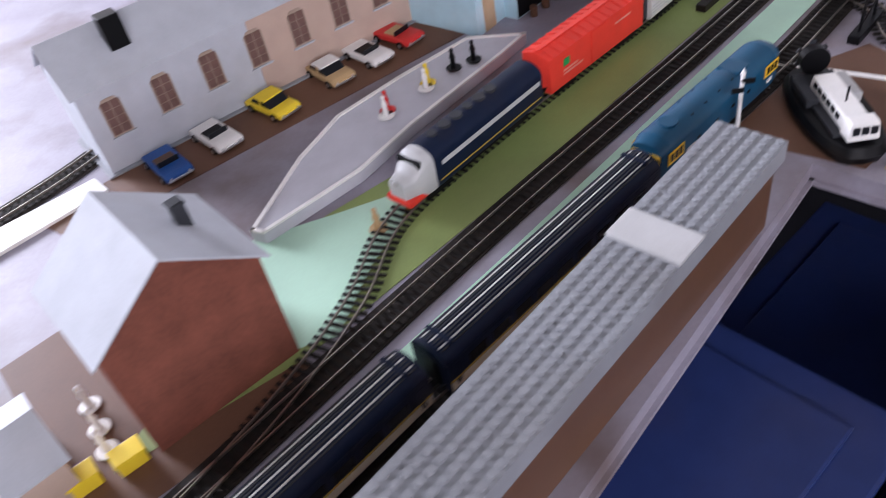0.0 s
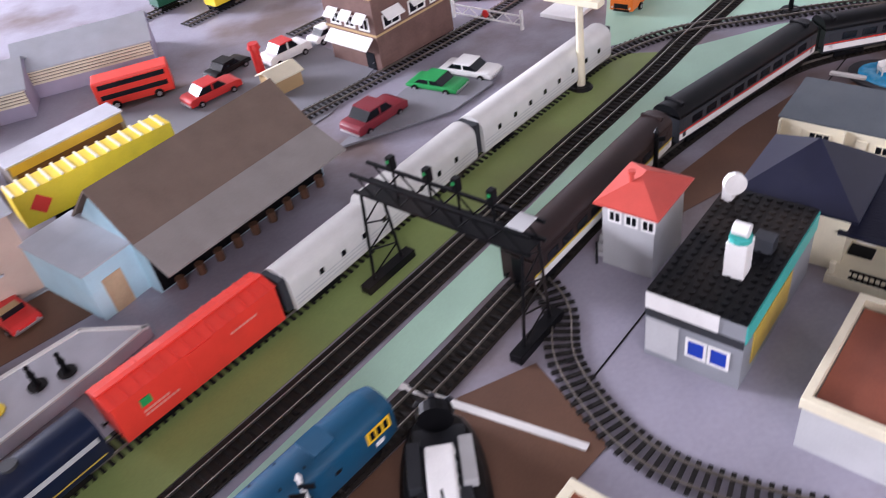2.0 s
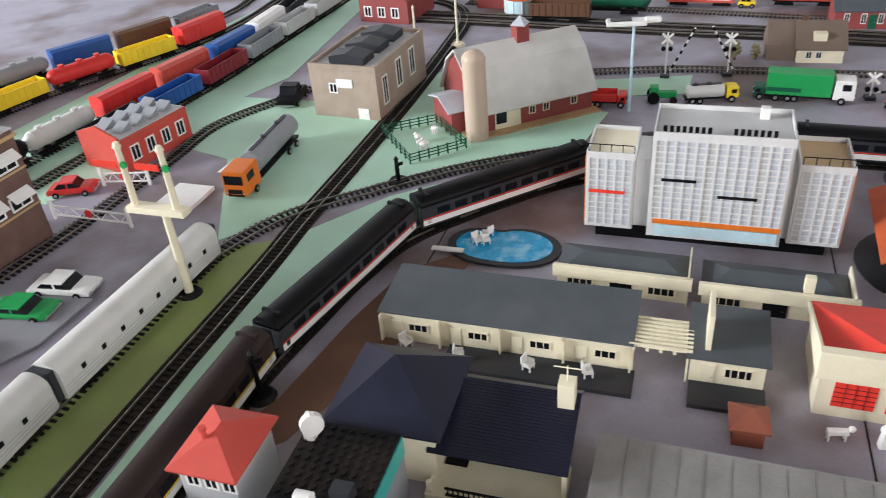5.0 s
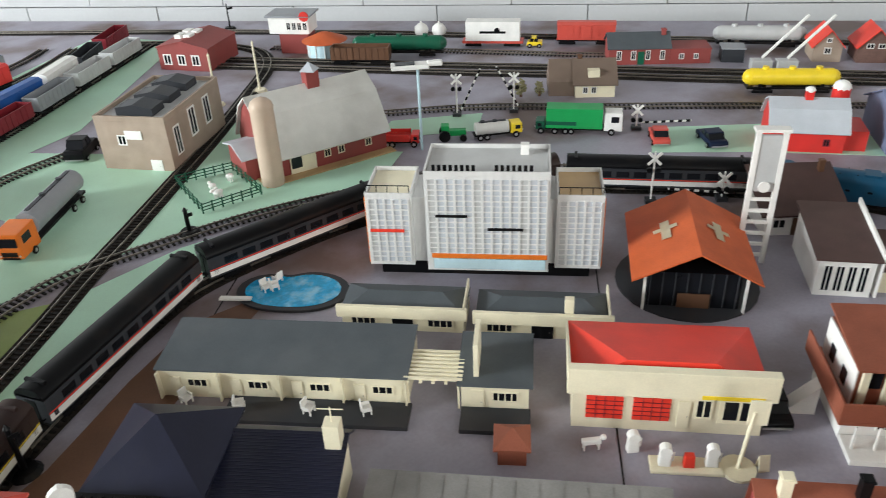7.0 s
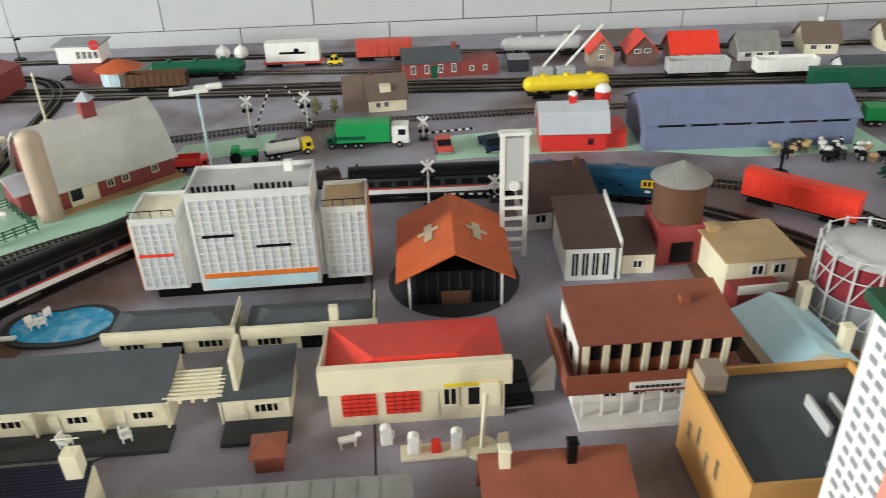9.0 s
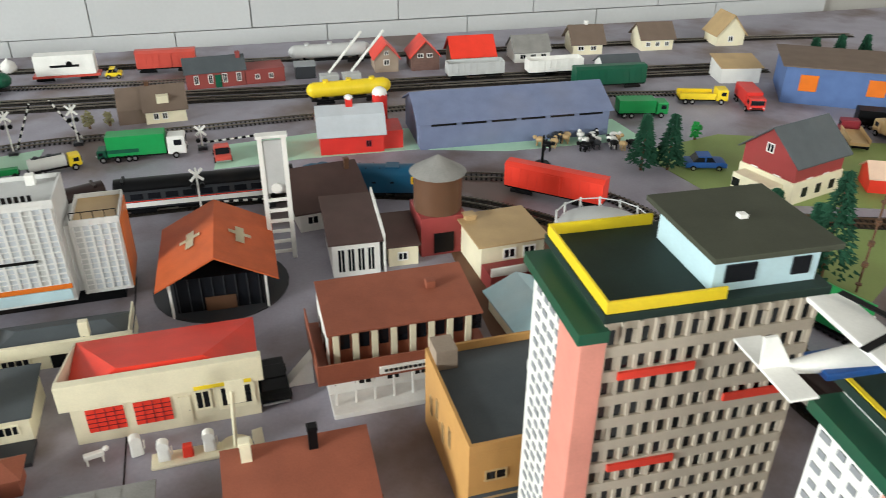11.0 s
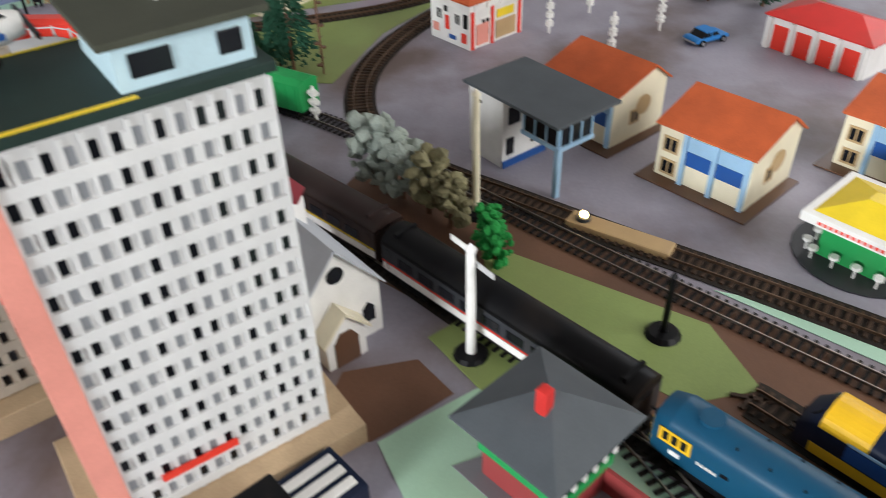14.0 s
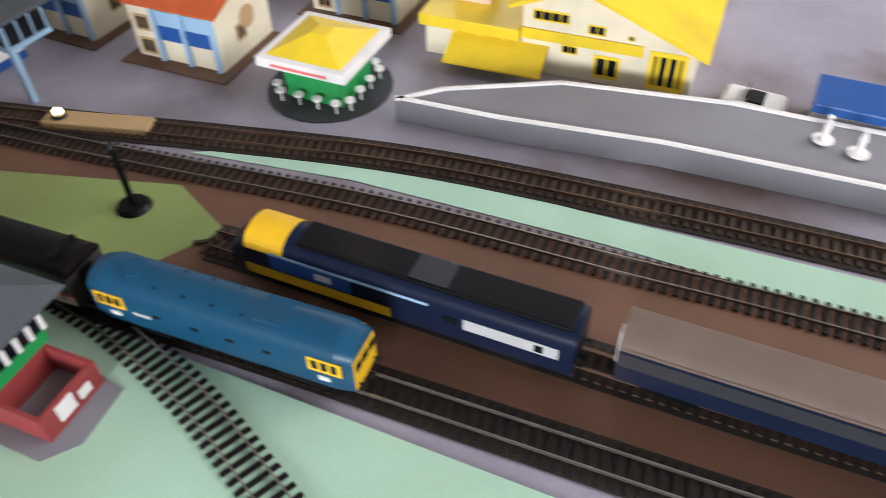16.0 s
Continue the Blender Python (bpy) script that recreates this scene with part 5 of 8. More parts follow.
for k in range(7):
    part("stair_step", box(BM(), -0.012, -0.001, 0.006 + 0.005 * k, 0.011 + 0.005 * k, 0.0, 0.005 + 0.006 * k), "light_grey", hut)
part("hut_lamp", cyl(BM(), (-0.004, -0.004, 0), (-0.004, -0.004, 0.025), 0.0012, 8), "black", hut)

shop = house("flat_roofed_shop", "white shop with framed salmon-brown plank roof", (0.342, 0.556), -42.5, 0.2, 0.062, 0.042, "flat", 0, "light_grey", "rust_roof", -0.004, wins=[("f", 0.135, 0.012, 0.02, 0.018)], doors=[("f", 0.11, 0.014, 0.03, "white")])
for a, b_, c, d in ((-0.003, 0.203, -0.003, 0.004), (-0.003, 0.203, 0.058, 0.065), (-0.003, 0.004, 0.004, 0.058), (0.196, 0.203, 0.004, 0.058)):
    part("roof_frame", rbox(BM(), a, b_, c, d, 0.0415, 0.047, 0.0006), "cream", shop, "cream roof edging")
for k in range(1, 9):
    part("plank_joint", box(BM(), 0.0218 * k, 0.0218 * k + 0.0009, 0.004, 0.058, 0.0443, 0.0449), "brown", shop)
plot = outline("shop_plot", [(0.315, 0.548), (0.35, 0.59), (0.52, 0.43), (0.485, 0.388)], 0.0005, 0.002, "tan", "sandy base in front of the shop")

# Terrace of card houses on the left.
terr = thing("card_terrace", "printed card terrace, grey-white and pink, with pale roof", "model building", -0.434, 0.686, 39.0)
for x0, x1, m, lab in ((0.0, 0.2, "paper_grey", "grey-white printed card wall"), (0.2, 0.42, "paper_pink", "pinkish printed card wall")):
    part("wall", prism(BM(), [(0, 0), (0.11, 0), (0.11, 0.1), (0.055, 0.138), (0, 0.1)], x0, x1 - 0.0004), m, terr, lab)
part("roof", roof_mesh("gable", 0.42, 0.11, 0.1005, 0.038, 0.005), "paper_grey", terr, "pale blue-grey card roof")
for k in range(7):
    w = part("window", prism(BM(), [(0, 0), (0.023, 0), (0.023, 0.038), (0.018, 0.044), (0.005, 0.044), (0, 0.038)], -0.0008, 0.0003, "y"), "tan_brick", terr, "printed arched window")
    w.location = (0.019 + 0.0575 * k, 0, 0.04)
    for i in range(2):
        for j in range(4):
            part("pane", box(BM(), 0.0015 + 0.0104 * i, 0.0111 + 0.0104 * i, -0.0012, -0.0006, 0.002 + 0.0098 * j, 0.0112 + 0.0098 * j), "brown_brick", w)
    part("sill", box(BM(), -0.002, 0.025, -0.003, -0.0009, -0.002, 0.0), "paper_grey", w)
for u in (0.06, 0.2, 0.345):
    part("chimney", rbox(BM(), u, u + 0.022, 0.02, 0.04, 0.112, 0.152, 0.001), "black", terr, "black chimney stack")
part("base_plate", box(BM(), -0.006, 0.426, -0.006, 0.106, 0.0008, 0.003), "grey", terr)

brick = house("brick_station_house", "red brick gabled house with pale grey card roof", (-0.278, 0.324), 42.5, 0.125, 0.1, 0.108, "gable_y", 0.044, "brick_wall", "paper_grey", 0.006, chim=[(0.1, 0.05, 0.01, 0.148, "dark_grey")])
house("low_grey_shed", "low shed with plain pale grey card roof", (-0.43, 0.19), 45, 0.15, 0.075, 0.045, "gable", 0.016, "paper_pink", "paper_grey", 0.005)
house("blue_card_hut", "pale blue card hut with grey lid roof", (-0.111, 0.948), -38, 0.108, 0.062, 0.058, "flat", 0, "paper_blue", "paper_grey", 0.002, doors=[("r", 0.014, 0.022, 0.042, "wood")])
shed = thing("goods_shed", "brown card goods shed with pale canopy and blue gable", "model building", 0.022, 0.911, 48.7)
part("wall", prism(BM(), [(0, 0), (0.12, 0), (0.12, 0.05), (0.055, 0.108), (0.0, 0.062)], 0.002, 0.238), "paper_blue", shed, "pale blue card wall")
part("upper_roof", prism(BM(), [(0.0, 0.064), (0.0, 0.067), (0.056, 0.113), (0.128, 0.053), (0.128, 0.05), (0.056, 0.11)], -0.003, 0.243), "shed_brown", shed, "dark brown card roof")
part("canopy", prism(BM(), [(-0.045, 0.044), (-0.045, 0.0465), (0.0, 0.0668), (0.0, 0.0635)], -0.003, 0.243), "shed_grey", shed, "grey-beige canopy")
# Black sheet on the front wall stands in for shade beneath the canopy.
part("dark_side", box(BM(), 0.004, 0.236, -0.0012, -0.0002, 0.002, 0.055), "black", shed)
for k in range(9):
    part("barrel", cyl(BM(), (0.02 + 0.025 * k, -0.012, 0.0), (0.02 + 0.025 * k, -0.012, 0.013), 0.005, 10), "brown", shed)

# Brown office block with awnings.
off = house("brown_office_block", "brown brick office block with white awnings and flat roof", (0.25, 1.34), 45, 0.155, 0.105, 0.158, "flat", 0, "brown_brick", "light_grey", 0.001)
for z in (0.052, 0.105):
    part("string_course", box(BM(), -0.001, 0.156, -0.001, 0.106, z, z + 0.003), "tan", off)
part("cornice", rbox(BM(), -0.003, 0.158, -0.003, 0.108, 0.148, 0.153, 0.0006), "tan", off)
for face, us in (("f", (0.016, 0.068, 0.112)), ("l", (0.012, 0.042, 0.072))):
    for z in (0.066, 0.118):
        for u in us:
            wide = 0.034 if face == "f" else 0.022
            add_window(off, face, 0.155, 0.105, u, z - 0.008, wide, 0.02)
            aw = part("awning", prism(BM(), [(0, 0.012), (-0.012, 0.002), (-0.012, 0.0005), (0, 0.0105)], 0, wide), "white", off, "white canvas awning")
            aw.matrix_basis = wall_frame(face, 0.155, 0.105) @ pose(u, -0.0012, z + 0.006)
part("door_awning", prism(BM(), [(0, 0.014), (-0.016, 0.002), (-0.016, 0), (0, 0.012)], 0, 0.09), "white", off).matrix_basis = wall_frame("l", 0.155, 0.105) @ pose(0.008, -0.0012, 0.036)
add_door(off, "l", 0.155, 0.105, 0.075, 0.018, 0.026, "pane")
part("roof_hatch", rbox(BM(), 0.03, 0.06, 0.03, 0.06, 0.1603, 0.174, 0.0008), "dark_grey", off, "dark roof hatch")
part("roof_parapet_box", rbox(BM(), 0.004, 0.03, 0.07, 0.1, 0.1603, 0.168, 0.0008), "tan", off)

house("red_engine_shed", "red brick engine shed with sawtooth roof lights", (0.474, 1.587), 37, 0.14, 0.09, 0.055, "flat", 0, "roof_red", "light_grey", -0.003, wins=row("f", 0.014, 4, 0.032, 0.014, 0.018, 0.026))
sh1 = bpy.data.objects["red_engine_shed"]
for i in range(4):
    for j in range(2):
        part("roof_light", prism(BM(), [(0, 0), (0.022, 0), (0.022, 0.012)], 0, 0.024, "y"), "grey", sh1).location = (0.016 + 0.029 * i, 0.014 + 0.036 * j, 0.0574)
part("gable_front", prism(BM(), [(0, 0), (0.09, 0), (0.09, 0.06), (0.045, 0.075), (0, 0.06)], -0.004, -0.0004), "roof_red", sh1)
house("red_shed", "red brick shed with white skylights", (1.04, 2.11), -50, 0.125, 0.13, 0.05, "gable_y", 0.014, "barn_red", "barn_red", 0.002, wins=row("f", 0.012, 3, 0.035, 0.012, 0.02, 0.024))
ob = bpy.data.objects["red_shed"]
for k in range(4):
    part("skylight", rbox(BM(), 0.03 + 0.022 * (k % 2), 0.046 + 0.022 * (k % 2), 0.03 + 0.035 * (k // 2), 0.055 + 0.035 * (k // 2), 0.062, 0.0705, 0.0006), "white", ob)
fac = house("tan_factory", "tan brick flat-roofed factory with grey roof lights", (0.793, 1.64), -46, 0.125, 0.2, 0.085, "flat", 0, "tan_brick", "light_grey", -0.004, wins=[("f", 0.035, 0.044, 0.016, 0.018), ("r", 0.02, 0.02, 0.02, 0.05), ("r", 0.075, 0.03, 0.024, 0.05), ("r", 0.13, 0.03, 0.024, 0.05)], doors=[("f", 0.085, 0.02, 0.02, "white")])
for a, b_, c, d in ((0, 0.125, 0, 0.004), (0, 0.125, 0.196, 0.2), (0, 0.004, 0.004, 0.196), (0.121, 0.125, 0.004, 0.196)):
    part("parapet", box(BM(), a, b_, c, d, 0.0852, 0.094), "tan_brick", fac)
for k in range(3):
    part("roof_light", prism(BM(), [(0.03, 0.0875), (0.03, 0.1), (0.062, 0.106), (0.095, 0.1), (0.095, 0.0875)], 0.02 + 0.06 * k, 0.06 + 0.06 * k, "y"), "dark_grey", fac, "dark ridge roof light")
part("poster", box(BM(), 0.05, 0.08, -0.0012, -0.0004, 0.055, 0.07), "white", fac, "white poster with dark shape")

barn = thing("gambrel_barn", "red-brown barn with pale grey gambrel roof and silo", "barn", 0.992, 1.41, -3)
part("wall", prism(BM(), [(0, 0), (0.14, 0), (0.14, 0.04), (0.105, 0.092), (0.07, 0.116), (0.035, 0.092), (0, 0.04)], 0.0, 0.205), "barn_red", barn)
part("roof", prism(BM(), [(-0.006, 0.032), (0.035, 0.093), (0.07, 0.117), (0.105, 0.093), (0.146, 0.032), (0.148, 0.034), (0.1065, 0.096), (0.07, 0.1205), (0.0335, 0.096), (-0.008, 0.034)], -0.006, 0.211), "silver", barn, "pale cream plank roof")
part("base_plate", box(BM(), -0.02, 0.212, -0.02, 0.135, 0.0008, 0.003), "tan", barn)
for u in (0.09, 0.115, 0.165):
    add_window(barn, "f", 0.205, 0.13, u, 0.016, 0.012, 0.014, "cream")
part("barn_door", rbox(BM(), 0.03, 0.075, -0.002, -0.0003, 0.003, 0.032, 0.0004), "cream", barn, "pale barn door")
part("door_gap", box(BM(), 0.032, 0.05, -0.0026, -0.0018, 0.012, 0.032), "pane", barn)
part("cupola", rbox(BM(), 0.1, 0.122, 0.059, 0.081, 0.112, 0.14, 0.0006), "barn_red", barn, "red roof cupola")
part("cupola_roof", cyl(BM(), (0.111, 0.07, 0.14), (0.111, 0.07, 0.154), 0.018, 4, 0.0), "paper_grey", barn)
part("silo", cyl(BM(), (-0.004, -0.008, 0.0), (-0.004, -0.008, 0.128), 0.018, 20), "pale_tan", barn, "tan cylindrical silo", smooth=True)
part("silo_dome", ball(BM(), (-0.004, -0.008, 0.128), 0.0188, 0.8), "pale_tan", barn, smooth=True)
part("lean_to", prism(BM(), [(0.02, 0), (0.1, 0), (0.1, 0.04), (0.06, 0.05), (0.02, 0.04)], -0.035, -0.0004), "barn_red", barn)
part("lean_to_roof", prism(BM(), [(0.014, 0.039), (0.06, 0.0515), (0.106, 0.039), (0.106, 0.041), (0.06, 0.0545), (0.014, 0.041)], -0.042, -0.0004), "paper_grey", barn)

# Far side of the layout.
cab = house("signal_cabin", "white signal cabin over a red brick base", (1.3, 2.03), -45, 0.07, 0.05, 0.045, "flat", 0, "barn_red", "white", 0.0)
part("upper_room", box(BM(), -0.02, 0.075, -0.006, 0.056, 0.0473, 0.085), "white", cab)
for k in range(4):
    add_window(cab, "f", 0.075, 0.05, 0.022 + 0.013 * k, 0.056, 0.011, 0.018).location.y = -0.006
part("roof", rbox(BM(), -0.026, 0.081, -0.012, 0.062, 0.0851, 0.089, 0.0006), "grey", cab)
part("disc_sign", cyl(BM(), (0.068, -0.008, 0.088), (0.068, -0.012, 0.088), 0.011, 16), "red", cab, "red round sign")
kio = thing("round_pavilion", "round glass pavilion with orange cone roof", "model building", 1.372, 1.945)
part("drum", cyl(BM(), (0, 0, 0), (0, 0, 0.036), 0.04, 24), "pale_blue", kio, "pale glazed drum", smooth=True)
for k in range(12):
    a = k * math.pi / 6
    part("mullion", cyl(BM(), (0.0405 * math.cos(a), 0.0405 * math.sin(a), 0), (0.0405 * math.cos(a), 0.0405 * math.sin(a), 0.036), 0.0012, 6), "white", kio)
part("roof", cyl(BM(), (0, 0, 0.036), (0, 0, 0.054), 0.052, 28, 0.008), "terracotta", kio, "orange shallow cone roof", smooth=True)
stn = house("red_station", "long red station building with dark grey roof", (1.79, 1.46), -39, 0.125, 0.07, 0.036, "gable", 0.022, "barn_red", "slate", 0.004, wins=row("f", 0.016, 4, 0.03, 0.01, 0.01, 0.02), doors=[("f", 0.06, 0.014, 0.028, "dark_green")], chim=[(0.115, 0.03, 0.009, 0.068, "barn_red")])
house("red_station_wing", "low red station wing with flat roof", (1.888, 1.381), -39, 0.085, 0.06, 0.03, "flat", 0, "barn_red", "barn_red", 0.001, wins=row("f", 0.02, 2, 0.03, 0.01, 0.01, 0.012))
house("black_goods_hut", "small dark grey flat hut", (1.975, 1.315), -45, 0.045, 0.04, 0.028, "flat", 0, "dark_grey", "grey", 0.002)
house("small_red_roof_house", "small tan house with red gable roof", (2.113, 1.195), -46, 0.055, 0.07, 0.034, "gable_y", 0.03, "tan_brick", "bright_red", 0.005, wins=[("f", 0.02, 0.016, 0.014, 0.014), ("f", 0.022, 0.04, 0.01, 0.01)], group="red-roofed houses")
house("small_red_roof_house", "brown house with red gable roof", (2.17, 1.132), -46, 0.066, 0.07, 0.034, "gable_y", 0.034, "brown_brick", "bright_red", 0.005, wins=[("f", 0.014, 0.03, 0.014, 0.01), ("f", 0.036, 0.03, 0.014, 0.01)], group="red-roofed houses")
house("wide_red_roof_house", "cream house with wide red roof", (2.24, 1.062), -46, 0.1, 0.075, 0.03, "gable", 0.035, "tan_brick", "bright_red", 0.006, wins=row("f", 0.016, 3, 0.028, 0.01, 0.014, 0.012), group="red-roofed houses")
house("grey_bungalow", "white bungalow with grey roof", (2.36, 0.96), -46, 0.088, 0.07, 0.026, "gable", 0.03, "white", "aged_grey", 0.004, wins=row("f", 0.012, 3, 0.026, 0.008, 0.016, 0.012))
house("chalet", "white chalet with brown gable roof", (2.5, 0.87), -50, 0.075, 0.075, 0.032, "gable", 0.032, "cream", "shed_brown", 0.008, wins=[("f", 0.012, 0.01, 0.016, 0.012), ("f", 0.044, 0.01, 0.016, 0.012)], chim=[(0.04, 0.04, 0.008, 0.075, "white")])
house("orange_gable_house", "white and orange house with grey roof", (2.34, 0.725), -48, 0.085, 0.065, 0.03, "gable", 0.02, "white", "slate", 0.004, wins=[("f", 0.04, 0.008, 0.012, 0.014)])
house("far_villa", "cream far villa with brown roof", (2.63, 0.74), -48, 0.085, 0.07, 0.032, "gable", 0.03, "cream", "shed_brown", 0.006, wins=row("f", 0.012, 3, 0.025, 0.01, 0.012, 0.012))
house("steep_villa", "pale yellow steep gabled villa", (2.78, 0.59), -48, 0.075, 0.07, 0.032, "gable_y", 0.045, "cream", "tan", 0.006, wins=[("f", 0.03, 0.01, 0.014, 0.016)])
house("cream_store", "cream store with tan flat roof", (2.47, 0.5), -55, 0.09, 0.07, 0.035, "shed", 0.01, "white", "tan", 0.004)
bh = house("brown_cottage", "cream cottage with dark brown steep roof", (1.603, 1.366), -39, 0.075, 0.085, 0.028, "gable", 0.034, "cream", "shed_brown", 0.005, wins=[("f", 0.014, 0.008, 0.01, 0.013), ("f", 0.03, 0.008, 0.01, 0.013)], chim=[(0.01, 0.045, 0.008, 0.072, "brown")])
part("dormer", rbox(BM(), 0.024, 0.046, 0.008, 0.026, 0.036, 0.05, 0.0006), "cream", bh, "cream dormer")
part("side_wing", prism(BM(), [(0.01, 0), (0.085, 0), (0.085, 0.028), (0.047, 0.062), (0.01, 0.028)], -0.05, -0.0005), "shed_brown", bh)
rb = thing("red_gambrel_barn", "small bright red barn with pale gambrel roof", "barn", 1.664, 0.985, -47)
part("wall", prism(BM(), [(0, 0), (0.085, 0), (0.085, 0.035), (0.065, 0.062), (0.0425, 0.074), (0.02, 0.062), (0, 0.035)], 0, 0.112), "red", rb)
part("roof", prism(BM(), [(-0.004, 0.033), (0.02, 0.063), (0.0425, 0.075), (0.065, 0.063), (0.089, 0.033), (0.0905, 0.0345), (0.066, 0.0655), (0.0425, 0.0778), (0.019, 0.0655), (-0.0055, 0.0345)], -0.005, 0.117), "paper_grey", rb, "pale green-grey roof")
part("lean_to", box(BM(), 0.1125, 0.148, 0.012, 0.075, 0, 0.034), "red", rb)
part("cupola", rbox(BM(), 0.05, 0.062, 0.036, 0.048, 0.074, 0.09, 0.0005), "red", rb)
part("cupola_cap", ball(BM(), (0.056, 0.042, 0.09), 0.008, 0.7), "white", rb)
part("silo", cyl(BM(), (0.118, 0.1, 0), (0.118, 0.1, 0.075), 0.014, 18), "red", rb, "red silo", smooth=True)
part("silo_dome", ball(BM(), (0.118, 0.1, 0.0752), 0.0145, 0.9), "white", rb, smooth=True)
add_window(rb, "f", 0.112, 0.085, 0.08, 0.012, 0.01, 0.012, "maroon")
bw = house("blue_warehouse", "long slate-blue card warehouse with slit windows", (1.78, 0.852), -45, 0.36, 0.14, 0.052, "gable", 0.032, "warehouse", "warehouse", 0.006)
for k in range(6):
    part("slit", box(BM(), 0.02 + 0.056 * k, 0.066 + 0.056 * k, -0.0012, 0.0002, 0.0435, 0.0475), "black", bw, "dark ventilation slit")
wt = thing("water_tower", "brown cylindrical water tower on a red brick base", "water tower", 1.508, 0.645, -42)
part("brick_base", rbox(BM(), -0.032, 0.032, -0.032, 0.032, 0, 0.058, 0.0006), "brick_red", wt)
part("tank", cyl(BM(), (0, 0, 0.058), (0, 0, 0.112), 0.033, 24), "brown", wt, "brown tank", smooth=True)
part("cone_roof", cyl(BM(), (0, 0, 0.112), (0, 0, 0.136), 0.039, 20, 0.0), "aged_grey", wt, "grey cone roof")
part("arch", rbox(BM(), -0.014, 0.014, -0.0335, -0.0318, 0.004, 0.034, 0.0006), "black", wt)
cr = house("flat_roof_villa", "cream two-level villa with flat beige roof", (1.455, 0.545), -40, 0.088, 0.085, 0.05, "flat", 0, "cream", "tan", 0.006, wins=[("f", 0.058, 0.026, 0.018, 0.016), ("f", 0.03, 0.026, 0.018, 0.016)], chim=[(0.01, 0.075, 0.014, 0.06, "tan")])
part("terrace", rbox(BM(), 0.0, 0.06, -0.035, -0.0005, 0, 0.024, 0.0006), "brick_red", cr, "red brick terrace")
part("balcony", rbox(BM(), 0.0, 0.06, -0.036, -0.033, 0.0242, 0.036, 0.0005), "white", cr)
gs = thing("gasholder", "grey lattice gasholder with dark red band", "gasholder", 1.5, 0.405)
part("drum", cyl(BM(), (0, 0, 0.0), (0, 0, 0.055), 0.052, 28), "grey", gs, smooth=True)
part("red_band", cyl(BM(), (0, 0, 0.0552), (0, 0, 0.1), 0.0525, 28), "maroon", gs, "dark red upper drum", smooth=True)
part("dome", cyl(BM(), (0, 0, 0.1002), (0, 0, 0.112), 0.054, 28, 0.02), "light_grey", gs, "pale grey dome", smooth=True)
for k in range(14):
    a, b_ = k * math.pi / 7, (k + 1) * math.pi / 7
    fr = BM()
    cyl(fr, (0.057 * math.cos(a), 0.057 * math.sin(a), 0), (0.057 * math.cos(a), 0.057 * math.sin(a), 0.112), 0.0014, 6)
    for z in (0.028, 0.056, 0.084, 0.11):
        cyl(fr, (0.057 * math.cos(a), 0.057 * math.sin(a), z), (0.057 * math.cos(b_), 0.057 * math.sin(b_), z), 0.0009, 5)
    for z in (0.0, 0.056):
        cyl(fr, (0.057 * math.cos(a), 0.057 * math.sin(a), z), (0.057 * math.cos(b_), 0.057 * math.sin(b_), z + 0.05), 0.0007, 5)
    part("lattice", fr, "light_grey", gs)
pl = house("pale_blue_roof_house", "cottage with pale blue card roof and chimneys", (1.338, 0.424), -38, 0.075, 0.1, 0.026, "gable_y", 0.016, "cream", "paper_blue", 0.006, chim=[(0.07, 0.09, 0.011, 0.062, "cream"), (0.07, 0.01, 0.011, 0.062, "cream")])
fl = house("ochre_flat_building", "ochre walled building with dark grey sunken flat roof", (1.099, 0.358), -42, 0.15, 0.137, 0.082, "flat", 0, "wood", "slate", -0.004, wins=[("f", 0.014, 0.05, 0.02, 0.012), ("f", 0.012, 0.012, 0.04, 0.02)] + [("l", 0.02 + 0.02 * k, 0.03 + 0.012 * (k % 2), 0.007, 0.022) for k in range(4)], frame_mat="tan")
M["ochre"] = plastic("ochre_card", (0.56, 0.3, 0.1), 0.6)
for c in fl.children:
    if c.name.split(".")[0] == "wall":
        c.data.materials[0] = M["ochre"]
for a, b_, c, d in ((0, 0.15, 0, 0.003), (0, 0.15, 0.134, 0.137), (0, 0.003, 0.003, 0.134), (0.147, 0.15, 0.003, 0.134)):
    part("parapet", box(BM(), a, b_, c, d, 0.0822, 0.092), "ochre", fl)
part("roof_tower", rbox(BM(), 0.003, 0.024, 0.109, 0.134, 0.0845, 0.106, 0.0006), "tan_brick", fl, "brown box on the roof corner")
part("grey_lower", box(BM(), 0.0, 0.15, -0.0008, -0.0001, 0.002, 0.036), "slate", fl)
part("roof_pipe", cyl(cyl(BM(), (0.07, 0.02, 0.086), (0.11, 0.03, 0.086), 0.0025, 8), (0.11, 0.03, 0.086), (0.11, 0.03, 0.1), 0.0025, 8), "chrome", fl, "bent silver pipe")
for k in range(3):
    part("roof_frame", box(BM(), 0.085 + 0.02 * k, 0.088 + 0.02 * k, 0.05, 0.09, 0.0846, 0.096), "light_grey", fl)
rr = house("red_roof_house", "house with plain rust-red roof and pale chimneys", (0.96, 0.492), -42.5, 0.12, 0.085, 0.032, "gable", 0.024, "brick_red", "rust_roof", 0.004, at=0.95, chim=[(0.018, 0.07, 0.009, 0.075, "cream"), (0.075, 0.07, 0.008, 0.078, "black")])


# The two tower blocks.
def tower(label, A, yaw, L, D, H, wall, pent):
    t = thing("tower_block", label, "tower block", A[0], A[1], yaw, group="tower blocks")
    part("base", rbox(BM(), -0.03, L + 0.02, -0.02, D + 0.012, 0.0, 0.02, 0.001), "wood", t, "bare wood plinth")
    part("core", box(BM(), 0.0, L, 0.0, D, 0.02, H), wall, t)
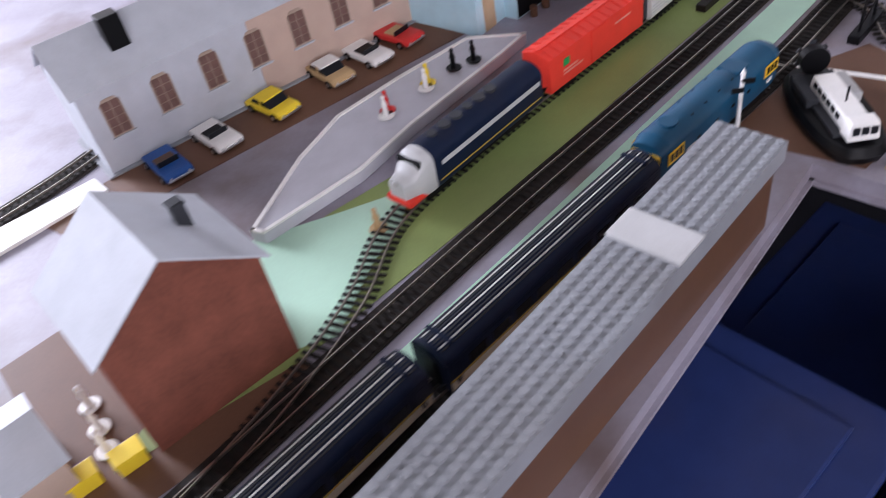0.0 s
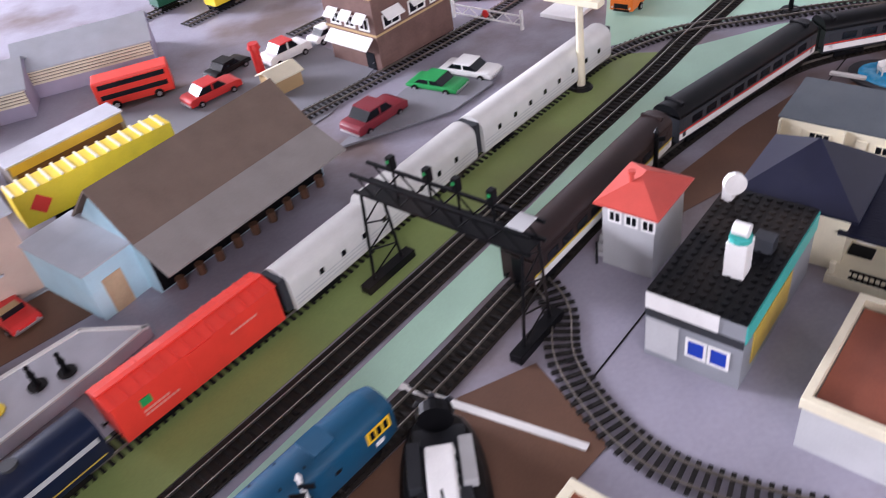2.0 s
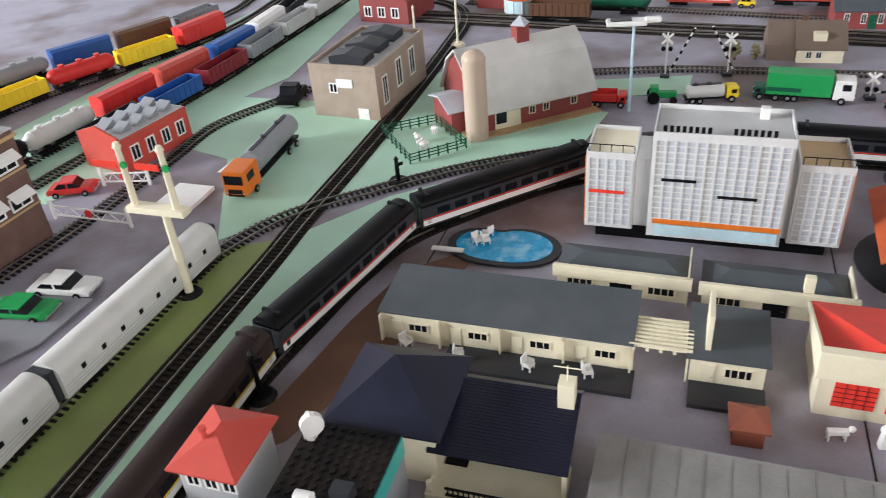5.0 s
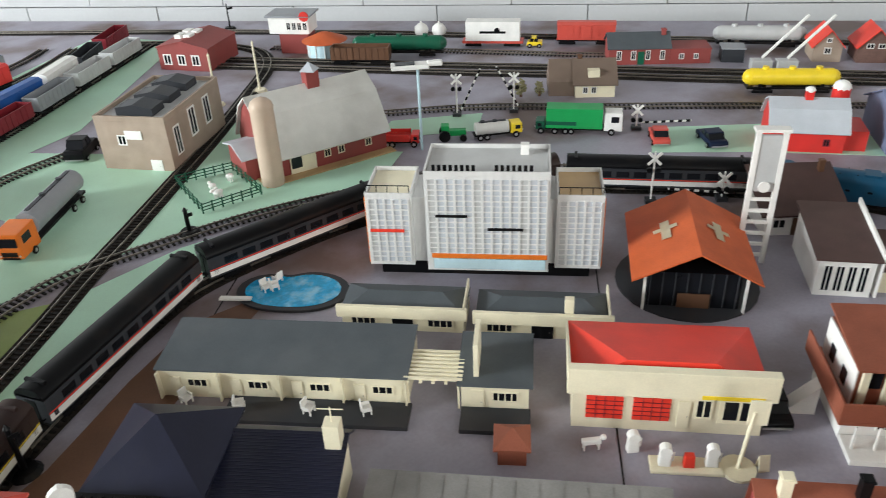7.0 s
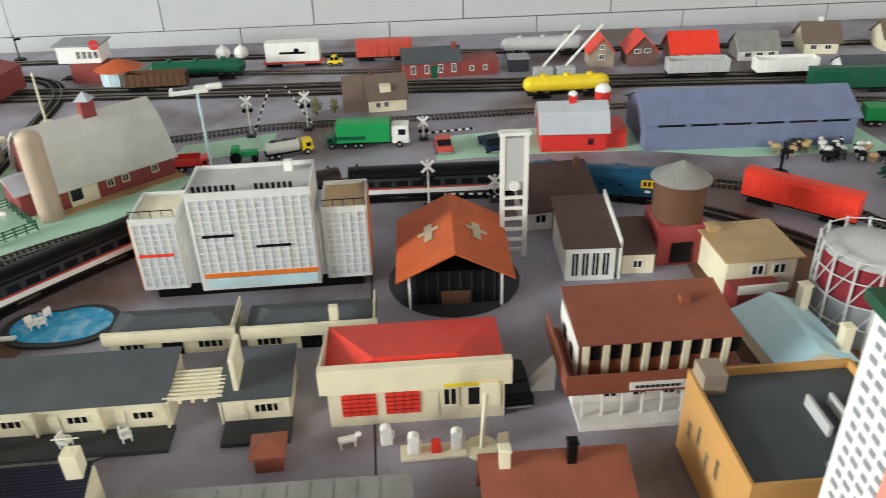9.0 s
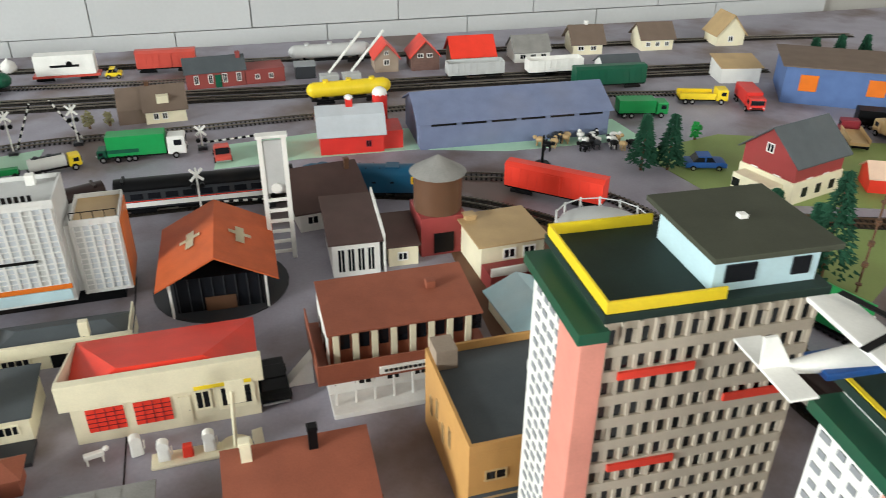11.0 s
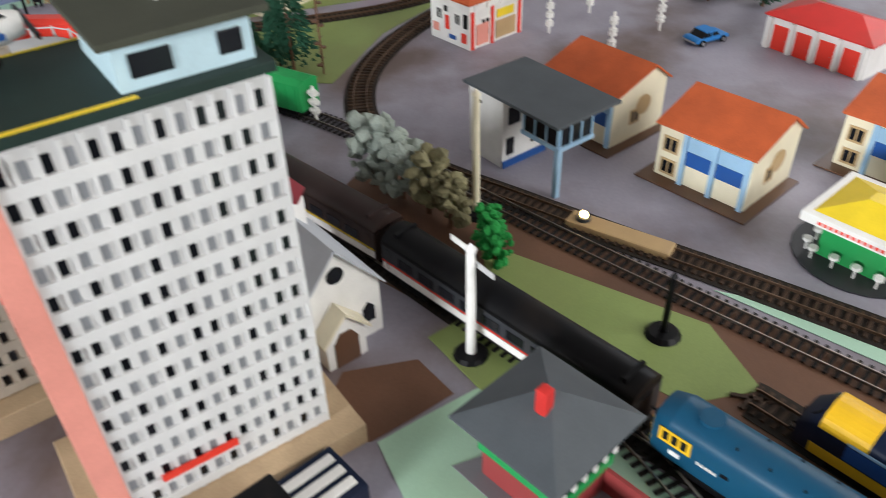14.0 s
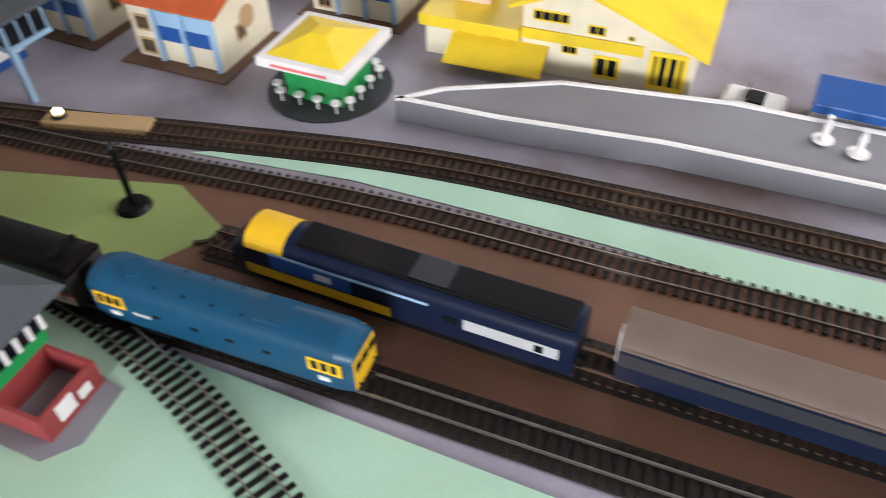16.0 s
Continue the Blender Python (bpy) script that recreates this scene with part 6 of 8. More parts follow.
    rows_, cols = 14, 13
    fw, fh = L / cols, (H - 0.03) / rows_
    slab = finish("floor_band", box(BM(), 0, L, -0.0022, 0.0002, 0, fh * 0.42), wall)
    pier = finish("pier", box(BM(), -0.0012, 0.0012, -0.0018, 0.0002, 0, H - 0.024), wall)
    pane_mesh = finish("window", rbox(BM(), 0, fw * 0.42, -0.0006, 0.0002, 0, fh * 0.54, 0.0002), "pane")
    pale_mesh = finish("window", rbox(BM(), 0, fw * 0.42, -0.0006, 0.0002, 0, fh * 0.54, 0.0002), "dark_grey" if pent else "grey")
    shut_mesh = finish("shutter", rbox(BM(), 0, fw * 0.34, -0.0012, 0.0002, 0, fh * 0.5, 0.0002), wall)
    for j in range(rows_):
        ob = new("floor_band", slab)
        ob.parent, ob.location = t, (0, 0, 0.022 + j * fh)
        for i in range(cols):
            ob = new("window", pale_mesh if (i * i * 3 + j * 7 + i * j) % 5 in ((1,) if pent else (0, 2)) else pane_mesh)
            ob.parent, ob.location = t, (0.0016 + i * fw, 0, 0.022 + j * fh + fh * 0.44)
            if (i * 5 + j * 3) % 4 == 0:
                ob = new("shutter", shut_mesh)
                ob.parent, ob.location = t, (0.0016 + i * fw + fw * 0.46, 0, 0.022 + j * fh + fh * 0.45)
    for i in range(cols + 1):
        ob = new("pier", pier)
        ob.parent, ob.location = t, (i * fw, 0, 0.021)
    # pink corner column and printed narrow side
    part("corner_column", rbox(BM(), -0.016, -0.0003, -0.004, 0.03, 0.0202, H - 0.012, 0.0006), "pink", t, "salmon pink corner column")
    part("side_wall", box(BM(), -0.012, -0.0003, 0.0302, D - 0.004, 0.0202, H - 0.012), "white", t, "white printed side wall")
    sd = BM()
    for j in range(24):
        for k in range(4):
            box(sd, -0.0128, -0.0118, 0.034 + k * 0.012, 0.034 + k * 0.012 + 0.006 + 0.002 * ((j + k) % 2), 0.03 + j * 0.0105, 0.034 + j * 0.0105)
    part("side_print", sd, "grey", t, "rows of grey printed marks")
    part("side_cap", box(BM(), -0.019, -0.0003, -0.006, D, H - 0.0118, H - 0.004), "dark_green", t, "dark green ledge")
    part("roof_slab", rbox(BM(), -0.004, L + 0.004, -0.005, D + 0.004, H + 0.0002, H + 0.006, 0.0006), "deck", t, "near-black green roof deck")
    wide = 0 if pent else 0.0016
    hgt = 0.008 if pent else 0.0006
    for a, b_, c, d in ((-0.003, L * 0.52, -0.004, -0.0025 + wide), (-0.003, -0.0015 + wide, -0.0025 + wide, D), (-0.003, L * 0.52, D, D + 0.0015)):
        part("roof_railing", box(BM(), a, b_, c, d, H + 0.0062, H + 0.0062 + hgt), "yellow", t, "yellow roof railing")
    ph = part("penthouse", box(BM(), L * 0.48, L * 0.98, 0.004, D * 0.8, H + 0.0062, H + 0.03), "pale_blue", t, "pale blue rooftop house")
    for u, w in ((0.53, 0.02), (0.85, 0.012)):
        part("window", rbox(BM(), L * u, L * u + w, 0.003, 0.0045, H + 0.012, H + 0.024, 0.0004), "pane", ph)
    part("penthouse_roof", rbox(BM(), L * 0.43, L * 1.04, -0.004, D * 0.9, H + 0.0302, H + 0.034, 0.0006), "olive_roof", ph, "dark olive flat roof")
    part("roof_cap", rbox(BM(), L * 0.72, L * 0.76, D * 0.4, D * 0.46, H + 0.0341, H + 0.037, 0.0005), "white", ph)
    return t


M["deck"] = material("dark_green_deck", (0.014, 0.03, 0.024), 0.6, vary=0.2)
M["olive_roof"] = material("dark_olive_roof", (0.055, 0.058, 0.04), 0.7, vary=0.15)
t1 = tower("tall beige card tower block with salmon corner and yellow rail", (1.05, 0.245), -45, 0.137, 0.09, 0.288, "tower_wall", True)
t2 = tower("tall grey-white card tower block with salmon corner", (1.0, 0.064), -47, 0.134, 0.085, 0.286, "hotel_wall", False)
for t, items in ((t1, ((0.01, 0.245, 0.05), (0.085, 0.215, 0.04), (0.012, 0.17, 0.046), (0.075, 0.1, 0.046))), (t2, ((0.02, 0.045, 0.05), (0.09, 0.15, 0.0)))):
    for u, z, w in items:
        if w:
            part("red_banner", box(BM(), u, u + w, -0.0042, -0.0024, z, z + 0.0055), "bright_red", t, "red strip banner")

# Right-hand village.
for A, yaw in (((1.475, -0.294), -130), ((1.512, -0.485), -130), ((1.592, -0.172), -133)):
    h = house("red_roof_cottage", "white cottage with red-orange roof and blue balcony panels", A, yaw, 0.105, 0.09, 0.062, "gable", 0.02, "cream", "terracotta", 0.004, at=0.7,
              wins=[("f", 0.006, 0.006, 0.018, 0.018), ("f", 0.006, 0.032, 0.018, 0.018), ("r", 0.03, 0.02, 0.016, 0.018)], group="red-roofed cottages", frame_mat="tan")
    for u in (0.034, 0.068):
        part("balcony_panel", box(BM(), u, u + 0.03, -0.0016, -0.0002, 0.026, 0.042), "blue", h, "blue balcony panel")
        part("balcony_glass", box(BM(), u, u + 0.03, -0.0014, -0.0002, 0.0422, 0.058), "light_blue", h)
    for u in (0.03, 0.064, 0.099):
        part("pilaster", box(BM(), u, u + 0.005, -0.004, -0.0002, 0, 0.061), "light_blue", h, "pale blue pilaster")
    part("mural", cyl(BM(), (0.0, 0.0, 0.0), (0.0, 0.0, 0.0008), 0.012, 18), "tan", h, "round wall painting").matrix_basis = wall_frame("r", 0.105, 0.088) @ pose(0.05, -0.0012, 0.04, 90)
    part("base_plate", box(BM(), -0.012, 0.117, -0.018, 0.09, 0.0006, 0.002), "brown", h)
can = thing("canopy_house", "white house with wide slate canopy roof on a pale leg", "model building", 1.508, -0.09, -134.5)
part("wall", box(BM(), 0.002, 0.056, 0.002, 0.066, 0.0, 0.0828), "white", can)
part("roof", rbox(BM(), -0.002, 0.141, -0.004, 0.086, 0.083, 0.0865, 0.0006), "slate", can, "slate grey flat canopy")
part("glazed_box", box(BM(), 0.086, 0.136, 0.004, 0.05, 0.06, 0.0828), "pane", can)
for k in range(4):
    part("mullion", box(BM(), 0.086 + 0.0162 * k, 0.0876 + 0.0162 * k, 0.0022, 0.0038, 0.06, 0.0828), "light_blue", can)
    part("mullion", box(BM(), 0.1362, 0.1376, 0.004 + 0.0148 * k, 0.0056 + 0.0148 * k, 0.06, 0.0828), "light_blue", can)
part("frame_rail", box(BM(), 0.084, 0.1385, 0.002, 0.0036, 0.0555, 0.0598), "light_blue", can)
part("frame_rail", box(BM(), 0.1362, 0.1385, 0.0038, 0.052, 0.0555, 0.0598), "light_blue", can)
part("leg", rbox(BM(), 0.1305, 0.1365, 0.004, 0.01, 0.0, 0.0553, 0.0005), "light_blue", can, "pale blue support leg")
for v, z, w, h in ((0.01, 0.05, 0.016, 0.02), (0.038, 0.05, 0.016, 0.02), (0.008, 0.014, 0.01, 0.02), (0.044, 0.018, 0.011, 0.016)):
    part("window", box(BM(), 0.0555, 0.0572, v, v + w, z, z + h), "pane", can)
part("blue_plinth", box(BM(), 0.0562, 0.0585, 0.002, 0.066, 0.0, 0.008), "blue", can)
gz = thing("snack_kiosk", "green kiosk with white canopy and yellow pyramid roof", "kiosk", 1.349, -0.471, -131)
part("body", box(BM(), -0.03, 0.03, -0.03, 0.03, 0.002, 0.04), "green", gz, "green panelled walls")
part("base_plate", cyl(BM(), (0, 0, 0.0004), (0, 0, 0.002), 0.062, 24), "dark_grey", gz)
part("canopy", rbox(BM(), -0.047, 0.047, -0.047, 0.047, 0.0402, 0.05, 0.001), "white", gz, "white canopy edge")
part("roof", cyl(BM(), (0, 0, 0.0501), (0, 0, 0.062), 0.056, 4, 0.012), "yellow", gz, "yellow pyramid roof").rotation_euler = (0, 0, radians(45))
for s in range(4):
    for k in range(4):
        m = pose(0, 0, 0, 0, 0, 90 * s) @ pose(-0.03 + 0.02 * k, -0.04, 0.002)
        st_ = cyl(cyl(BM(), (0, 0, 0), (0, 0, 0.01), 0.001, 6), (0, 0, 0.01), (0, 0, 0.013), 0.0045, 8)
        part("stool", st_, "white", gz, "white stool").matrix_basis = m
nb = BM()
for k in range(12):
    box(nb, -0.03 + 0.005 * k, -0.0268 + 0.005 * k, -0.0478, -0.0469, 0.043, 0.0458)
part("sign_bars", nb, "bright_red", gz)
yl = thing("yellow_hall", "large yellow and white hall with yellow roof", "model building", 1.383, -0.58, -128.5)
part("low_wing", box(BM(), 0.0, 0.1, 0.0, 0.1, 0, 0.034), "cream", yl)
part("low_roof", rbox(BM(), -0.004, 0.1015, -0.008, 0.104, 0.0342, 0.046, 0.0008), "yellow", yl, "yellow flat roof")
part("hall", prism(BM(), [(0, 0), (0.166, 0), (0.166, 0.048), (0.055, 0.094), (0, 0.072)], 0.0, 0.19, "y"), "cream", yl).location = (0.102, 0.0, 0)
part("hall_roof", prism(BM(), [(-0.012, 0.0682), (0.055, 0.0945), (0.178, 0.044), (0.178, 0.048), (0.055, 0.0985), (-0.012, 0.0722)], -0.01, 0.2, "y"), "yellow", yl, "yellow pitched roof").location = (0.102, 0, 0)
part("roof_box", rbox(BM(), 0.02, 0.058, 0.03, 0.066, 0.0462, 0.072, 0.001), "pale_pink", yl, "pale peach roof box")
part("awning", prism(BM(), [(-0.034, 0.012), (-0.034, 0.014), (0.0, 0.03), (0.0, 0.027)], 0.03, 0.13), "yellow", yl, "yellow awning")
for k in range(3):
    part("yellow_post", box(BM(), 0.03 + 0.026 * k, 0.0335 + 0.026 * k, -0.0022, -0.0003, 0, 0.033), "yellow", yl)
for u, z, w, h in ((0.112, 0.056, 0.036, 0.011), (0.166, 0.05, 0.017, 0.01), (0.204, 0.05, 0.006, 0.005), (0.142, 0.026, 0.016, 0.009), (0.174, 0.006, 0.026, 0.024), (0.226, 0.004, 0.036, 0.04)):
    add_window(yl, "f", 0.268, 0.19, u, z, w, h, "yellow", "pane", 3 if w > 0.03 else 1)
part("yellow_band", box(BM(), 0.102, 0.22, -0.0022, -0.0003, 0.036, 0.047), "yellow", yl)
# Raised platforms with white edges.


def platform(name, pts, h, label, top="asphalt"):
    t = thing(name, label, "station platform", 0, 0)
    part("slab", prism(BM(), pts, 0.0006, h, "z"), top, t)
    c = Vector((sum(p[0] for p in pts) / len(pts), sum(p[1] for p in pts) / len(pts)))
    for p, q in zip(pts, pts[1:] + pts[:1]):
        p, q = Vector(p), Vector(q)
        n = (q - p).normalized()
        n = Vector((-n.y, n.x)) * 0.004
        if (c - p).dot(n) < 0:
            n = -n
        part("edging", prism(BM(), [tuple(p), tuple(q), tuple(q + n), tuple(p + n)], h + 0.0001, h + 0.0022, "z"), "white", t, "white platform edging")
    return t


platform("island_platform", [(1.272, -0.518), (1.274, -0.565), (1.248, -0.672), (1.168, -0.8), (1.0, -1.0), (0.945, -0.945), (1.032, -0.84), (1.133, -0.714), (1.212, -0.596)], 0.024, "grey platform with rounded nose and white edging")
platform("side_platform", [(-0.249, 0.548), (-0.235, 0.542), (-0.15, 0.62), (-0.1, 0.69), (0.0, 0.81), (0.03, 0.85), (-0.04, 0.86), (-0.12, 0.79), (-0.185, 0.725), (-0.218, 0.655)], 0.013, "pale grey station platform tapering to a point, white edged", "pale_slab")
# Chapel and signal box.
ch = house("white_chapel", "white chapel with pale grey roof and brown arched door", (1.152, 0.003), -43, 0.078, 0.105, 0.054, "gable_y", 0.047, "white", "paper_grey", 0.004)
part("porch", prism(BM(), [(0, 0), (0.036, 0), (0.036, 0.03), (0.018, 0.05), (0, 0.03)], -0.014, -0.0003, "y"), "white", ch).location = (0.016, 0, 0)
part("porch_roof", prism(BM(), [(-0.004, 0.027), (0.018, 0.051), (0.04, 0.027), (0.04, 0.03), (0.018, 0.054), (-0.004, 0.03)], -0.018, -0.0003, "y"), "cream", ch).location = (0.016, 0, 0)
part("arched_door", prism(BM(), [(0, 0), (0.022, 0), (0.022, 0.024), (0.016, 0.033), (0.006, 0.033), (0, 0.024)], -0.0152, -0.0138, "y"), "brown", ch, "brown arched door").location = (0.023, 0, 0)
part("round_window", cyl(BM(), (0.039, -0.0012, 0.078), (0.039, 0.0002, 0.078), 0.0075, 18), "pane", ch)
for u in (0.004, 0.06):
    part("arched_window", prism(BM(), [(0, 0), (0.011, 0), (0.011, 0.014), (0.0055, 0.02), (0, 0.014)], -0.0012, 0.0002, "y"), "pane", ch).location = (u, 0, 0.016)
bl = part("bell_turret", rbox(BM(), 0.036, 0.055, 0.062, 0.081, 0.08, 0.112, 0.0006), "white", ch)
part("turret_roof", cyl(BM(), (0.0455, 0.0715, 0.112), (0.0455, 0.0715, 0.132), 0.017, 4, 0.001), "maroon", bl, "dark red turret roof").rotation_euler = (0, 0, 0)
sb = thing("signal_box", "red brick signal box with green band and slate pyramid roof", "signal box", 1.072, -0.146, -129)
part("lower_wall", rbox(BM(), 0.0, 0.066, 0.0, 0.05, 0, 0.028, 0.0005), "brick_red", sb)
part("green_band", box(BM(), -0.002, 0.068, -0.002, 0.052, 0.0282, 0.038), "green", sb)
part("window_band", box(BM(), -0.001, 0.067, -0.001, 0.051, 0.0382, 0.0558), "pane", sb)
for k in range(6):
    part("window_post", box(BM(), 0.0665, 0.0685, -0.001 + 0.0104 * k, 0.0024 + 0.0104 * k, 0.0382, 0.0558), "white", sb)
    part("window_post", box(BM(), 0.0 + 0.0132 * k, 0.003 + 0.0132 * k, -0.0025, -0.0012, 0.0382, 0.0558), "white", sb)
part("roof", roof_mesh("hip", 0.09, 0.09, 0.056, 0.027, 0.0), "slate", sb, "slate pyramid roof").location = (-0.017, -0.014, 0)
part("roof_vent", rbox(BM(), 0.028, 0.037, 0.016, 0.025, 0.072, 0.096, 0.002), "red", sb, "red roof vent")
yard = BM()
for a, b_, c, d in ((0.0662, 0.104, 0.0, 0.003), (0.0662, 0.104, 0.047, 0.05), (0.101, 0.104, 0.003, 0.047)):
    box(yard, a, b_, c, d, 0, 0.024)
part("yard_wall", yard, "brick_red", sb, "roofless red brick annex")
part("plaque", box(BM(), 0.1042, 0.1052, 0.012, 0.026, 0.008, 0.022), "white", sb)
part("plaque", box(BM(), 0.1042, 0.1052, 0.03, 0.04, 0.008, 0.016), "white", sb)
outline("signal_box_base", [(1.075, -0.125), (0.995, -0.22), (1.0, -0.245), (1.035, -0.27), (1.06, -0.25), (1.1, -0.17)], 0.0011, 0.0018, "asphalt", "dark grey patch round the signal box")
# Far right.
wh = house("orange_roof_mill", "white and grey house with orange hipped roof and red posts", (1.832, -0.003), -131, 0.082, 0.105, 0.068, "hip", 0.024, "white", "terracotta", 0.01, wins=[("f", 0.012, 0.03, 0.014, 0.018), ("f", 0.05, 0.03, 0.014, 0.018), ("r", 0.02, 0.012, 0.02, 0.03)])
part("white_fascia", rbox(BM(), -0.008, 0.09, -0.008, 0.113, 0.058, 0.0675, 0.0008), "white", wh)
for u in (0.002, 0.04, 0.095):
    part("red_post", box(BM(), 0.0822, 0.0842, u, u + 0.005, 0, 0.058), "bright_red", wh)
for u, z, w, h, m in ((0.006, 0.012, 0.012, 0.012, "pink"), (0.032, 0.02, 0.008, 0.02, "bright_red"), (0.03, 0.045, 0.006, 0.008, "black"), (0.066, 0.008, 0.01, 0.014, "bright_red"), (0.07, 0.03, 0.008, 0.02, "black"), (0.04, 0.008, 0.014, 0.006, "blue")):
    part("painted_panel", rbox(BM(), u, u + w, -0.0016, -0.0002, z, z + h, 0.0003), m, wh, "small coloured wall panel")
for u, z, w, h, m in ((0.012, 0.004, 0.024, 0.03, "pink"), (0.05, 0.004, 0.04, 0.026, "tan"), (0.052, 0.034, 0.034, 0.012, "yellow")):
    part("painted_panel", rbox(BM(), 0.0822, 0.0834, u, u + w, z, z + h, 0.0003), m, wh, "small coloured wall panel")
for k in range(5):
    part("eaves_bracket", box(BM(), 0.0902, 0.0925, 0.0 + 0.024 * k, 0.009 + 0.024 * k, 0.0585, 0.0665), "white", wh)
part("roof_cap", rbox(BM(), 0.034, 0.05, 0.04, 0.06, 0.09, 0.1, 0.0006), "white", wh)
gh = house("gabled_farmhouse", "cream and maroon farmhouse with tall grey gable roof", (1.95, 0.335), -118, 0.1, 0.115, 0.07, "gable_y", 0.042, "brick_red", "slate", 0.008, wins=[("f", 0.018, 0.02, 0.014, 0.02), ("f", 0.062, 0.02, 0.014, 0.02), ("f", 0.04, 0.07, 0.014, 0.016), ("r", 0.03, 0.02, 0.014, 0.02), ("r", 0.07, 0.02, 0.014, 0.02)])
part("lower_storey", box(BM(), -0.002, 0.1025, -0.0022, 0.117, 0.0, 0.038), "cream", gh, "cream lower storey")
part("eaves_board", box(BM(), 0.1002, 0.1016, 0.0, 0.115, 0.064, 0.069), "white", gh)
part("porch", rbox(BM(), 0.01, 0.085, -0.03, -0.0024, 0, 0.03, 0.001), "cream", gh)
for u in (0.012, 0.045, 0.078):
    part("porch_window", box(BM(), u, u + 0.014, -0.0312, -0.0301, 0.008, 0.022), "pane", gh)
    part("side_window", box(BM(), 0.1026, 0.1034, u + 0.01, u + 0.022, 0.01, 0.026), "pane", gh)
house("red_poultry_barn", "low red barn with pale pink roof", (2.02, 0.148), -69, 0.132, 0.055, 0.026, "gable", 0.018, "bright_red", "pale_pink", 0.003)
M["blue_wall"] = material("blue_card_wall", (0.09, 0.15, 0.33), 0.65, vary=0.12)
b2 = house("blue_depot", "long blue depot with orange doors and brown flat roof", (2.41, 0.36), -74, 0.44, 0.16, 0.078, "flat", 0, "blue_wall", "shed_brown", 0.008)
for k in range(3):
    part("door", rbox(BM(), 0.03 + 0.13 * k, 0.065 + 0.13 * k, -0.0014, -0.0002, 0.028, 0.062, 0.0005), "orange", b2, "bright orange door")
house("white_box_house", "white flat house with brown side and roof", (2.18, -0.13), -75, 0.055, 0.08, 0.068, "gable", 0.018, "white", "shed_brown", 0.007, wins=[("f", 0.016, 0.03, 0.02, 0.018)])
house("white_villa", "white villa with brown roof at the table's edge", (2.52, -0.21), -132, 0.12, 0.08, 0.042, "gable", 0.02, "white", "shed_brown", 0.006, wins=row("f", 0.016, 3, 0.034, 0.012, 0.014, 0.016))
house("long_white_shed", "long white shed with slate roof and louvre windows", (1.62, -0.72), -130, 0.26, 0.09, 0.045, "gable", 0.016, "white", "slate", 0.004, wins=row("f", 0.03, 4, 0.06, 0.018, 0.02, 0.014), bars_x=3)
fs = house("fire_station", "white fire station with red doors and red roof", (1.83, -0.47), -136, 0.15, 0.09, 0.044, "hip", 0.016, "white", "red", 0.003, doors=[("f", 0.014 + 0.034 * k, 0.024, 0.034, "bright_red") for k in range(4)])
for k in range(5):
    part("pier", box(BM(), 0.005 + 0.034 * k, 0.011 + 0.034 * k, -0.005, -0.0003, 0, 0.043), "white", fs)
# White open station canopy near the pit: studded grey plate over brown walls.
cn = thing("studded_platform_roof", "long grey studded toy-brick roof on dark brown walls", "station roof", 0.171, 0.515, -131.5)
part("wall", box(BM(), 0.0, 0.9, -0.002, 0.036, 0.001, 0.07), "brown", cn, "dark brown long wall")
part("plate", box(BM(), -0.002, 0.9, -0.015, 0.042, 0.0705, 0.088), "grey", cn)
st = BM()
for i in range(102):
    for j in range(6):
        x, y = 0.003 + 0.0088 * i, -0.0105 + 0.0096 * j
        if x < 0.88 and not 0.122 < x < 0.158:
            cyl(st, (x, y, 0.0882), (x, y, 0.0902), 0.003, 8)
part("studs", st, "grey", cn)
part("tile", rbox(BM(), 0.124, 0.156, -0.015, 0.042, 0.0882, 0.0915, 0.0006), "light_grey", cn, "smooth pale tile")

# ---- road vehicles ----


def wheels(t, L, W, r=0.0048, xs=None, mat="black"):
    for x in xs or (-L * 0.31, L * 0.31):
        for s in (-1, 1):
            w = part("wheel", cyl(BM(), (x, s * (W / 2 - 0.001), r), (x, s * (W / 2 + 0.0018), r), r, 14), mat, t)
            part("hub", cyl(BM(), (x, s * (W / 2 + 0.0017), r), (x, s * (W / 2 + 0.0022), r), r * 0.5, 10), "chrome", w)


def car(x, y, yaw, mat, label, L=0.062, W=0.026, H=0.018, top="roof", open_top=False, z=0.0, inner=None, category="toy car"):
    label = label if len(label.split()) > 3 else label + " parked on the layout"
    t = thing("toy_car", label, category, x, y, yaw, z, "toy cars")
    b = BM()
    prof = [(-L / 2, 0.005), (L / 2, 0.005), (L / 2, H * 0.52), (L * 0.42, H * 0.62), (-L * 0.44, H * 0.62), (-L / 2, H * 0.5)]
    prism(b, prof, -W / 2, W / 2, "y")
    bmesh.ops.bevel(b, geom=b.edges[:], offset=0.0012, segments=2, affect="EDGES", profile=0.6)
    part("body", b, mat, t, smooth=True)
    if open_top:
        part("seat", rbox(BM(), -L * 0.16, L * 0.12, -W * 0.36, W * 0.36, H * 0.5, H * 0.68, 0.0008), inner or "black", t, "dark open seating")
        part("windscreen", box(BM(), L * 0.13, L * 0.15, -W * 0.38, W * 0.38, H * 0.6, H * 0.9), "pane", t)
    else:
        c = prism(BM(), [(-L * 0.33, H * 0.615), (L * 0.22, H * 0.615), (L * 0.1, H), (-L * 0.2, H)], -W * 0.43, W * 0.43, "y")
        part("glasshouse", c, "pane", t)
        part("roof", rbox(BM(), -L * 0.21, L * 0.11, -W * 0.44, W * 0.44, H - 0.001, H + 0.0012, 0.0008), inner or mat, t)
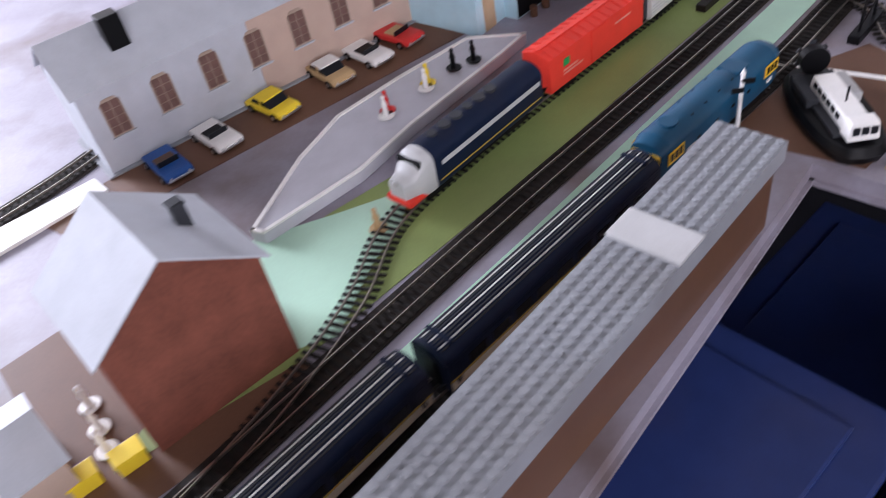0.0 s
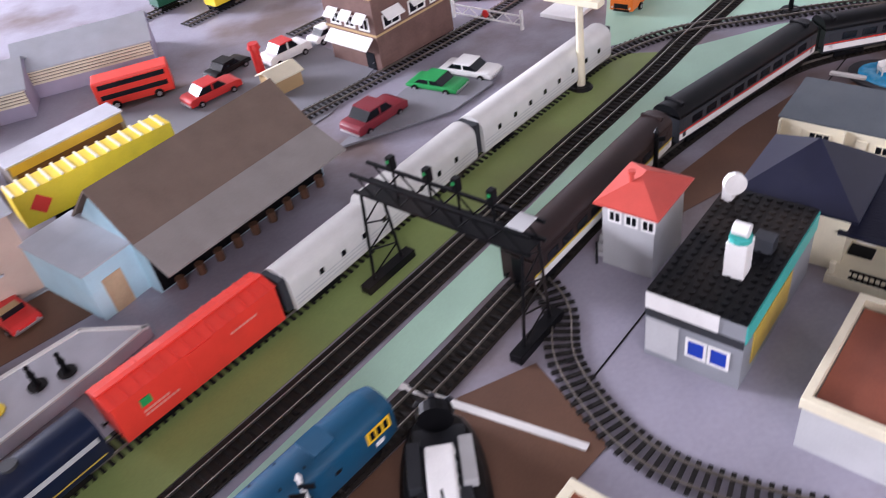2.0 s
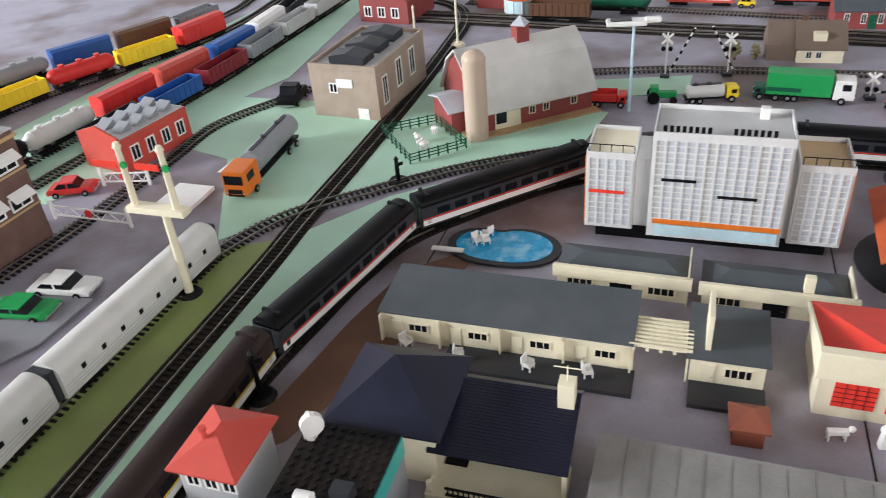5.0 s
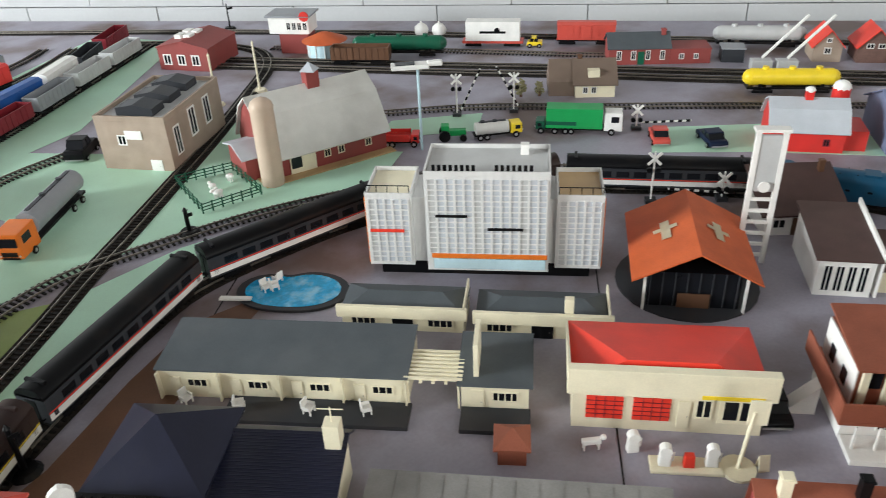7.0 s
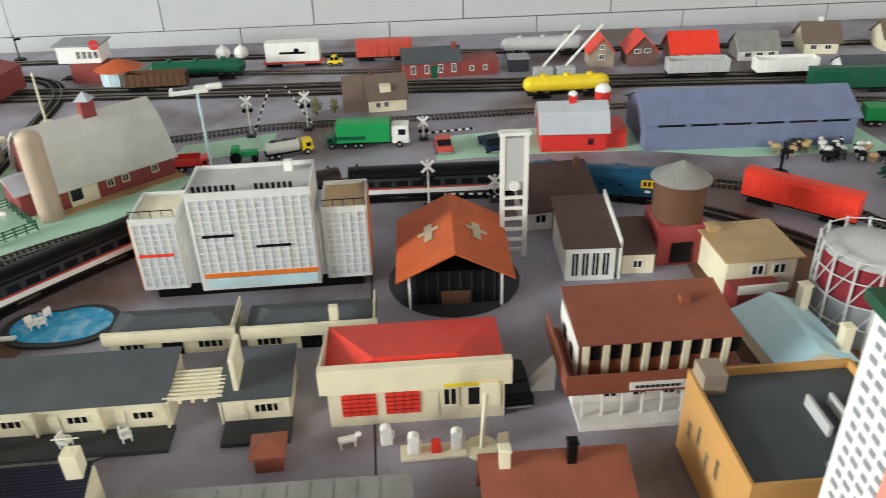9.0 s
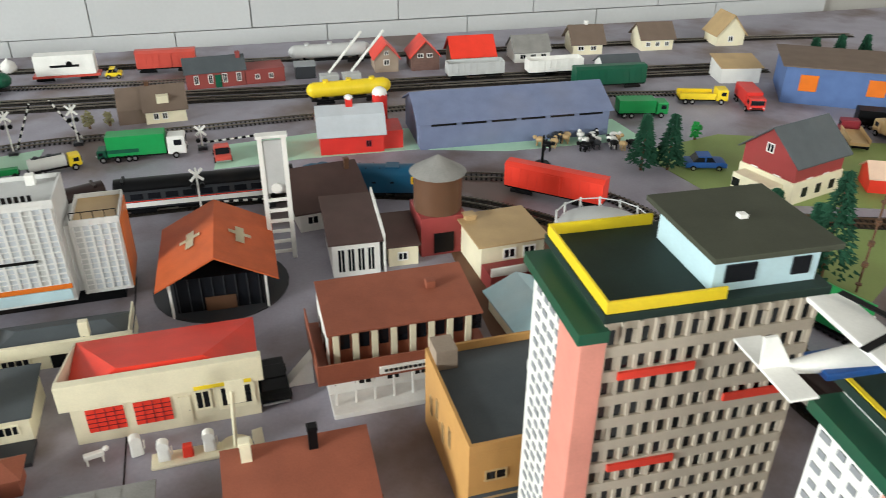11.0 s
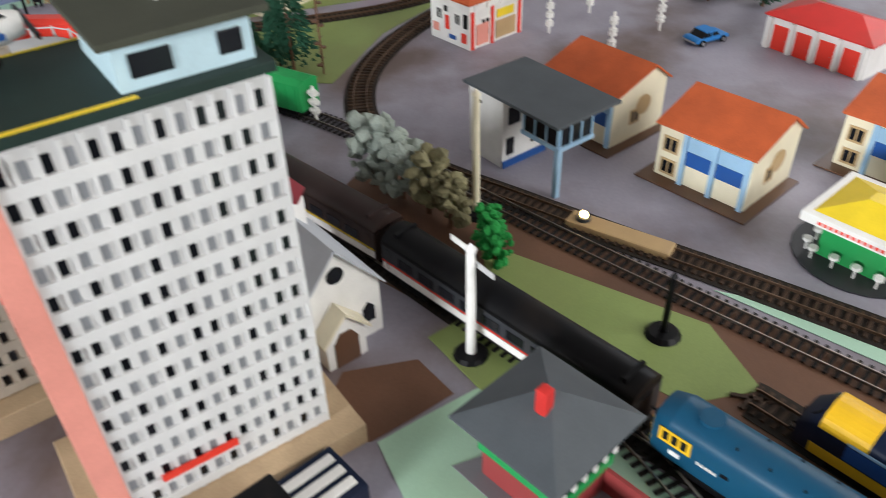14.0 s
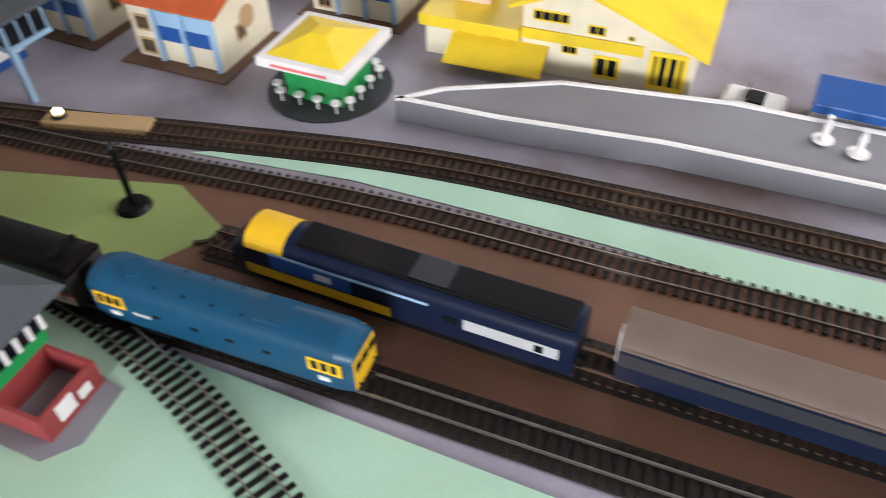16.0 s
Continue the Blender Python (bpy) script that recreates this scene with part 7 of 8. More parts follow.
        for s in (-1, 1):
            part("pillar", box(BM(), -L * 0.05, -L * 0.02, s * W * 0.435 - 0.0005, s * W * 0.435 + 0.0005, H * 0.6, H), mat, t)
    for s in (-1, 1):
        part("headlight", ball(BM(), (L / 2, s * W * 0.34, H * 0.42), 0.0016, n=1), "chrome", t)
        part("bumper", rbox(BM(), s * L / 2 - 0.0012, s * L / 2 + 0.0014, -W * 0.46, W * 0.46, 0.005, 0.0075, 0.0005), "chrome", t)
    wheels(t, L, W)
    return t


def lorry(x, y, yaw, cab, load, label, L=0.13, kind="box", W=0.03, H=0.038, group="toy lorries"):
    label = label if len(label.split()) > 3 else label + " parked on the layout"
    t = thing("toy_lorry", label, "toy lorry", x, y, yaw, 0, group)
    part("chassis", rbox(BM(), -L / 2, L / 2, -W * 0.35, W * 0.35, 0.006, 0.01, 0.0005), "black", t)
    c = part("cab", rbox(BM(), L / 2 - L * 0.24, L / 2, -W / 2, W / 2, 0.007, H * 0.85, 0.002, 0.0008), cab, t)
    part("windscreen", rbox(BM(), L / 2 - 0.0012, L / 2 + 0.0003, -W * 0.4, W * 0.4, H * 0.48, H * 0.74, 0.0005), "pane", c)
    part("grille", box(BM(), L / 2 - 0.0005, L / 2 + 0.0008, -W * 0.3, W * 0.3, 0.011, H * 0.34), "black", c)
    for s in (-1, 1):
        part("side_window", box(BM(), L / 2 - L * 0.15, L / 2 - L * 0.05, s * (W / 2 - 0.0006) - 0.0005, s * (W / 2 - 0.0006) + 0.0005, H * 0.5, H * 0.72), "pane", c)
        part("headlight", ball(BM(), (L / 2, s * W * 0.38, 0.012), 0.0018, n=1), "chrome", c)
    if kind == "tank":
        b = cyl(BM(), (-L / 2 + 0.004, 0, H * 0.58), (L / 2 - L * 0.28, 0, H * 0.58), W * 0.48, 20)
        part("tank", b, load, t, smooth=True)
        part("catwalk", box(BM(), -L / 2 + 0.01, L / 2 - L * 0.32, -0.003, 0.003, H * 0.58 + W * 0.47, H * 0.58 + W * 0.51), "dark_grey", t)
        for k in (-0.3, -0.05):
            part("hatch", cyl(BM(), (L * k, 0, H * 0.58 + W * 0.46), (L * k, 0, H * 0.58 + W * 0.58), 0.004, 10), "dark_grey", t)
    elif kind == "flat":
        part("bed", rbox(BM(), -L / 2, L / 2 - L * 0.26, -W / 2, W / 2, 0.0102, 0.016, 0.0005), load, t)
        for s in (-1, 1):
            part("side_board", box(BM(), -L / 2, L / 2 - L * 0.26, s * W / 2 - 0.0008, s * W / 2 + 0.0008, 0.0162, 0.023), load, t)
    else:
        part("box_body", rbox(BM(), -L / 2, L / 2 - L * 0.26, -W / 2, W / 2, 0.0102, H, 0.001), load, t)
    wheels(t, L, W, 0.0058, (-L * 0.38, -L * 0.24, L * 0.36))
    return t


# Cars parked before the terrace.
for i, (x, y, m, lab, op, inn) in enumerate(((-0.37, 0.685, "blue", "bright blue open toy car", True, "brown"), (-0.325, 0.728, "white", "white open toy sports car", True, "black"), (-0.268, 0.778, "yellow", "dull yellow toy car", False, "yellow"),
                                         (-0.207, 0.835, "tan", "tan toy saloon with white roof", False, "white"), (-0.163, 0.868, "white", "white toy sports car, open top", True, "black"), (-0.128, 0.905, "red", "red open toy sports car", True, "tan"))):
    car(x, y, -45 + 4 * (i % 3) - 4, m, lab, 0.066, 0.032, 0.02, open_top=op, inner=inn)
car(0.24, 1.2, 45, "maroon", "dark red toy car with pale bonnet stripe", 0.088, 0.038, 0.028)
car(0.325, 1.268, -35, "green", "flat green toy racing car", 0.08, 0.036, 0.018, inner="green")
car(0.372, 1.293, -35, "white", "white toy car with dark bonnet", 0.084, 0.034, 0.02)
car(0.392, 1.568, -20, "red", "red toy pick-up at the level crossing", 0.07, 0.03, 0.022)
car(0.1, 1.44, 40, "white", "white and red toy off-roader", 0.075, 0.034, 0.03, inner="red")
car(0.0, 1.345, 40, "red", "red and white toy car", 0.085, 0.034, 0.026)
car(0.01, 1.425, 50, "black", "black toy car", 0.07, 0.032, 0.02)
car(0.16, 1.49, 42, "white", "white toy estate car", 0.06, 0.028, 0.022)
car(1.565, 1.125, 50, "roof_red", "red-brown toy car", 0.06, 0.027, 0.024)
car(1.625, 1.065, 60, "navy", "dark blue toy car", 0.066, 0.03, 0.022)
car(1.15, 0.627, 50, "black", "black toy car with white number patch", 0.07, 0.03, 0.022)
car(1.98, 0.4, -60, "blue", "dark blue toy car on a grey plot", 0.07, 0.03, 0.024)
car(1.838, -0.395, -55, "blue_paint", "bright blue toy car", 0.06, 0.028, 0.018)
car(1.548, -0.72, -55, "white", "white toy car beside the long shed", 0.075, 0.03, 0.02)
car(1.18, -0.835, 45, "white", "white open toy car", 0.055, 0.03, 0.024, open_top=True)
car(0.775, 1.725, 55, "black", "black toy off-roader", 0.07, 0.034, 0.034)
lorry(0.668, 1.485, -128, "orange", "grey", "orange tanker lorry with grey tank", 0.2, "tank", 0.036, 0.052)
lorry(1.5, 1.237, -45, "white", "green", "green toy lorry with white cab", 0.13, "box", 0.032, 0.046)
lorry(1.465, 1.27, 135, "dark_green", "dark_green", "dark green toy pick-up truck", 0.07, "flat", 0.028, 0.026)
lorry(1.372, 1.318, -25, "yellow", "silver", "yellow trailer with silver-green tank", 0.085, "tank", 0.024, 0.03)
lorry(1.227, 1.398, -40, "red", "red", "red toy pick-up truck beside the barn", 0.062, "flat", 0.028, 0.026)
tr = thing("tractor", "green and yellow toy tractor", "toy tractor", 1.305, 1.36, -35)
part("body", rbox(BM(), -0.005, 0.025, -0.006, 0.006, 0.008, 0.018, 0.001), "green", tr)
part("cab", rbox(BM(), -0.018, -0.004, -0.008, 0.008, 0.008, 0.027, 0.001), "green", tr)
for x, r in ((-0.012, 0.01), (0.02, 0.006)):
    for s in (-1, 1):
        part("wheel", cyl(BM(), (x, s * 0.009, r), (x, s * 0.014, r), r, 16), "black", tr)
for x, y, yaw, c, l, k, lab in ((2.322, 0.5, -60, "yellow", "yellow", "flat", "yellow toy lorry"), (2.351, 0.41, -150, "red", "red", "box", "red toy fire engine"), (2.173, 0.58, -55, "green", "green", "box", "dark green toy harvester"), (2.318, 0.06, 60, "white", "white", "flat", "white toy car transporter"), (2.29, 0.13, 40, "tan", "tan", "box", "tan toy lorry"), (2.21, -0.02, -80, "light_grey", "light_grey", "box", "pale grey toy trailer"), (2.32, -0.06, -30, "white", "green", "box", "white and green toy van"), (2.25, 0.2, 20, "maroon", "tan", "flat", "maroon toy lorry"), (2.36, 0.16, -74, "black", "black", "box", "black toy coach")):
    lorry(x, y, yaw, c, l, lab, 0.1, k, 0.034, 0.036)
bt = thing("shunter_truck", "dark blue and white toy rescue vehicle", "toy vehicle", 1.018, -0.03, -40)
part("body", rbox(BM(), -0.045, 0.045, -0.022, 0.022, 0.008, 0.024, 0.002), "navy", bt)
part("cab", rbox(BM(), -0.038, 0.0, -0.02, 0.02, 0.024, 0.042, 0.002, 0.002), "black", bt)
for k in range(3):
    part("white_stripe", rbox(BM(), -0.03, 0.04, -0.016 + 0.012 * k, -0.009 + 0.012 * k, 0.0242, 0.0262, 0.0005), "white", bt)
wheels(bt, 0.09, 0.046, 0.009)

# ---- hovercraft, aeroplanes ----
hv = thing("hovercraft", "black-skirted white toy hovercraft with black propeller", "toy hovercraft", 0.298, 0.628, 92)
prof = [(0.07 * math.cos(a) * (1 if abs(math.cos(a)) < 0.8 else 1.02), 0.031 * math.copysign(abs(math.sin(a)) ** 0.6, math.sin(a))) for a in (2 * math.pi * k / 28 for k in range(28))]
sk = BM()
lo = [sk.verts.new((a, b_, 0.0)) for a, b_ in prof]
mi = [sk.verts.new((a * 1.05, b_ * 1.08, 0.009)) for a, b_ in prof]
up = [sk.verts.new((a * 0.98, b_ * 0.95, 0.016)) for a, b_ in prof]
for r, s in ((lo, mi), (mi, up)):
    for i in range(28):
        sk.faces.new((r[i], r[(i + 1) % 28], s[(i + 1) % 28], s[i]))
sk.faces.new(up)
sk.faces.new(lo[::-1])
part("skirt", sk, "black", hv, "black rubber skirt", smooth=True)
part("deck", rbox(BM(), -0.05, 0.055, -0.02, 0.02, 0.0161, 0.019, 0.001), "dark_grey", hv)
cabn = part("cabin", rbox(BM(), -0.058, 0.03, -0.012, 0.012, 0.0191, 0.033, 0.002, 0.0015), "white", hv, "white cabin")
for k in range(6):
    for s in (-1, 1):
        part("window", box(BM(), -0.035 + 0.01 * k, -0.029 + 0.01 * k, s * 0.0113 - 0.0006, s * 0.0113 + 0.0006, 0.025, 0.03), "pane", cabn)
br = part("bridge", rbox(BM(), -0.063, -0.045, -0.014, 0.014, 0.0191, 0.037, 0.002, 0.002), "white", hv, "white wheelhouse")
for k in range(3):
    part("windscreen", box(BM(), -0.0634, -0.0615, -0.01 + 0.0075 * k, -0.0045 + 0.0075 * k, 0.026, 0.033), "pane", br)
part("side_locker", rbox(BM(), 0.0, 0.04, -0.025, -0.014, 0.0161, 0.025, 0.001), "light_grey", hv)
part("side_locker", rbox(BM(), 0.0, 0.04, 0.014, 0.025, 0.0161, 0.025, 0.001), "dark_grey", hv)
part("fan_duct", cyl(BM(), (0.05, 0, 0.033), (0.06, 0, 0.033), 0.014, 18), "black", hv)
for a in (0, 60, 120):
    pb = part("propeller_blade", box(BM(), -0.0008, 0.0008, -0.0025, 0.0025, -0.016, 0.016), "dark_grey", hv)
    pb.matrix_basis = pose(0.0625, 0, 0.033, a)
part("mast", cyl(BM(), (-0.02, 0, 0.033), (-0.02, 0, 0.048), 0.001, 6), "black", hv)


def aeroplane(x, y, z, yaw):
    t = thing("toy_aeroplane", "white and blue toy aeroplane on the tower roof", "toy aeroplane", x, y, yaw, z)
    f = BM()
    last = None
    for u, r in ((-0.055, 0.002), (-0.03, 0.005), (0.0, 0.008), (0.03, 0.009), (0.04, 0.006)):
        ring = [f.verts.new((u, r * math.cos(a), 0.016 + r * math.sin(a))) for a in (2 * math.pi * k / 12 for k in range(12))]
        if last:
            for i in range(12):
                f.faces.new((last[i], last[(i + 1) % 12], ring[(i + 1) % 12], ring[i]))
        else:
            f.faces.new(ring)
        last = ring
    f.faces.new(last)
    part("fuselage", f, "white", t, smooth=True)
    part("blue_flank", rbox(BM(), -0.03, 0.03, -0.0095, 0.0095, 0.012, 0.016, 0.001), "blue", t, "blue lower flank")
    part("wing", rbox(BM(), -0.012, 0.01, -0.038, 0.038, 0.0245, 0.0275, 0.001), "white", t)
    for s in (-1, 1):
        part("strut", cyl(BM(), (0.0, s * 0.006, 0.014), (0.0, s * 0.026, 0.0244), 0.0008, 6), "black", t)
        part("wheel", cyl(BM(), (0.02, s * 0.01, 0.004), (0.02, s * 0.012, 0.004), 0.004, 12), "black", t)
    part("tailplane", rbox(BM(), -0.06, -0.045, -0.024, 0.024, 0.0165, 0.018, 0.0006), "white", t)
    part("fin", prism(BM(), [(-0.06, 0.018), (-0.044, 0.018), (-0.055, 0.036), (-0.062, 0.036)], -0.0008, 0.0008, "y"), "white", t)
    for a in (20, 110):
        rb = part("rotor_blade", rbox(BM(), -0.036, 0.036, -0.0022, 0.0022, 0, 0.0008, 0.0003), "black", t, "thin black blade")
        rb.matrix_basis = pose(0.016, 0, 0.0305, 0, 0, a)
    part("hub", cyl(BM(), (0.016, 0, 0.0266), (0.016, 0, 0.0318), 0.0016, 8), "black", t)
    part("propeller", rbox(BM(), 0.041, 0.043, -0.026, 0.026, 0.0145, 0.0175, 0.0005), "black", t)
    part("cockpit", rbox(BM(), 0.01, 0.022, -0.005, 0.005, 0.021, 0.0265, 0.001), "teal", t)
    return t


aeroplane(1.06, 0.116, 0.293, -46)
heli = thing("toy_helicopter", "white toy helicopter on the office roof", "toy helicopter", 0.308, 1.462, 20, 0.1603)
part("cabin", ball(BM(), (0.0, 0, 0.016), 0.014, 0.75), "white", heli, smooth=True)
part("canopy", ball(BM(), (0.006, 0, 0.018), 0.0105, 0.8), "pane", heli, "dark canopy", smooth=True)
part("tail", cyl(BM(), (-0.01, 0, 0.018), (-0.05, 0, 0.021), 0.003, 10, 0.0014), "white", heli)
part("rotor", rbox(BM(), -0.05, 0.05, -0.002, 0.002, 0.031, 0.0318, 0.0003), "white", heli)
part("mast", cyl(BM(), (0, 0, 0.024), (0, 0, 0.032), 0.0012, 8), "dark_grey", heli)
for s in (-1, 1):
    part("skid", cyl(BM(), (-0.018, s * 0.009, 0.001), (0.018, s * 0.009, 0.001), 0.001, 6), "dark_grey", heli)
    part("skid_leg", cyl(BM(), (0, s * 0.009, 0.001), (0, s * 0.006, 0.009), 0.0008, 6), "dark_grey", heli)

# ---- railway furniture ----
gan = thing("signal_gantry", "black plastic lattice signal gantry over the tracks", "signal gantry", 0.257, 0.892, -41.5)
span = 0.172
for x in (0.0, span):
    base = part("foot", rbox(BM(), x - 0.006, x + 0.006, -0.034, 0.034, 0, 0.009, 0.0006), "black", gan)
    lg = BM()
    for y in (-0.02, 0.02):
        cyl(lg, (x, y, 0.009), (x, y * 0.55, 0.104), 0.0016, 6)
    for k in range(6):
        z0, z1 = 0.012 + 0.0152 * k, 0.012 + 0.0152 * (k + 1)
        s = 1 if k % 2 else -1
        cyl(lg, (x, s * 0.02 * (1 - 0.07 * k), z0), (x, -s * 0.02 * (1 - 0.07 * (k + 1)), z1), 0.0009, 5)
    part("lattice_leg", lg, "black", gan)
for y in (-0.011, 0.011):
    for z in (0.104, 0.122):
        part("chord", rbox(BM(), -0.008, span + 0.008, y - 0.0014, y + 0.0014, z - 0.0014, z + 0.0014, 0.0003), "black", gan)
    for k in range(11):
        x0, x1 = span * k / 11, span * (k + 1) / 11
        part("brace", cyl(BM(), (x0, y, 0.105 if k % 2 else 0.121), (x1, y, 0.121 if k % 2 else 0.105), 0.0009, 5), "black", gan)
part("walkway", rbox(BM(), -0.004, span + 0.004, -0.0095, 0.0095, 0.1022, 0.1036, 0.0003), "black", gan)
for u in (0.035, 0.075, 0.105, 0.14):
    sg = part("signal_head", rbox(BM(), u - 0.003, u + 0.003, -0.0035, 0.0035, 0.134, 0.147, 0.0008), "black", gan)
    part("signal_post", cyl(BM(), (u, 0, 0.1036), (u, 0, 0.134), 0.0011, 6), "black", sg)
    part("lens", cyl(BM(), (u, -0.0036, 0.143), (u, -0.0044, 0.143), 0.0016, 10), "green", sg)
part("pale_panel", box(BM(), span - 0.014, span + 0.002, -0.01, 0.01, 0.1242, 0.1252), "light_grey", gan)


def signal_post(x, y, h, label, mat="cream", base="black", arms=(), yaw=0.0, r=0.003):
    t = thing("signal_post", label, "railway signal", x, y, yaw, group="railway signals")
    part("base", cyl(BM(), (0, 0, 0), (0, 0, 0.005), 0.016, 14, 0.012), base, t, "dark round base")
    part("post", cyl(BM(), (0, 0, 0.005), (0, 0, h), r, 12, r * 0.8), mat, t, smooth=True)
    part("finial", cyl(BM(), (0, 0, h), (0, 0, h + 0.006), r * 1.1, 10, 0.0), mat, t)
    for z, w, m in arms:
        part("arm", rbox(BM(), 0.001, w, -r - 0.0016, -r - 0.0004, z - 0.0026, z + 0.0026, 0.0003), m, t, "signal arm")
        part("arm_bracket", cyl(BM(), (0, -r - 0.001, z), (0, 0, z), 0.0016, 8), "black", t)
    return t


dbl = signal_post(0.508, 1.206, 0.112, "tall cream bracket signal with two posts and red arms", r=0.0055, yaw=-42)
part("bracket", rbox(BM(), -0.045, 0.03, -0.008, 0.008, 0.1122, 0.12, 0.0008), "cream", dbl, "cream bracket platform")
for x in (-0.036, 0.018):
    p2 = part("doll_post", cyl(BM(), (x, 0, 0.12), (x, 0, 0.19), 0.0042, 12, 0.0034), "cream", dbl)
    part("cap", cyl(BM(), (x, 0, 0.19), (x, 0, 0.196), 0.005, 10, 0.003), "cream", p2)
    part("arm", rbox(BM(), x - 0.034, x - 0.003, -0.0062, -0.005, 0.168, 0.176, 0.0004), "bright_red", p2, "red signal arm")
    part("lens", cyl(BM(), (x + 0.006, -0.004, 0.172), (x + 0.006, -0.007, 0.172), 0.004, 10), "green", p2)
signal_post(1.184, -0.127, 0.108, "white square lattice signal post on a black base", "white", "black", ((0.1, 0.03, "white"), (0.092, -0.02, "light_grey")), 45, 0.0042)
signal_post(1.381, -0.112, 0.132, "tall cream signal post beside the bushes", "cream", "black", ((0.124, 0.026, "white"),), 30, 0.004)
signal_post(1.224, -0.281, 0.062, "short black colour-light signal", "black", "black", ((0.05, 0.008, "black"),), 40, 0.003)
signal_post(0.208, 0.616, 0.07, "small white signal with black head", "white", "black", ((0.064, 0.01, "black"), (0.055, -0.01, "black")), 0, 0.0022)
signal_post(0.544, 0.99, 0.055, "small black ground signal", "black", "black", ((0.048, 0.008, "black"),), 0, 0.003)
signal_post(0.826, 1.334, 0.036, "small black ground signal by the curve", "black", "black", ((0.03, 0.008, "black"),), 0, 0.0035)
signal_post(1.292, 2.324, 0.06, "black semaphore signal near the wall", "black", "black", ((0.052, 0.014, "black"),), 0, 0.002)
signal_post(1.052, 1.802, 0.1, "slim cream post beside the factory", "cream", "cream", (), 0, 0.0025)
signal_post(1.151, 1.821, 0.1, "slim cream post near the barn", "cream", "cream", (), 0, 0.0025)
signal_post(1.84, 0.64, 0.05, "small black signal before the warehouse", "black", "black", ((0.044, 0.008, "black"),), 0, 0.0025)
for x, y, h in ((1.852, -0.174, 0.05), (1.777, -0.26, 0.062), (1.873, -0.334, 0.06), (1.935, -0.234, 0.06), (1.56, 0.1, 0.045), (1.49, 0.02, 0.04)):
    t = thing("insulator_post", "white ribbed post with stacked discs", "post", x, y, group="white ribbed posts")
    part("stem", cyl(BM(), (0, 0, 0), (0, 0, h), 0.0022, 8), "white", t)
    for k in range(6):
        part("disc", cyl(BM(), (0.003 * (-1) ** k, 0, h * (0.2 + 0.13 * k)), (0.003 * (-1) ** k, 0, h * (0.25 + 0.13 * k)), 0.006, 10), "white", t)


def crossing_light(x, y, h, yaw, barrier=0.0):
    t = thing("crossing_signal", "white cross-shaped level crossing signal with lamps", "crossing signal", x, y, yaw, group="level crossing signals")
    part("base", rbox(BM(), -0.008, 0.008, -0.008, 0.008, 0, 0.006, 0.0006), "dark_grey", t)
    part("post", cyl(BM(), (0, 0, 0.006), (0, 0, h), 0.0014, 8), "white", t)
    for a in (45, -45):
        part("cross_arm", rbox(BM(), -0.013, 0.013, -0.0008, 0.0008, -0.002, 0.002, 0.0003), "white", t).matrix_basis = pose(0, -0.002, h - 0.01, 0, a)
    for s in (-1, 1):
        part("lamp", cyl(BM(), (s * 0.006, -0.003, h - 0.028), (s * 0.006, 0.001, h - 0.028), 0.004, 12), "black", t)
    if barrier:
        bb = part("barrier", rbox(BM(), -0.0015, 0.0015, -0.0012, 0.0012, 0, 0.085, 0.0004), "white", t)
        bb.matrix_basis = pose(0.008, 0, 0.012, 0, barrier)
        for k in range(6):
            part("black_band", box(BM(), -0.0017, 0.0017, -0.0014, 0.0014, 0.006 + 0.014 * k, 0.013 + 0.014 * k), "black", bb)
    return t


crossing_light(1.377, 1.442, 0.08, -40, 25)
crossing_light(1.468, 1.388, 0.076, -40, -28)
crossing_light(1.387, 0.985, 0.08, -40)
crossing_light(1.47, 0.926, 0.045, -40, -86)
crossing_light(1.575, 1.185, 0.045, -40, 88)
# White gates of the near level crossing.
for (x0, y0), (x1, y1) in (((0.364, 1.497), (0.46, 1.41)), ((0.435, 1.566), (0.499, 1.529))):
    L = math.hypot(x1 - x0, y1 - y0)
    t = thing("crossing_gate", "white lattice level crossing gate with red disc", "level crossing gate", x0, y0, math.degrees(math.atan2(y1 - y0, x1 - x0)), group="level crossing gates")
    for z in (0.006, 0.02):
        part("rail", box(BM(), 0, L, -0.0008, 0.0008, z, z + 0.0022), "white", t)
    for k in range(8):
        part("brace", cyl(BM(), (L * k / 8, 0, 0.007 if k % 2 else 0.021), (L * (k + 1) / 8, 0, 0.021 if k % 2 else 0.007), 0.0007, 5), "white", t)
    for x in (0, L):
        part("gate_post", box(BM(), x - 0.002, x + 0.002, -0.002, 0.002, 0, 0.03), "white", t)
    part("disc", cyl(BM(), (L / 2, -0.002, 0.016), (L / 2, -0.0034, 0.016), 0.006, 14), "red", t, "red warning disc")
bx = thing("gate_platform", "white gate platform beside the level crossing", "platform", 0.5, 1.44, -42)
part("slab", rbox(BM(), -0.01, 0.05, 0.0, 0.07, 0, 0.006, 0.0006), "white", bx)
# Pool, chairs, pumps.
pool = thing("swimming_pool", "kidney-shaped blue pool with dark paved rim", "swimming pool", 0.875, 1.103, -42)
kid = []
for k in range(32):
    a = 2 * math.pi * k / 32
    r = 1 + 0.16 * math.cos(2 * a) - 0.2 * math.exp(-((a - 1.9) / 0.45) ** 2)
    kid.append((0.052 * r * math.cos(a), 0.043 * r * math.sin(a)))
part("rim", prism(BM(), [(a * 1.18, b_ * 1.2) for a, b_ in kid], 0.0006, 0.004, "z"), "dark_grey", pool, "dark grey paved rim")
part("water", prism(BM(), kid, 0.0041, 0.0046, "z"), "water", pool, "rippled blue water", smooth=False)
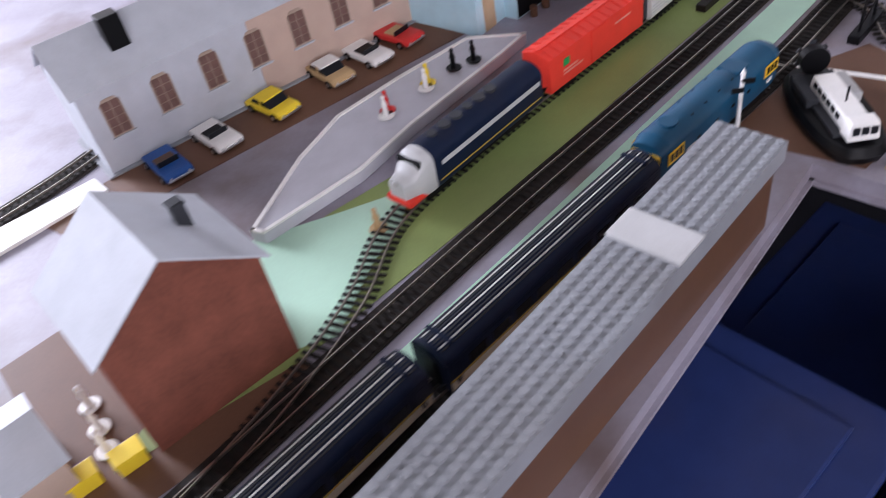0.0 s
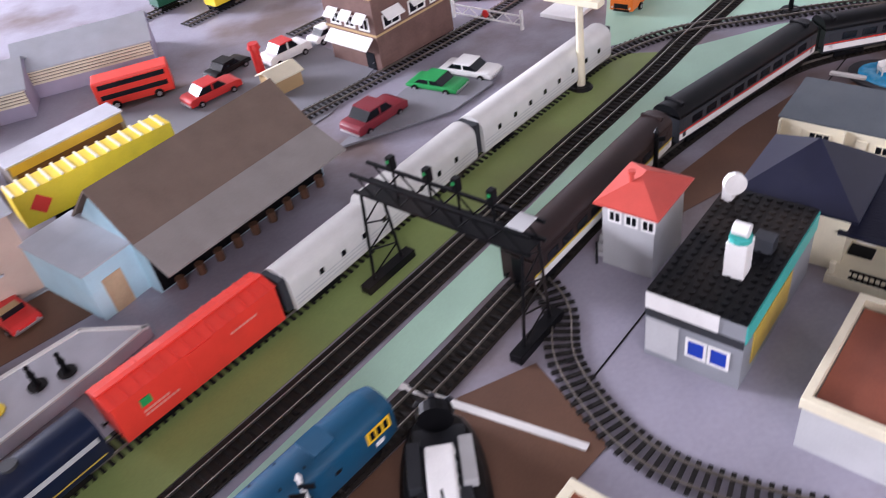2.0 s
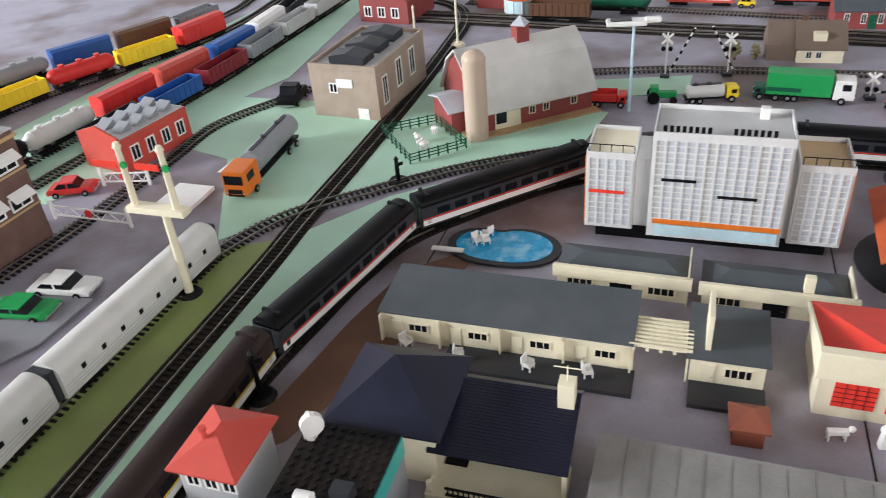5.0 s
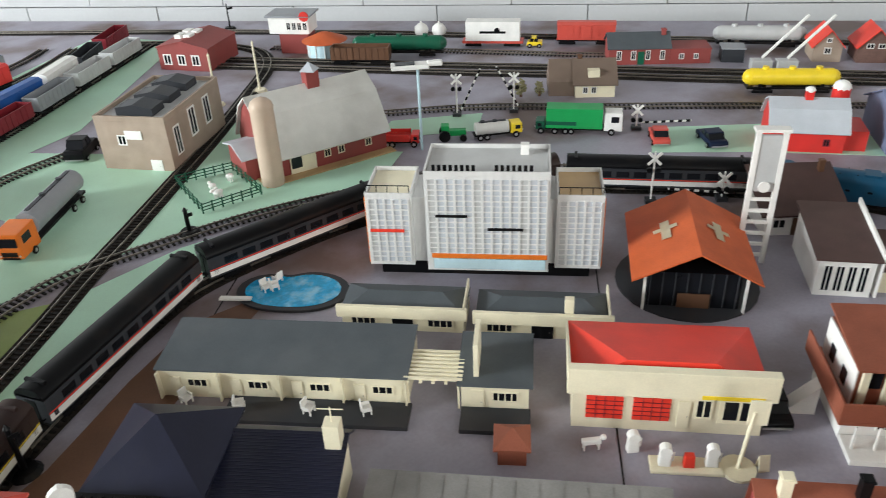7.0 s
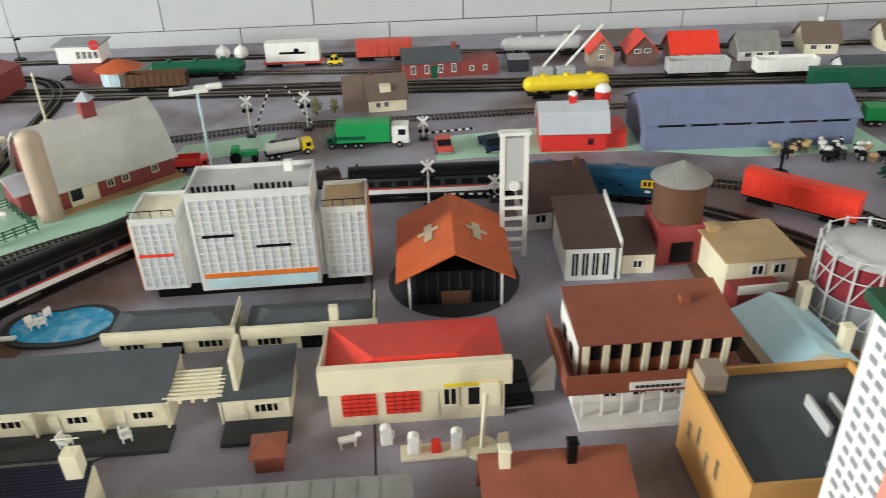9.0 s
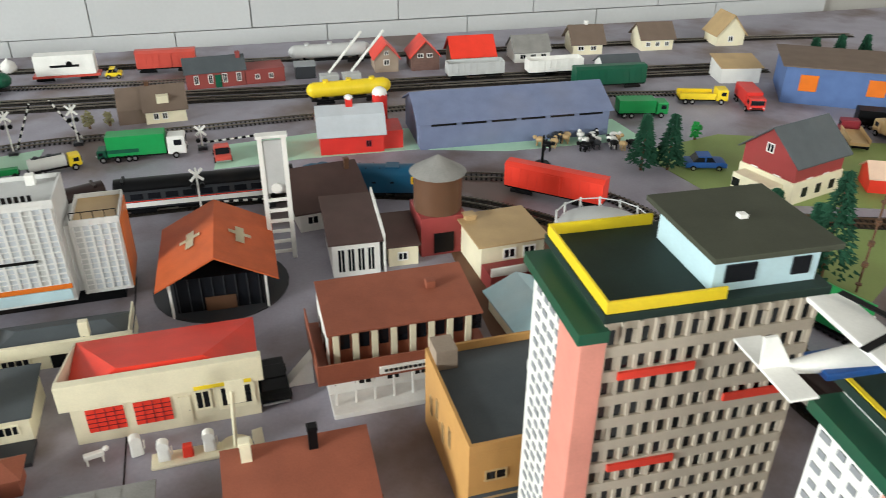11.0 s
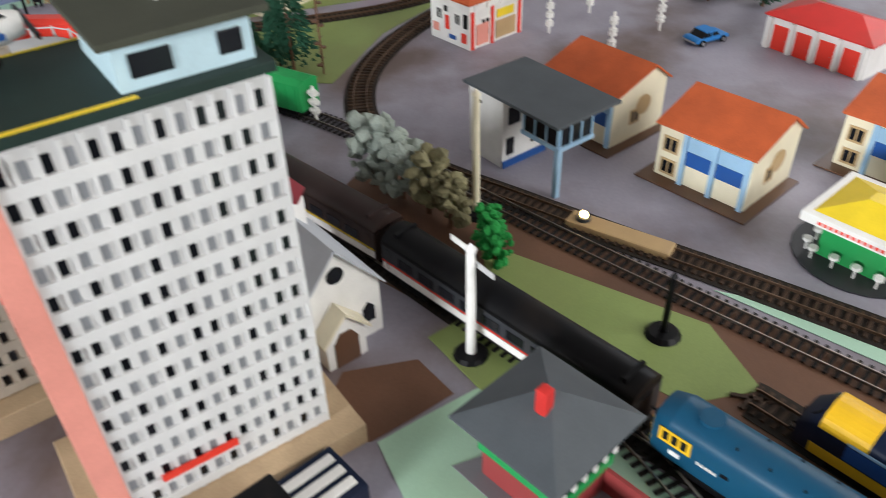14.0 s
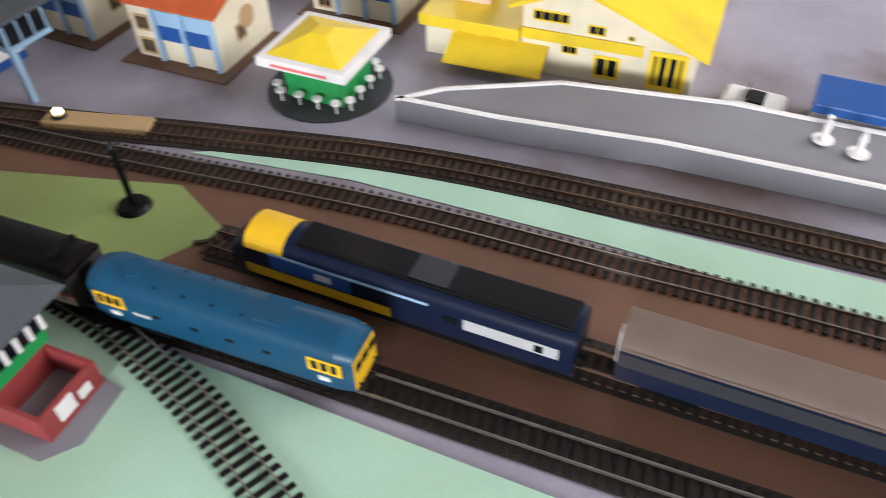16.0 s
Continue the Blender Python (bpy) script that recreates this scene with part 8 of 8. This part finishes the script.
part("slide", prism(BM(), [(-0.085, 0.0042), (-0.045, 0.0048), (-0.045, 0.0075), (-0.085, 0.0068)], -0.028, -0.021, "y"), "white", pool, "white diving board")


def garden_chair(x, y, yaw, z=0.0):
    t = thing("garden_chair", "white moulded plastic garden chair", "chair", x, y, yaw, z, "white garden chairs")
    part("seat", rbox(BM(), -0.005, 0.005, -0.005, 0.005, 0.005, 0.007, 0.0005), "white", t)
    part("backrest", rbox(BM(), -0.005, 0.005, 0.004, 0.006, 0.007, 0.016, 0.0005), "white", t)
    for a in (-1, 1):
        part("armrest", rbox(BM(), a * 0.005 - 0.0008, a * 0.005 + 0.0008, -0.004, 0.004, 0.007, 0.0105, 0.0003), "white", t)
        for b_ in (-1, 1):
            part("leg", box(BM(), a * 0.004 - 0.0007, a * 0.004 + 0.0007, b_ * 0.004 - 0.0007, b_ * 0.004 + 0.0007, 0, 0.005), "white", t)


for x, y, yaw, z in ((0.699, 0.99, 20, 0), (0.737, 0.94, 60, 0.005), (0.79, 0.893, 30, 0.005), (0.835, 0.857, 70, 0.005), (0.858, 1.118, 80, 0.004), (0.868, 1.132, 200, 0.004), (0.848, 1.122, 10, 0.004)):
    garden_chair(x, y, yaw, z)


def fuel_pump(x, y, yaw, z=0.0):
    t = thing("fuel_pump", "white rounded toy fuel pump", "fuel pump", x, y, yaw, z, "white fuel pumps")
    part("body", rbox(BM(), -0.006, 0.006, -0.004, 0.004, 0, 0.016, 0.002, 0.0008), "white", t)
    part("head", cyl(BM(), (0, -0.004, 0.018), (0, 0.004, 0.018), 0.0055, 14), "white", t)
    part("hose", cyl(BM(), (0.007, 0, 0.005), (0.0075, 0, 0.015), 0.0008, 6), "white", t)


isl = thing("pump_island", "cream oval pump island", "pump island", 1.028, 0.624, -42)
part("slab", rbox(BM(), -0.032, 0.032, -0.01, 0.01, 0, 0.004, 0.0015), "cream", isl)
fuel_pump(1.013, 0.636, -42, 0.004)
fuel_pump(1.045, 0.61, -42, 0.004)
fuel_pump(1.006, 0.667, -30)
rp = thing("oil_rack", "red toy oil rack on the pump island", "oil rack", 1.029, 0.622, -42, 0.004)
part("rack", rbox(BM(), -0.005, 0.005, -0.004, 0.004, 0, 0.013, 0.001, 0.0006), "bright_red", rp)
dg = thing("dog_figure", "white toy dog figure by the forecourt", "dog figure", 0.978, 0.692, -30)
b = rbox(BM(), -0.009, 0.009, -0.003, 0.003, 0.007, 0.012, 0.001)
for x in (-0.007, 0.007):
    for y in (-0.002, 0.002):
        cyl(b, (x, y, 0), (x, y, 0.007), 0.001, 6)
ball(b, (0.011, 0, 0.013), 0.003)
part("figure", b, "white", dg)
lm = thing("sign_pole", "tall cream sign pole on a round base", "sign pole", 1.062, 0.594, -42)
part("base", cyl(BM(), (0, 0, 0), (0, 0, 0.003), 0.016, 20), "cream", lm)
part("pole", cyl(BM(), (0, 0, 0.003), (0.004, 0, 0.07), 0.002, 8), "cream", lm)
part("sign", rbox(BM(), -0.001, 0.016, -0.001, 0.001, 0.055, 0.082, 0.0005), "cream", lm)
af = thing("a_board", "cream folding sign board", "sign board", 1.08, 0.582, -30)
for s in (-1, 1):
    part("panel", rbox(BM(), -0.005, 0.005, -0.0006, 0.0006, 0, 0.017, 0.0003), "cream", af).matrix_basis = pose(0, s * 0.004, 0, s * 14)
# Big lamp with a flat head.
bl = thing("solar_lamp", "tall pale pole with white rectangular lamp head", "lamp", 1.24, 1.356, -30)
part("pole", cyl(BM(), (0, 0, 0), (0, 0, 0.142), 0.0022, 10), "pale_blue", bl)
part("head", rbox(BM(), -0.042, 0.018, -0.012, 0.012, 0.143, 0.15, 0.0015), "white", bl)
part("panel", rbox(BM(), -0.036, -0.004, -0.008, 0.008, 0.1501, 0.1512, 0.0004), "pane", bl, "dark panel")
part("bracket", rbox(BM(), 0.016, 0.04, -0.006, 0.006, 0.145, 0.153, 0.002), "white", bl)
for x, y in ((1.995, 1.235), (2.03, 1.2)):
    t = thing("crane_jib", "white slanting crane jib on a wagon", "crane jib", x, y, -40, 0.02, group="white crane jibs")
    part("jib", rbox(BM(), 0, 0.115, -0.003, 0.003, -0.002, 0.002, 0.0006), "white", t).matrix_basis = pose(0, 0, 0.004, 0, -48)
    part("stand", rbox(BM(), -0.02, 0.02, -0.012, 0.012, -0.02, 0.001, 0.001), "light_grey", t)
dm = thing("storage_domes", "pair of white domed tanks", "storage tank", 1.642, 1.912, -44)
for x in (-0.022, 0.022):
    part("dome", ball(BM(), (x, 0, 0.012), 0.018, 1.0), "white", dm, smooth=True)
    part("cap", cyl(BM(), (x, 0, 0.029), (x, 0, 0.034), 0.004, 10, 0.001), "white", dm)
# Pen with sheep.
pen = thing("animal_pen", "dark green rail fence pen", "fence", 0.0, 0.0)
quad = [(0.865, 1.498), (0.955, 1.488), (0.956, 1.378), (0.862, 1.376)]
for (x0, y0), (x1, y1) in zip(quad, quad[1:] + quad[:1]):
    n = 6
    for k in range(n):
        x, y = x0 + (x1 - x0) * k / n, y0 + (y1 - y0) * k / n
        part("post", box(BM(), x - 0.001, x + 0.001, y - 0.001, y + 0.001, 0, 0.018), "dark_green", pen)
    for z in (0.006, 0.011, 0.016):
        part("rail", cyl(BM(), (x0, y0, z), (x1, y1, z), 0.0008, 5), "dark_green", pen)


def animal(x, y, yaw, mat, label, kind="cow figure", s=1.0):
    t = thing("farm_animal", label, kind, x, y, yaw, 0.001, "farm animals")
    b = BM()
    ball(b, (0, 0, 0.011 * s), 0.007 * s, 0.62)
    ball(b, (0.009 * s, 0, 0.0135 * s), 0.0032 * s)
    for a in (-1, 1):
        for c in (-1, 1):
            cyl(b, (a * 0.0042 * s, c * 0.0022 * s, 0), (a * 0.0042 * s, c * 0.0022 * s, 0.009 * s), 0.0011 * s, 6)
    part("figure", b, mat, t, smooth=True)


rnd = random.Random(4)
for k in range(5):
    animal(0.89 + 0.05 * rnd.random(), 1.405 + 0.06 * rnd.random(), 360 * rnd.random(), "white", "white toy sheep in the pen", "sheep figure", 0.9)
for k in range(26):
    u, v = rnd.random(), rnd.random()
    animal(1.885 + 0.1 * u + 0.04 * v, 0.655 - 0.13 * u + 0.05 * v, 360 * rnd.random(), ("white", "black", "dark_grey", "tan")[k % 4], "small black and white toy cattle", "cow figure", 1.15)


def person_shape(x, y, z, mats, label="small painted standing figurine"):
    t = thing("figurine", label, "figurine", x, y, 0, z, "figurines on the platform")
    b = cyl(BM(), (0, 0, 0), (0, 0, 0.0012), 0.009, 14)
    cyl(b, (0, 0, 0.0012), (0, 0, 0.013), 0.0032, 8, 0.0026)
    cyl(b, (0, 0, 0.013), (0, 0, 0.02), 0.0036, 8, 0.002)
    ball(b, (0, 0, 0.0225), 0.0025)
    part("figure", b, mats, t, smooth=True)


for x, y, m in ((-0.129, 0.71, "white"), (-0.087, 0.755, "white"), (-0.056, 0.79, "black"), (-0.033, 0.802, "black"), (-0.128, 0.72, "red"), (-0.085, 0.765, "yellow")):
    person_shape(x, y, 0.0152, m)
person_shape(-0.13, 0.545, 0.001, "tan")
person_shape(1.094, -0.84, 0.0262, "white")
person_shape(1.069, -0.855, 0.0262, "white")
for x, y, m, lab in ((-0.351, 0.373, "white", "white figurine standing by the brick house"), (-0.335, 0.35, "white", "white figurine standing by the brick house"), (-0.322, 0.33, "white", "white figurine standing by the brick house")):
    person_shape(x, y, 0.0008, m, lab)
for x, y in ((-0.328, 0.302), (-0.298, 0.318)):
    yb = thing("yellow_crate", "small bright yellow crate beside the figurines", "crate", x, y, 40, 0.0008, "yellow crates")
    part("crate", rbox(BM(), -0.011, 0.011, -0.008, 0.008, 0, 0.012, 0.0012), "yellow", yb)
    part("lid", rbox(BM(), -0.012, 0.012, -0.009, 0.009, 0.0121, 0.0145, 0.0008), "yellow", yb)

# ---- plants ----


def pine(x, y, h):
    t = thing("pine_tree", "dark green model pine tree on a thin trunk", "tree", x, y, 0, group="model pine trees")
    part("trunk", cyl(BM(), (0, 0, 0), (0, 0, h * 0.9), 0.0028, 8, 0.0008), "brown", t)
    c = BM()
    for k in range(900):
        z = h * (0.22 + 0.78 * rnd.random() ** 1.15)
        r = (h - z) * 0.31 * (0.35 + 0.65 * rnd.random()) + 0.001
        a = rnd.random() * 6.283
        p = Vector((r * math.cos(a), r * math.sin(a), z - r * 0.35))
        d = Vector((math.cos(a), math.sin(a), -0.5 + 0.5 * rnd.random())) * (0.006 + 0.004 * rnd.random())
        s = Vector((-math.sin(a), math.cos(a), 0.3)) * 0.003
        c.faces.new([c.verts.new(q) for q in (p - s, p + s, p + d)])
        c.faces.new([c.verts.new(q) for q in (p + Vector((0, 0, 0.002)), p - Vector((0, 0, 0.002)), p + d * 0.9)])
    part("crown", c, "leaf", t)


for x, y, h in ((1.911, 0.488, 0.1), (1.937, 0.45, 0.1), (1.73, 0.247, 0.098), (1.698, 0.168, 0.155), (1.71, 0.19, 0.1), (2.72, 0.35, 0.07), (2.76, 0.3, 0.075), (2.82, 0.25, 0.07), (2.0, -0.42, 0.09), (2.05, -0.46, 0.1), (1.98, -0.5, 0.09)):
    pine(x, y, h)


def bush(x, y, h, mat, label):
    label = label if len(label.split()) > 3 else label + " beside the track"
    t = thing("bush", label, "bush", x, y, 0, group="lichen bushes")
    part("stem", cyl(BM(), (0, 0, 0), (0, 0, h * 0.4), 0.003, 6, 0.002), "brown", t)
    c = BM()
    for k in range(60):
        a, u = rnd.random() * 6.283, rnd.random()
        r = h * 0.3 * math.sqrt(rnd.random()) * (1 - 0.5 * abs(u - 0.4))
        ball(c, (r * math.cos(a), r * math.sin(a), h * (0.15 + 0.8 * u)), h * (0.05 + 0.06 * rnd.random()), 0.9, 1, 0.7)
    part("crown", c, mat, t)


for x, y, h, m, lab in ((1.425, 0.0, 0.085, "bush_grey", "pale grey-green lichen tree"), (1.402, -0.035, 0.08, "bush_grey", "pale grey-green lichen tree"), (1.378, -0.065, 0.075, "bush_olive", "olive lichen bush"), (1.355, -0.09, 0.065, "bush_olive", "grey-brown lichen bush"), (1.3, -0.138, 0.05, "bush_green", "bright green foam bush"), (1.325, -0.13, 0.05, "bush_green", "bright green foam bush"), (1.512, 0.405, 0.0, "", ""), (2.1, 0.45, 0.035, "bush_green", "round dark green bush"), (1.53, 1.44, 0.035, "bush_olive", "yellow-green hedge"), (1.56, 1.42, 0.03, "bush_olive", "yellow-green hedge")):
    if h:
        bush(x, y, h, m, lab)
tw = thing("disc_mast", "tall thin brown mast with hanging discs", "mast", 1.687, 0.123, 0)
part("mast", cyl(BM(), (0, 0, 0), (0, 0, 0.14), 0.0014, 8), "brown", tw)
for k in range(8):
    part("cross_bar", cyl(BM(), (-0.012, 0, 0.02 + 0.015 * k), (0.012, 0, 0.02 + 0.015 * k), 0.0006, 5), "brown", tw)
    part("disc", cyl(BM(), (-0.012 * (-1) ** k, 0, 0.018 + 0.015 * k), (-0.012 * (-1) ** k, 0, 0.02 + 0.015 * k), 0.004, 10), "brown", tw)

# ---- freight wagons ----
YARD1 = [(0.1, 1.52), (0.35, 1.74), (0.6, 1.935), (0.731, 2.03), (0.854, 2.16), (0.948, 2.29), (1.06, 2.43)]
YARD2 = [(0.2, 1.5), (0.4, 1.68), (0.666, 1.9), (0.873, 2.107), (1.1, 2.337)]
YARD3 = [(-0.1, 1.64), (0.11, 1.85), (0.35, 2.03), (0.62, 2.15), (0.794, 2.275), (0.93, 2.43)]
YARD4 = [(-0.2, 1.7), (0.05, 1.93), (0.3, 2.13), (0.6, 2.25), (0.786, 2.38), (0.87, 2.48)]
for pts, s0, cars in ((YARD1, 0.24, (("black", "tank"), ("silver", "tank"), ("red", "van"), ("roof_red", "van"), ("blue", "van"), ("white", "van"), ("dark_grey", "open"), ("maroon", "open"))),
                      (YARD2, 0.36, (("dark_grey", "open"), ("blue", "open"), ("maroon", "open"), ("grey", "open"), ("light_grey", "open"), ("light_grey", "open"))),
                      (YARD3, 0.12, (("yellow", "van"), ("loco_yellow", "van"), ("loco_yellow", "van"), ("yellow", "open"), ("red", "tank"), ("yellow", "open"), ("red", "van"))),
                      (YARD4, 0.1, (("dark_green", "van"), ("orange", "van"), ("red", "van"), ("white", "van"), ("grey", "tank"), ("blue", "van"), ("brown", "van"), ("grey", "open")))):
    s = s0
    for m, k in cars:
        x, y, yaw = along(pts, s)
        wagon(x, y, yaw, m, "%s model freight %s in the yard" % (m.replace("_", " "), {"van": "van", "tank": "tank wagon", "open": "open wagon"}[k]), 0.125, k)
        s += 0.143
for x, y, yaw, m, k, L, lab in ((1.495, 1.82, -42, "dark_green", "tank", 0.2, "long dark green model tank wagon"), (1.92, 1.12, -42, "yellow", "tank", 0.16, "yellow model tank wagon"), (2.118, 1.33, -44, "light_grey", "tank", 0.18, "white and blue model tank wagon"), (1.597, 0.182, 67, "green", "van", 0.165, "bright green model hopper van"), (1.728, 0.565, 95, "bright_red", "van", 0.16, "bright red model van"), (1.86, 1.6, -45, "roof_red", "van", 0.13, "grey-red model wagon by the wall"), (2.3, 0.7, -48, "dark_green", "van", 0.16, "dark green model van"), (1.4, 1.83, -42, "brown", "open", 0.13, "dark brown open wagon"), (2.2, 0.98, -45, "light_grey", "open", 0.13, "pale grey open wagon"), (2.32, 0.84, -45, "white", "open", 0.13, "white low wagon")):
    wagon(x, y, yaw, m, lab, L, k)
ct = thing("container_wagon", "white container with dark lettering shape on a flat wagon", "freight wagon", 1.697, 1.735, -44)
part("flatbed", rbox(BM(), -0.07, 0.07, -0.016, 0.016, 0.0105, 0.016, 0.0006), "roof_red", ct)
part("container", rbox(BM(), -0.062, 0.062, -0.017, 0.017, 0.0162, 0.06, 0.0008), "white", ct, "white container")
part("emblem", rbox(BM(), -0.03, 0.03, -0.0178, -0.0168, 0.034, 0.039, 0.0004), "black", ct, "black emblem stroke")
part("emblem", cyl(BM(), (0.01, -0.0168, 0.041), (0.01, -0.0182, 0.041), 0.006, 12), "black", ct)
bogies(ct, 0.14, 0.32)
car(1.765, 1.668, -44, "yellow", "yellow toy van by the container", 0.035, 0.024, 0.022)
yv = thing("yellow_boxcar", "yellow model boxcar with red diamond emblem", "freight wagon", -0.089, 1.134, 40)
part("body", rbox(BM(), -0.11, 0.09, -0.019, 0.019, 0.012, 0.054, 0.0006), "yellow", yv)
for k in range(14):
    part("roof_rib", box(BM(), -0.109 + 0.0145 * k, -0.106 + 0.0145 * k, -0.019, 0.019, 0.0542, 0.0562), "cream", yv)
part("emblem", cyl(BM(), (-0.085, -0.0192, 0.034), (-0.085, -0.0204, 0.034), 0.013, 4), "bright_red", yv, "red diamond shape")
bogies(yv, 0.18, 0.33)
# Light truck on the sidings with the lit bulb.
lt = thing("inspection_trolley", "beige flat trolley with a glowing bulb", "trolley", 1.358, -0.245, -116)
part("bed", rbox(BM(), -0.045, 0.06, -0.011, 0.011, 0.0, 0.008, 0.002), "tan", lt)
part("lamp_housing", cyl(BM(), (-0.03, 0, 0.008), (-0.03, 0, 0.012), 0.007, 14), "dark_grey", lt)
part("bulb", ball(BM(), (-0.03, 0, 0.0135), 0.0042), "glow", lt, "lit orange bulb")
# Left background: bus, carton buildings, white card houses.
bus = thing("toy_bus", "red double-decker toy bus", "toy bus", -0.118, 1.378, 17)
part("body", rbox(BM(), -0.055, 0.055, -0.018, 0.018, 0.006, 0.046, 0.003), "bright_red", bus)
for z in (0.018, 0.034):
    for s in (-1, 1):
        part("window_strip", box(BM(), -0.048, 0.048, s * 0.0183 - 0.0004, s * 0.0183 + 0.0004, z, z + 0.007), "pane", bus)
wheels(bus, 0.1, 0.036, 0.007)
for A in ((-0.305, 1.428), (-0.465, 1.315)):
    cs = house("white_card_shed", "white card shed with slatted cream front and lilac wall", A, 16, 0.2, 0.11, 0.046, "gable", 0.026, "lilac_card", "paper_grey", 0.004, group="white card sheds")
    part("dark_recess", box(BM(), 0.0, 0.2, -0.001, -0.0002, 0.022, 0.045), "shed_brown", cs)
    for k in range(5):
        part("slat", box(BM(), 0.0, 0.2, -0.0026, -0.0008, 0.0225 + 0.0047 * k, 0.0259 + 0.0047 * k), "cream", cs, "cream horizontal slat")
wk = house("card_workshop", "grey card workshop with yellow edge and dark opening", (-0.2, 1.128), 44, 0.155, 0.04, 0.05, "flat", 0, "shed_grey", "pale_slab", 0.002)
part("yellow_lintel", box(BM(), 0.002, 0.153, -0.0016, -0.0002, 0.038, 0.0495), "gold", wk, "ochre yellow lintel")
part("opening", box(BM(), 0.006, 0.149, -0.0012, -0.0002, 0.002, 0.0375), "brown", wk, "dark brown opening")
house("flat_white_card", "flat white card building with pale roof", (-0.4, 1.06), 44, 0.18, 0.09, 0.05, "flat", 0, "paper_grey", "paper_grey", 0.003)
cup = thing("black_funnel", "black toy funnel standing on the pale card roof", "funnel", -0.27, 1.2, 0, 0.0522)
part("bowl", cyl(BM(), (0, 0, 0), (0, 0, 0.016), 0.014, 16, 0.019), "black", cup)
part("spout", cyl(BM(), (-0.012, 0, 0.016), (-0.018, 0, 0.034), 0.003, 8), "black", cup)
house("pink_kiosk", "small cream kiosk with pale roof", (0.1, 1.31), 40, 0.045, 0.04, 0.024, "gable", 0.008, "tan", "cream", 0.004)
house("flat_white_card", "flat white card building with dark roof items", (-0.45, 1.1), 38, 0.14, 0.12, 0.05, "flat", 0, "paper_grey", "white", 0.003)
rpst = thing("pillar_box", "red toy pillar with a flared top", "pillar", 0.064, 1.4, 0)
part("column", cyl(cyl(BM(), (0, 0, 0), (0, 0, 0.04), 0.007, 12), (0, 0, 0.04), (0, 0, 0.048), 0.01, 12, 0.008), "red", rpst)
ofx = house("open_roofed_house", "pale green house, roof open, with cream parapet", (0.548, 0.64), -42.5, 0.13, 0.118, 0.042, "flat", 0, "light_grey", "rust_roof", -0.005)
for a, b_, c, d in ((-0.002, 0.132, -0.002, 0.004), (-0.002, 0.132, 0.114, 0.12), (-0.002, 0.004, 0.004, 0.114), (0.126, 0.132, 0.004, 0.114)):
    part("parapet", rbox(BM(), a, b_, c, d, 0.0425, 0.052, 0.0006), "cream", ofx, "cream parapet")
part("roof_room", rbox(BM(), 0.04, 0.1, 0.05, 0.1, 0.0445, 0.068, 0.001), "light_grey", ofx, "pale grey rooftop room")
part("opening", box(BM(), 0.058, 0.08, 0.0488, 0.0502, 0.0445, 0.06), "black", ofx)
pd = outline("parking_pad", [(0.19, 1.14), (0.34, 1.19), (0.4, 1.25), (0.36, 1.33), (0.28, 1.27)], 0.001, 0.004, "asphalt", "grey raised road pad")
ob = thing("blue_roof_van", "dark green and blue roofed stall", "stall", 1.125, -0.9, 48)
part("body", rbox(BM(), -0.035, 0.035, -0.022, 0.022, 0, 0.026, 0.001), "white", ob)
part("roof", rbox(BM(), -0.038, 0.038, -0.026, 0.026, 0.0262, 0.036, 0.002), "blue", ob, "blue roof")
mb = thing("green_crate", "dark green corrugated crate beside the pit", "crate", 0.62, 0.55, -42)
part("crate", rbox(BM(), 0, 0.04, 0, 0.03, 0, 0.02, 0.001), "dark_green", mb)
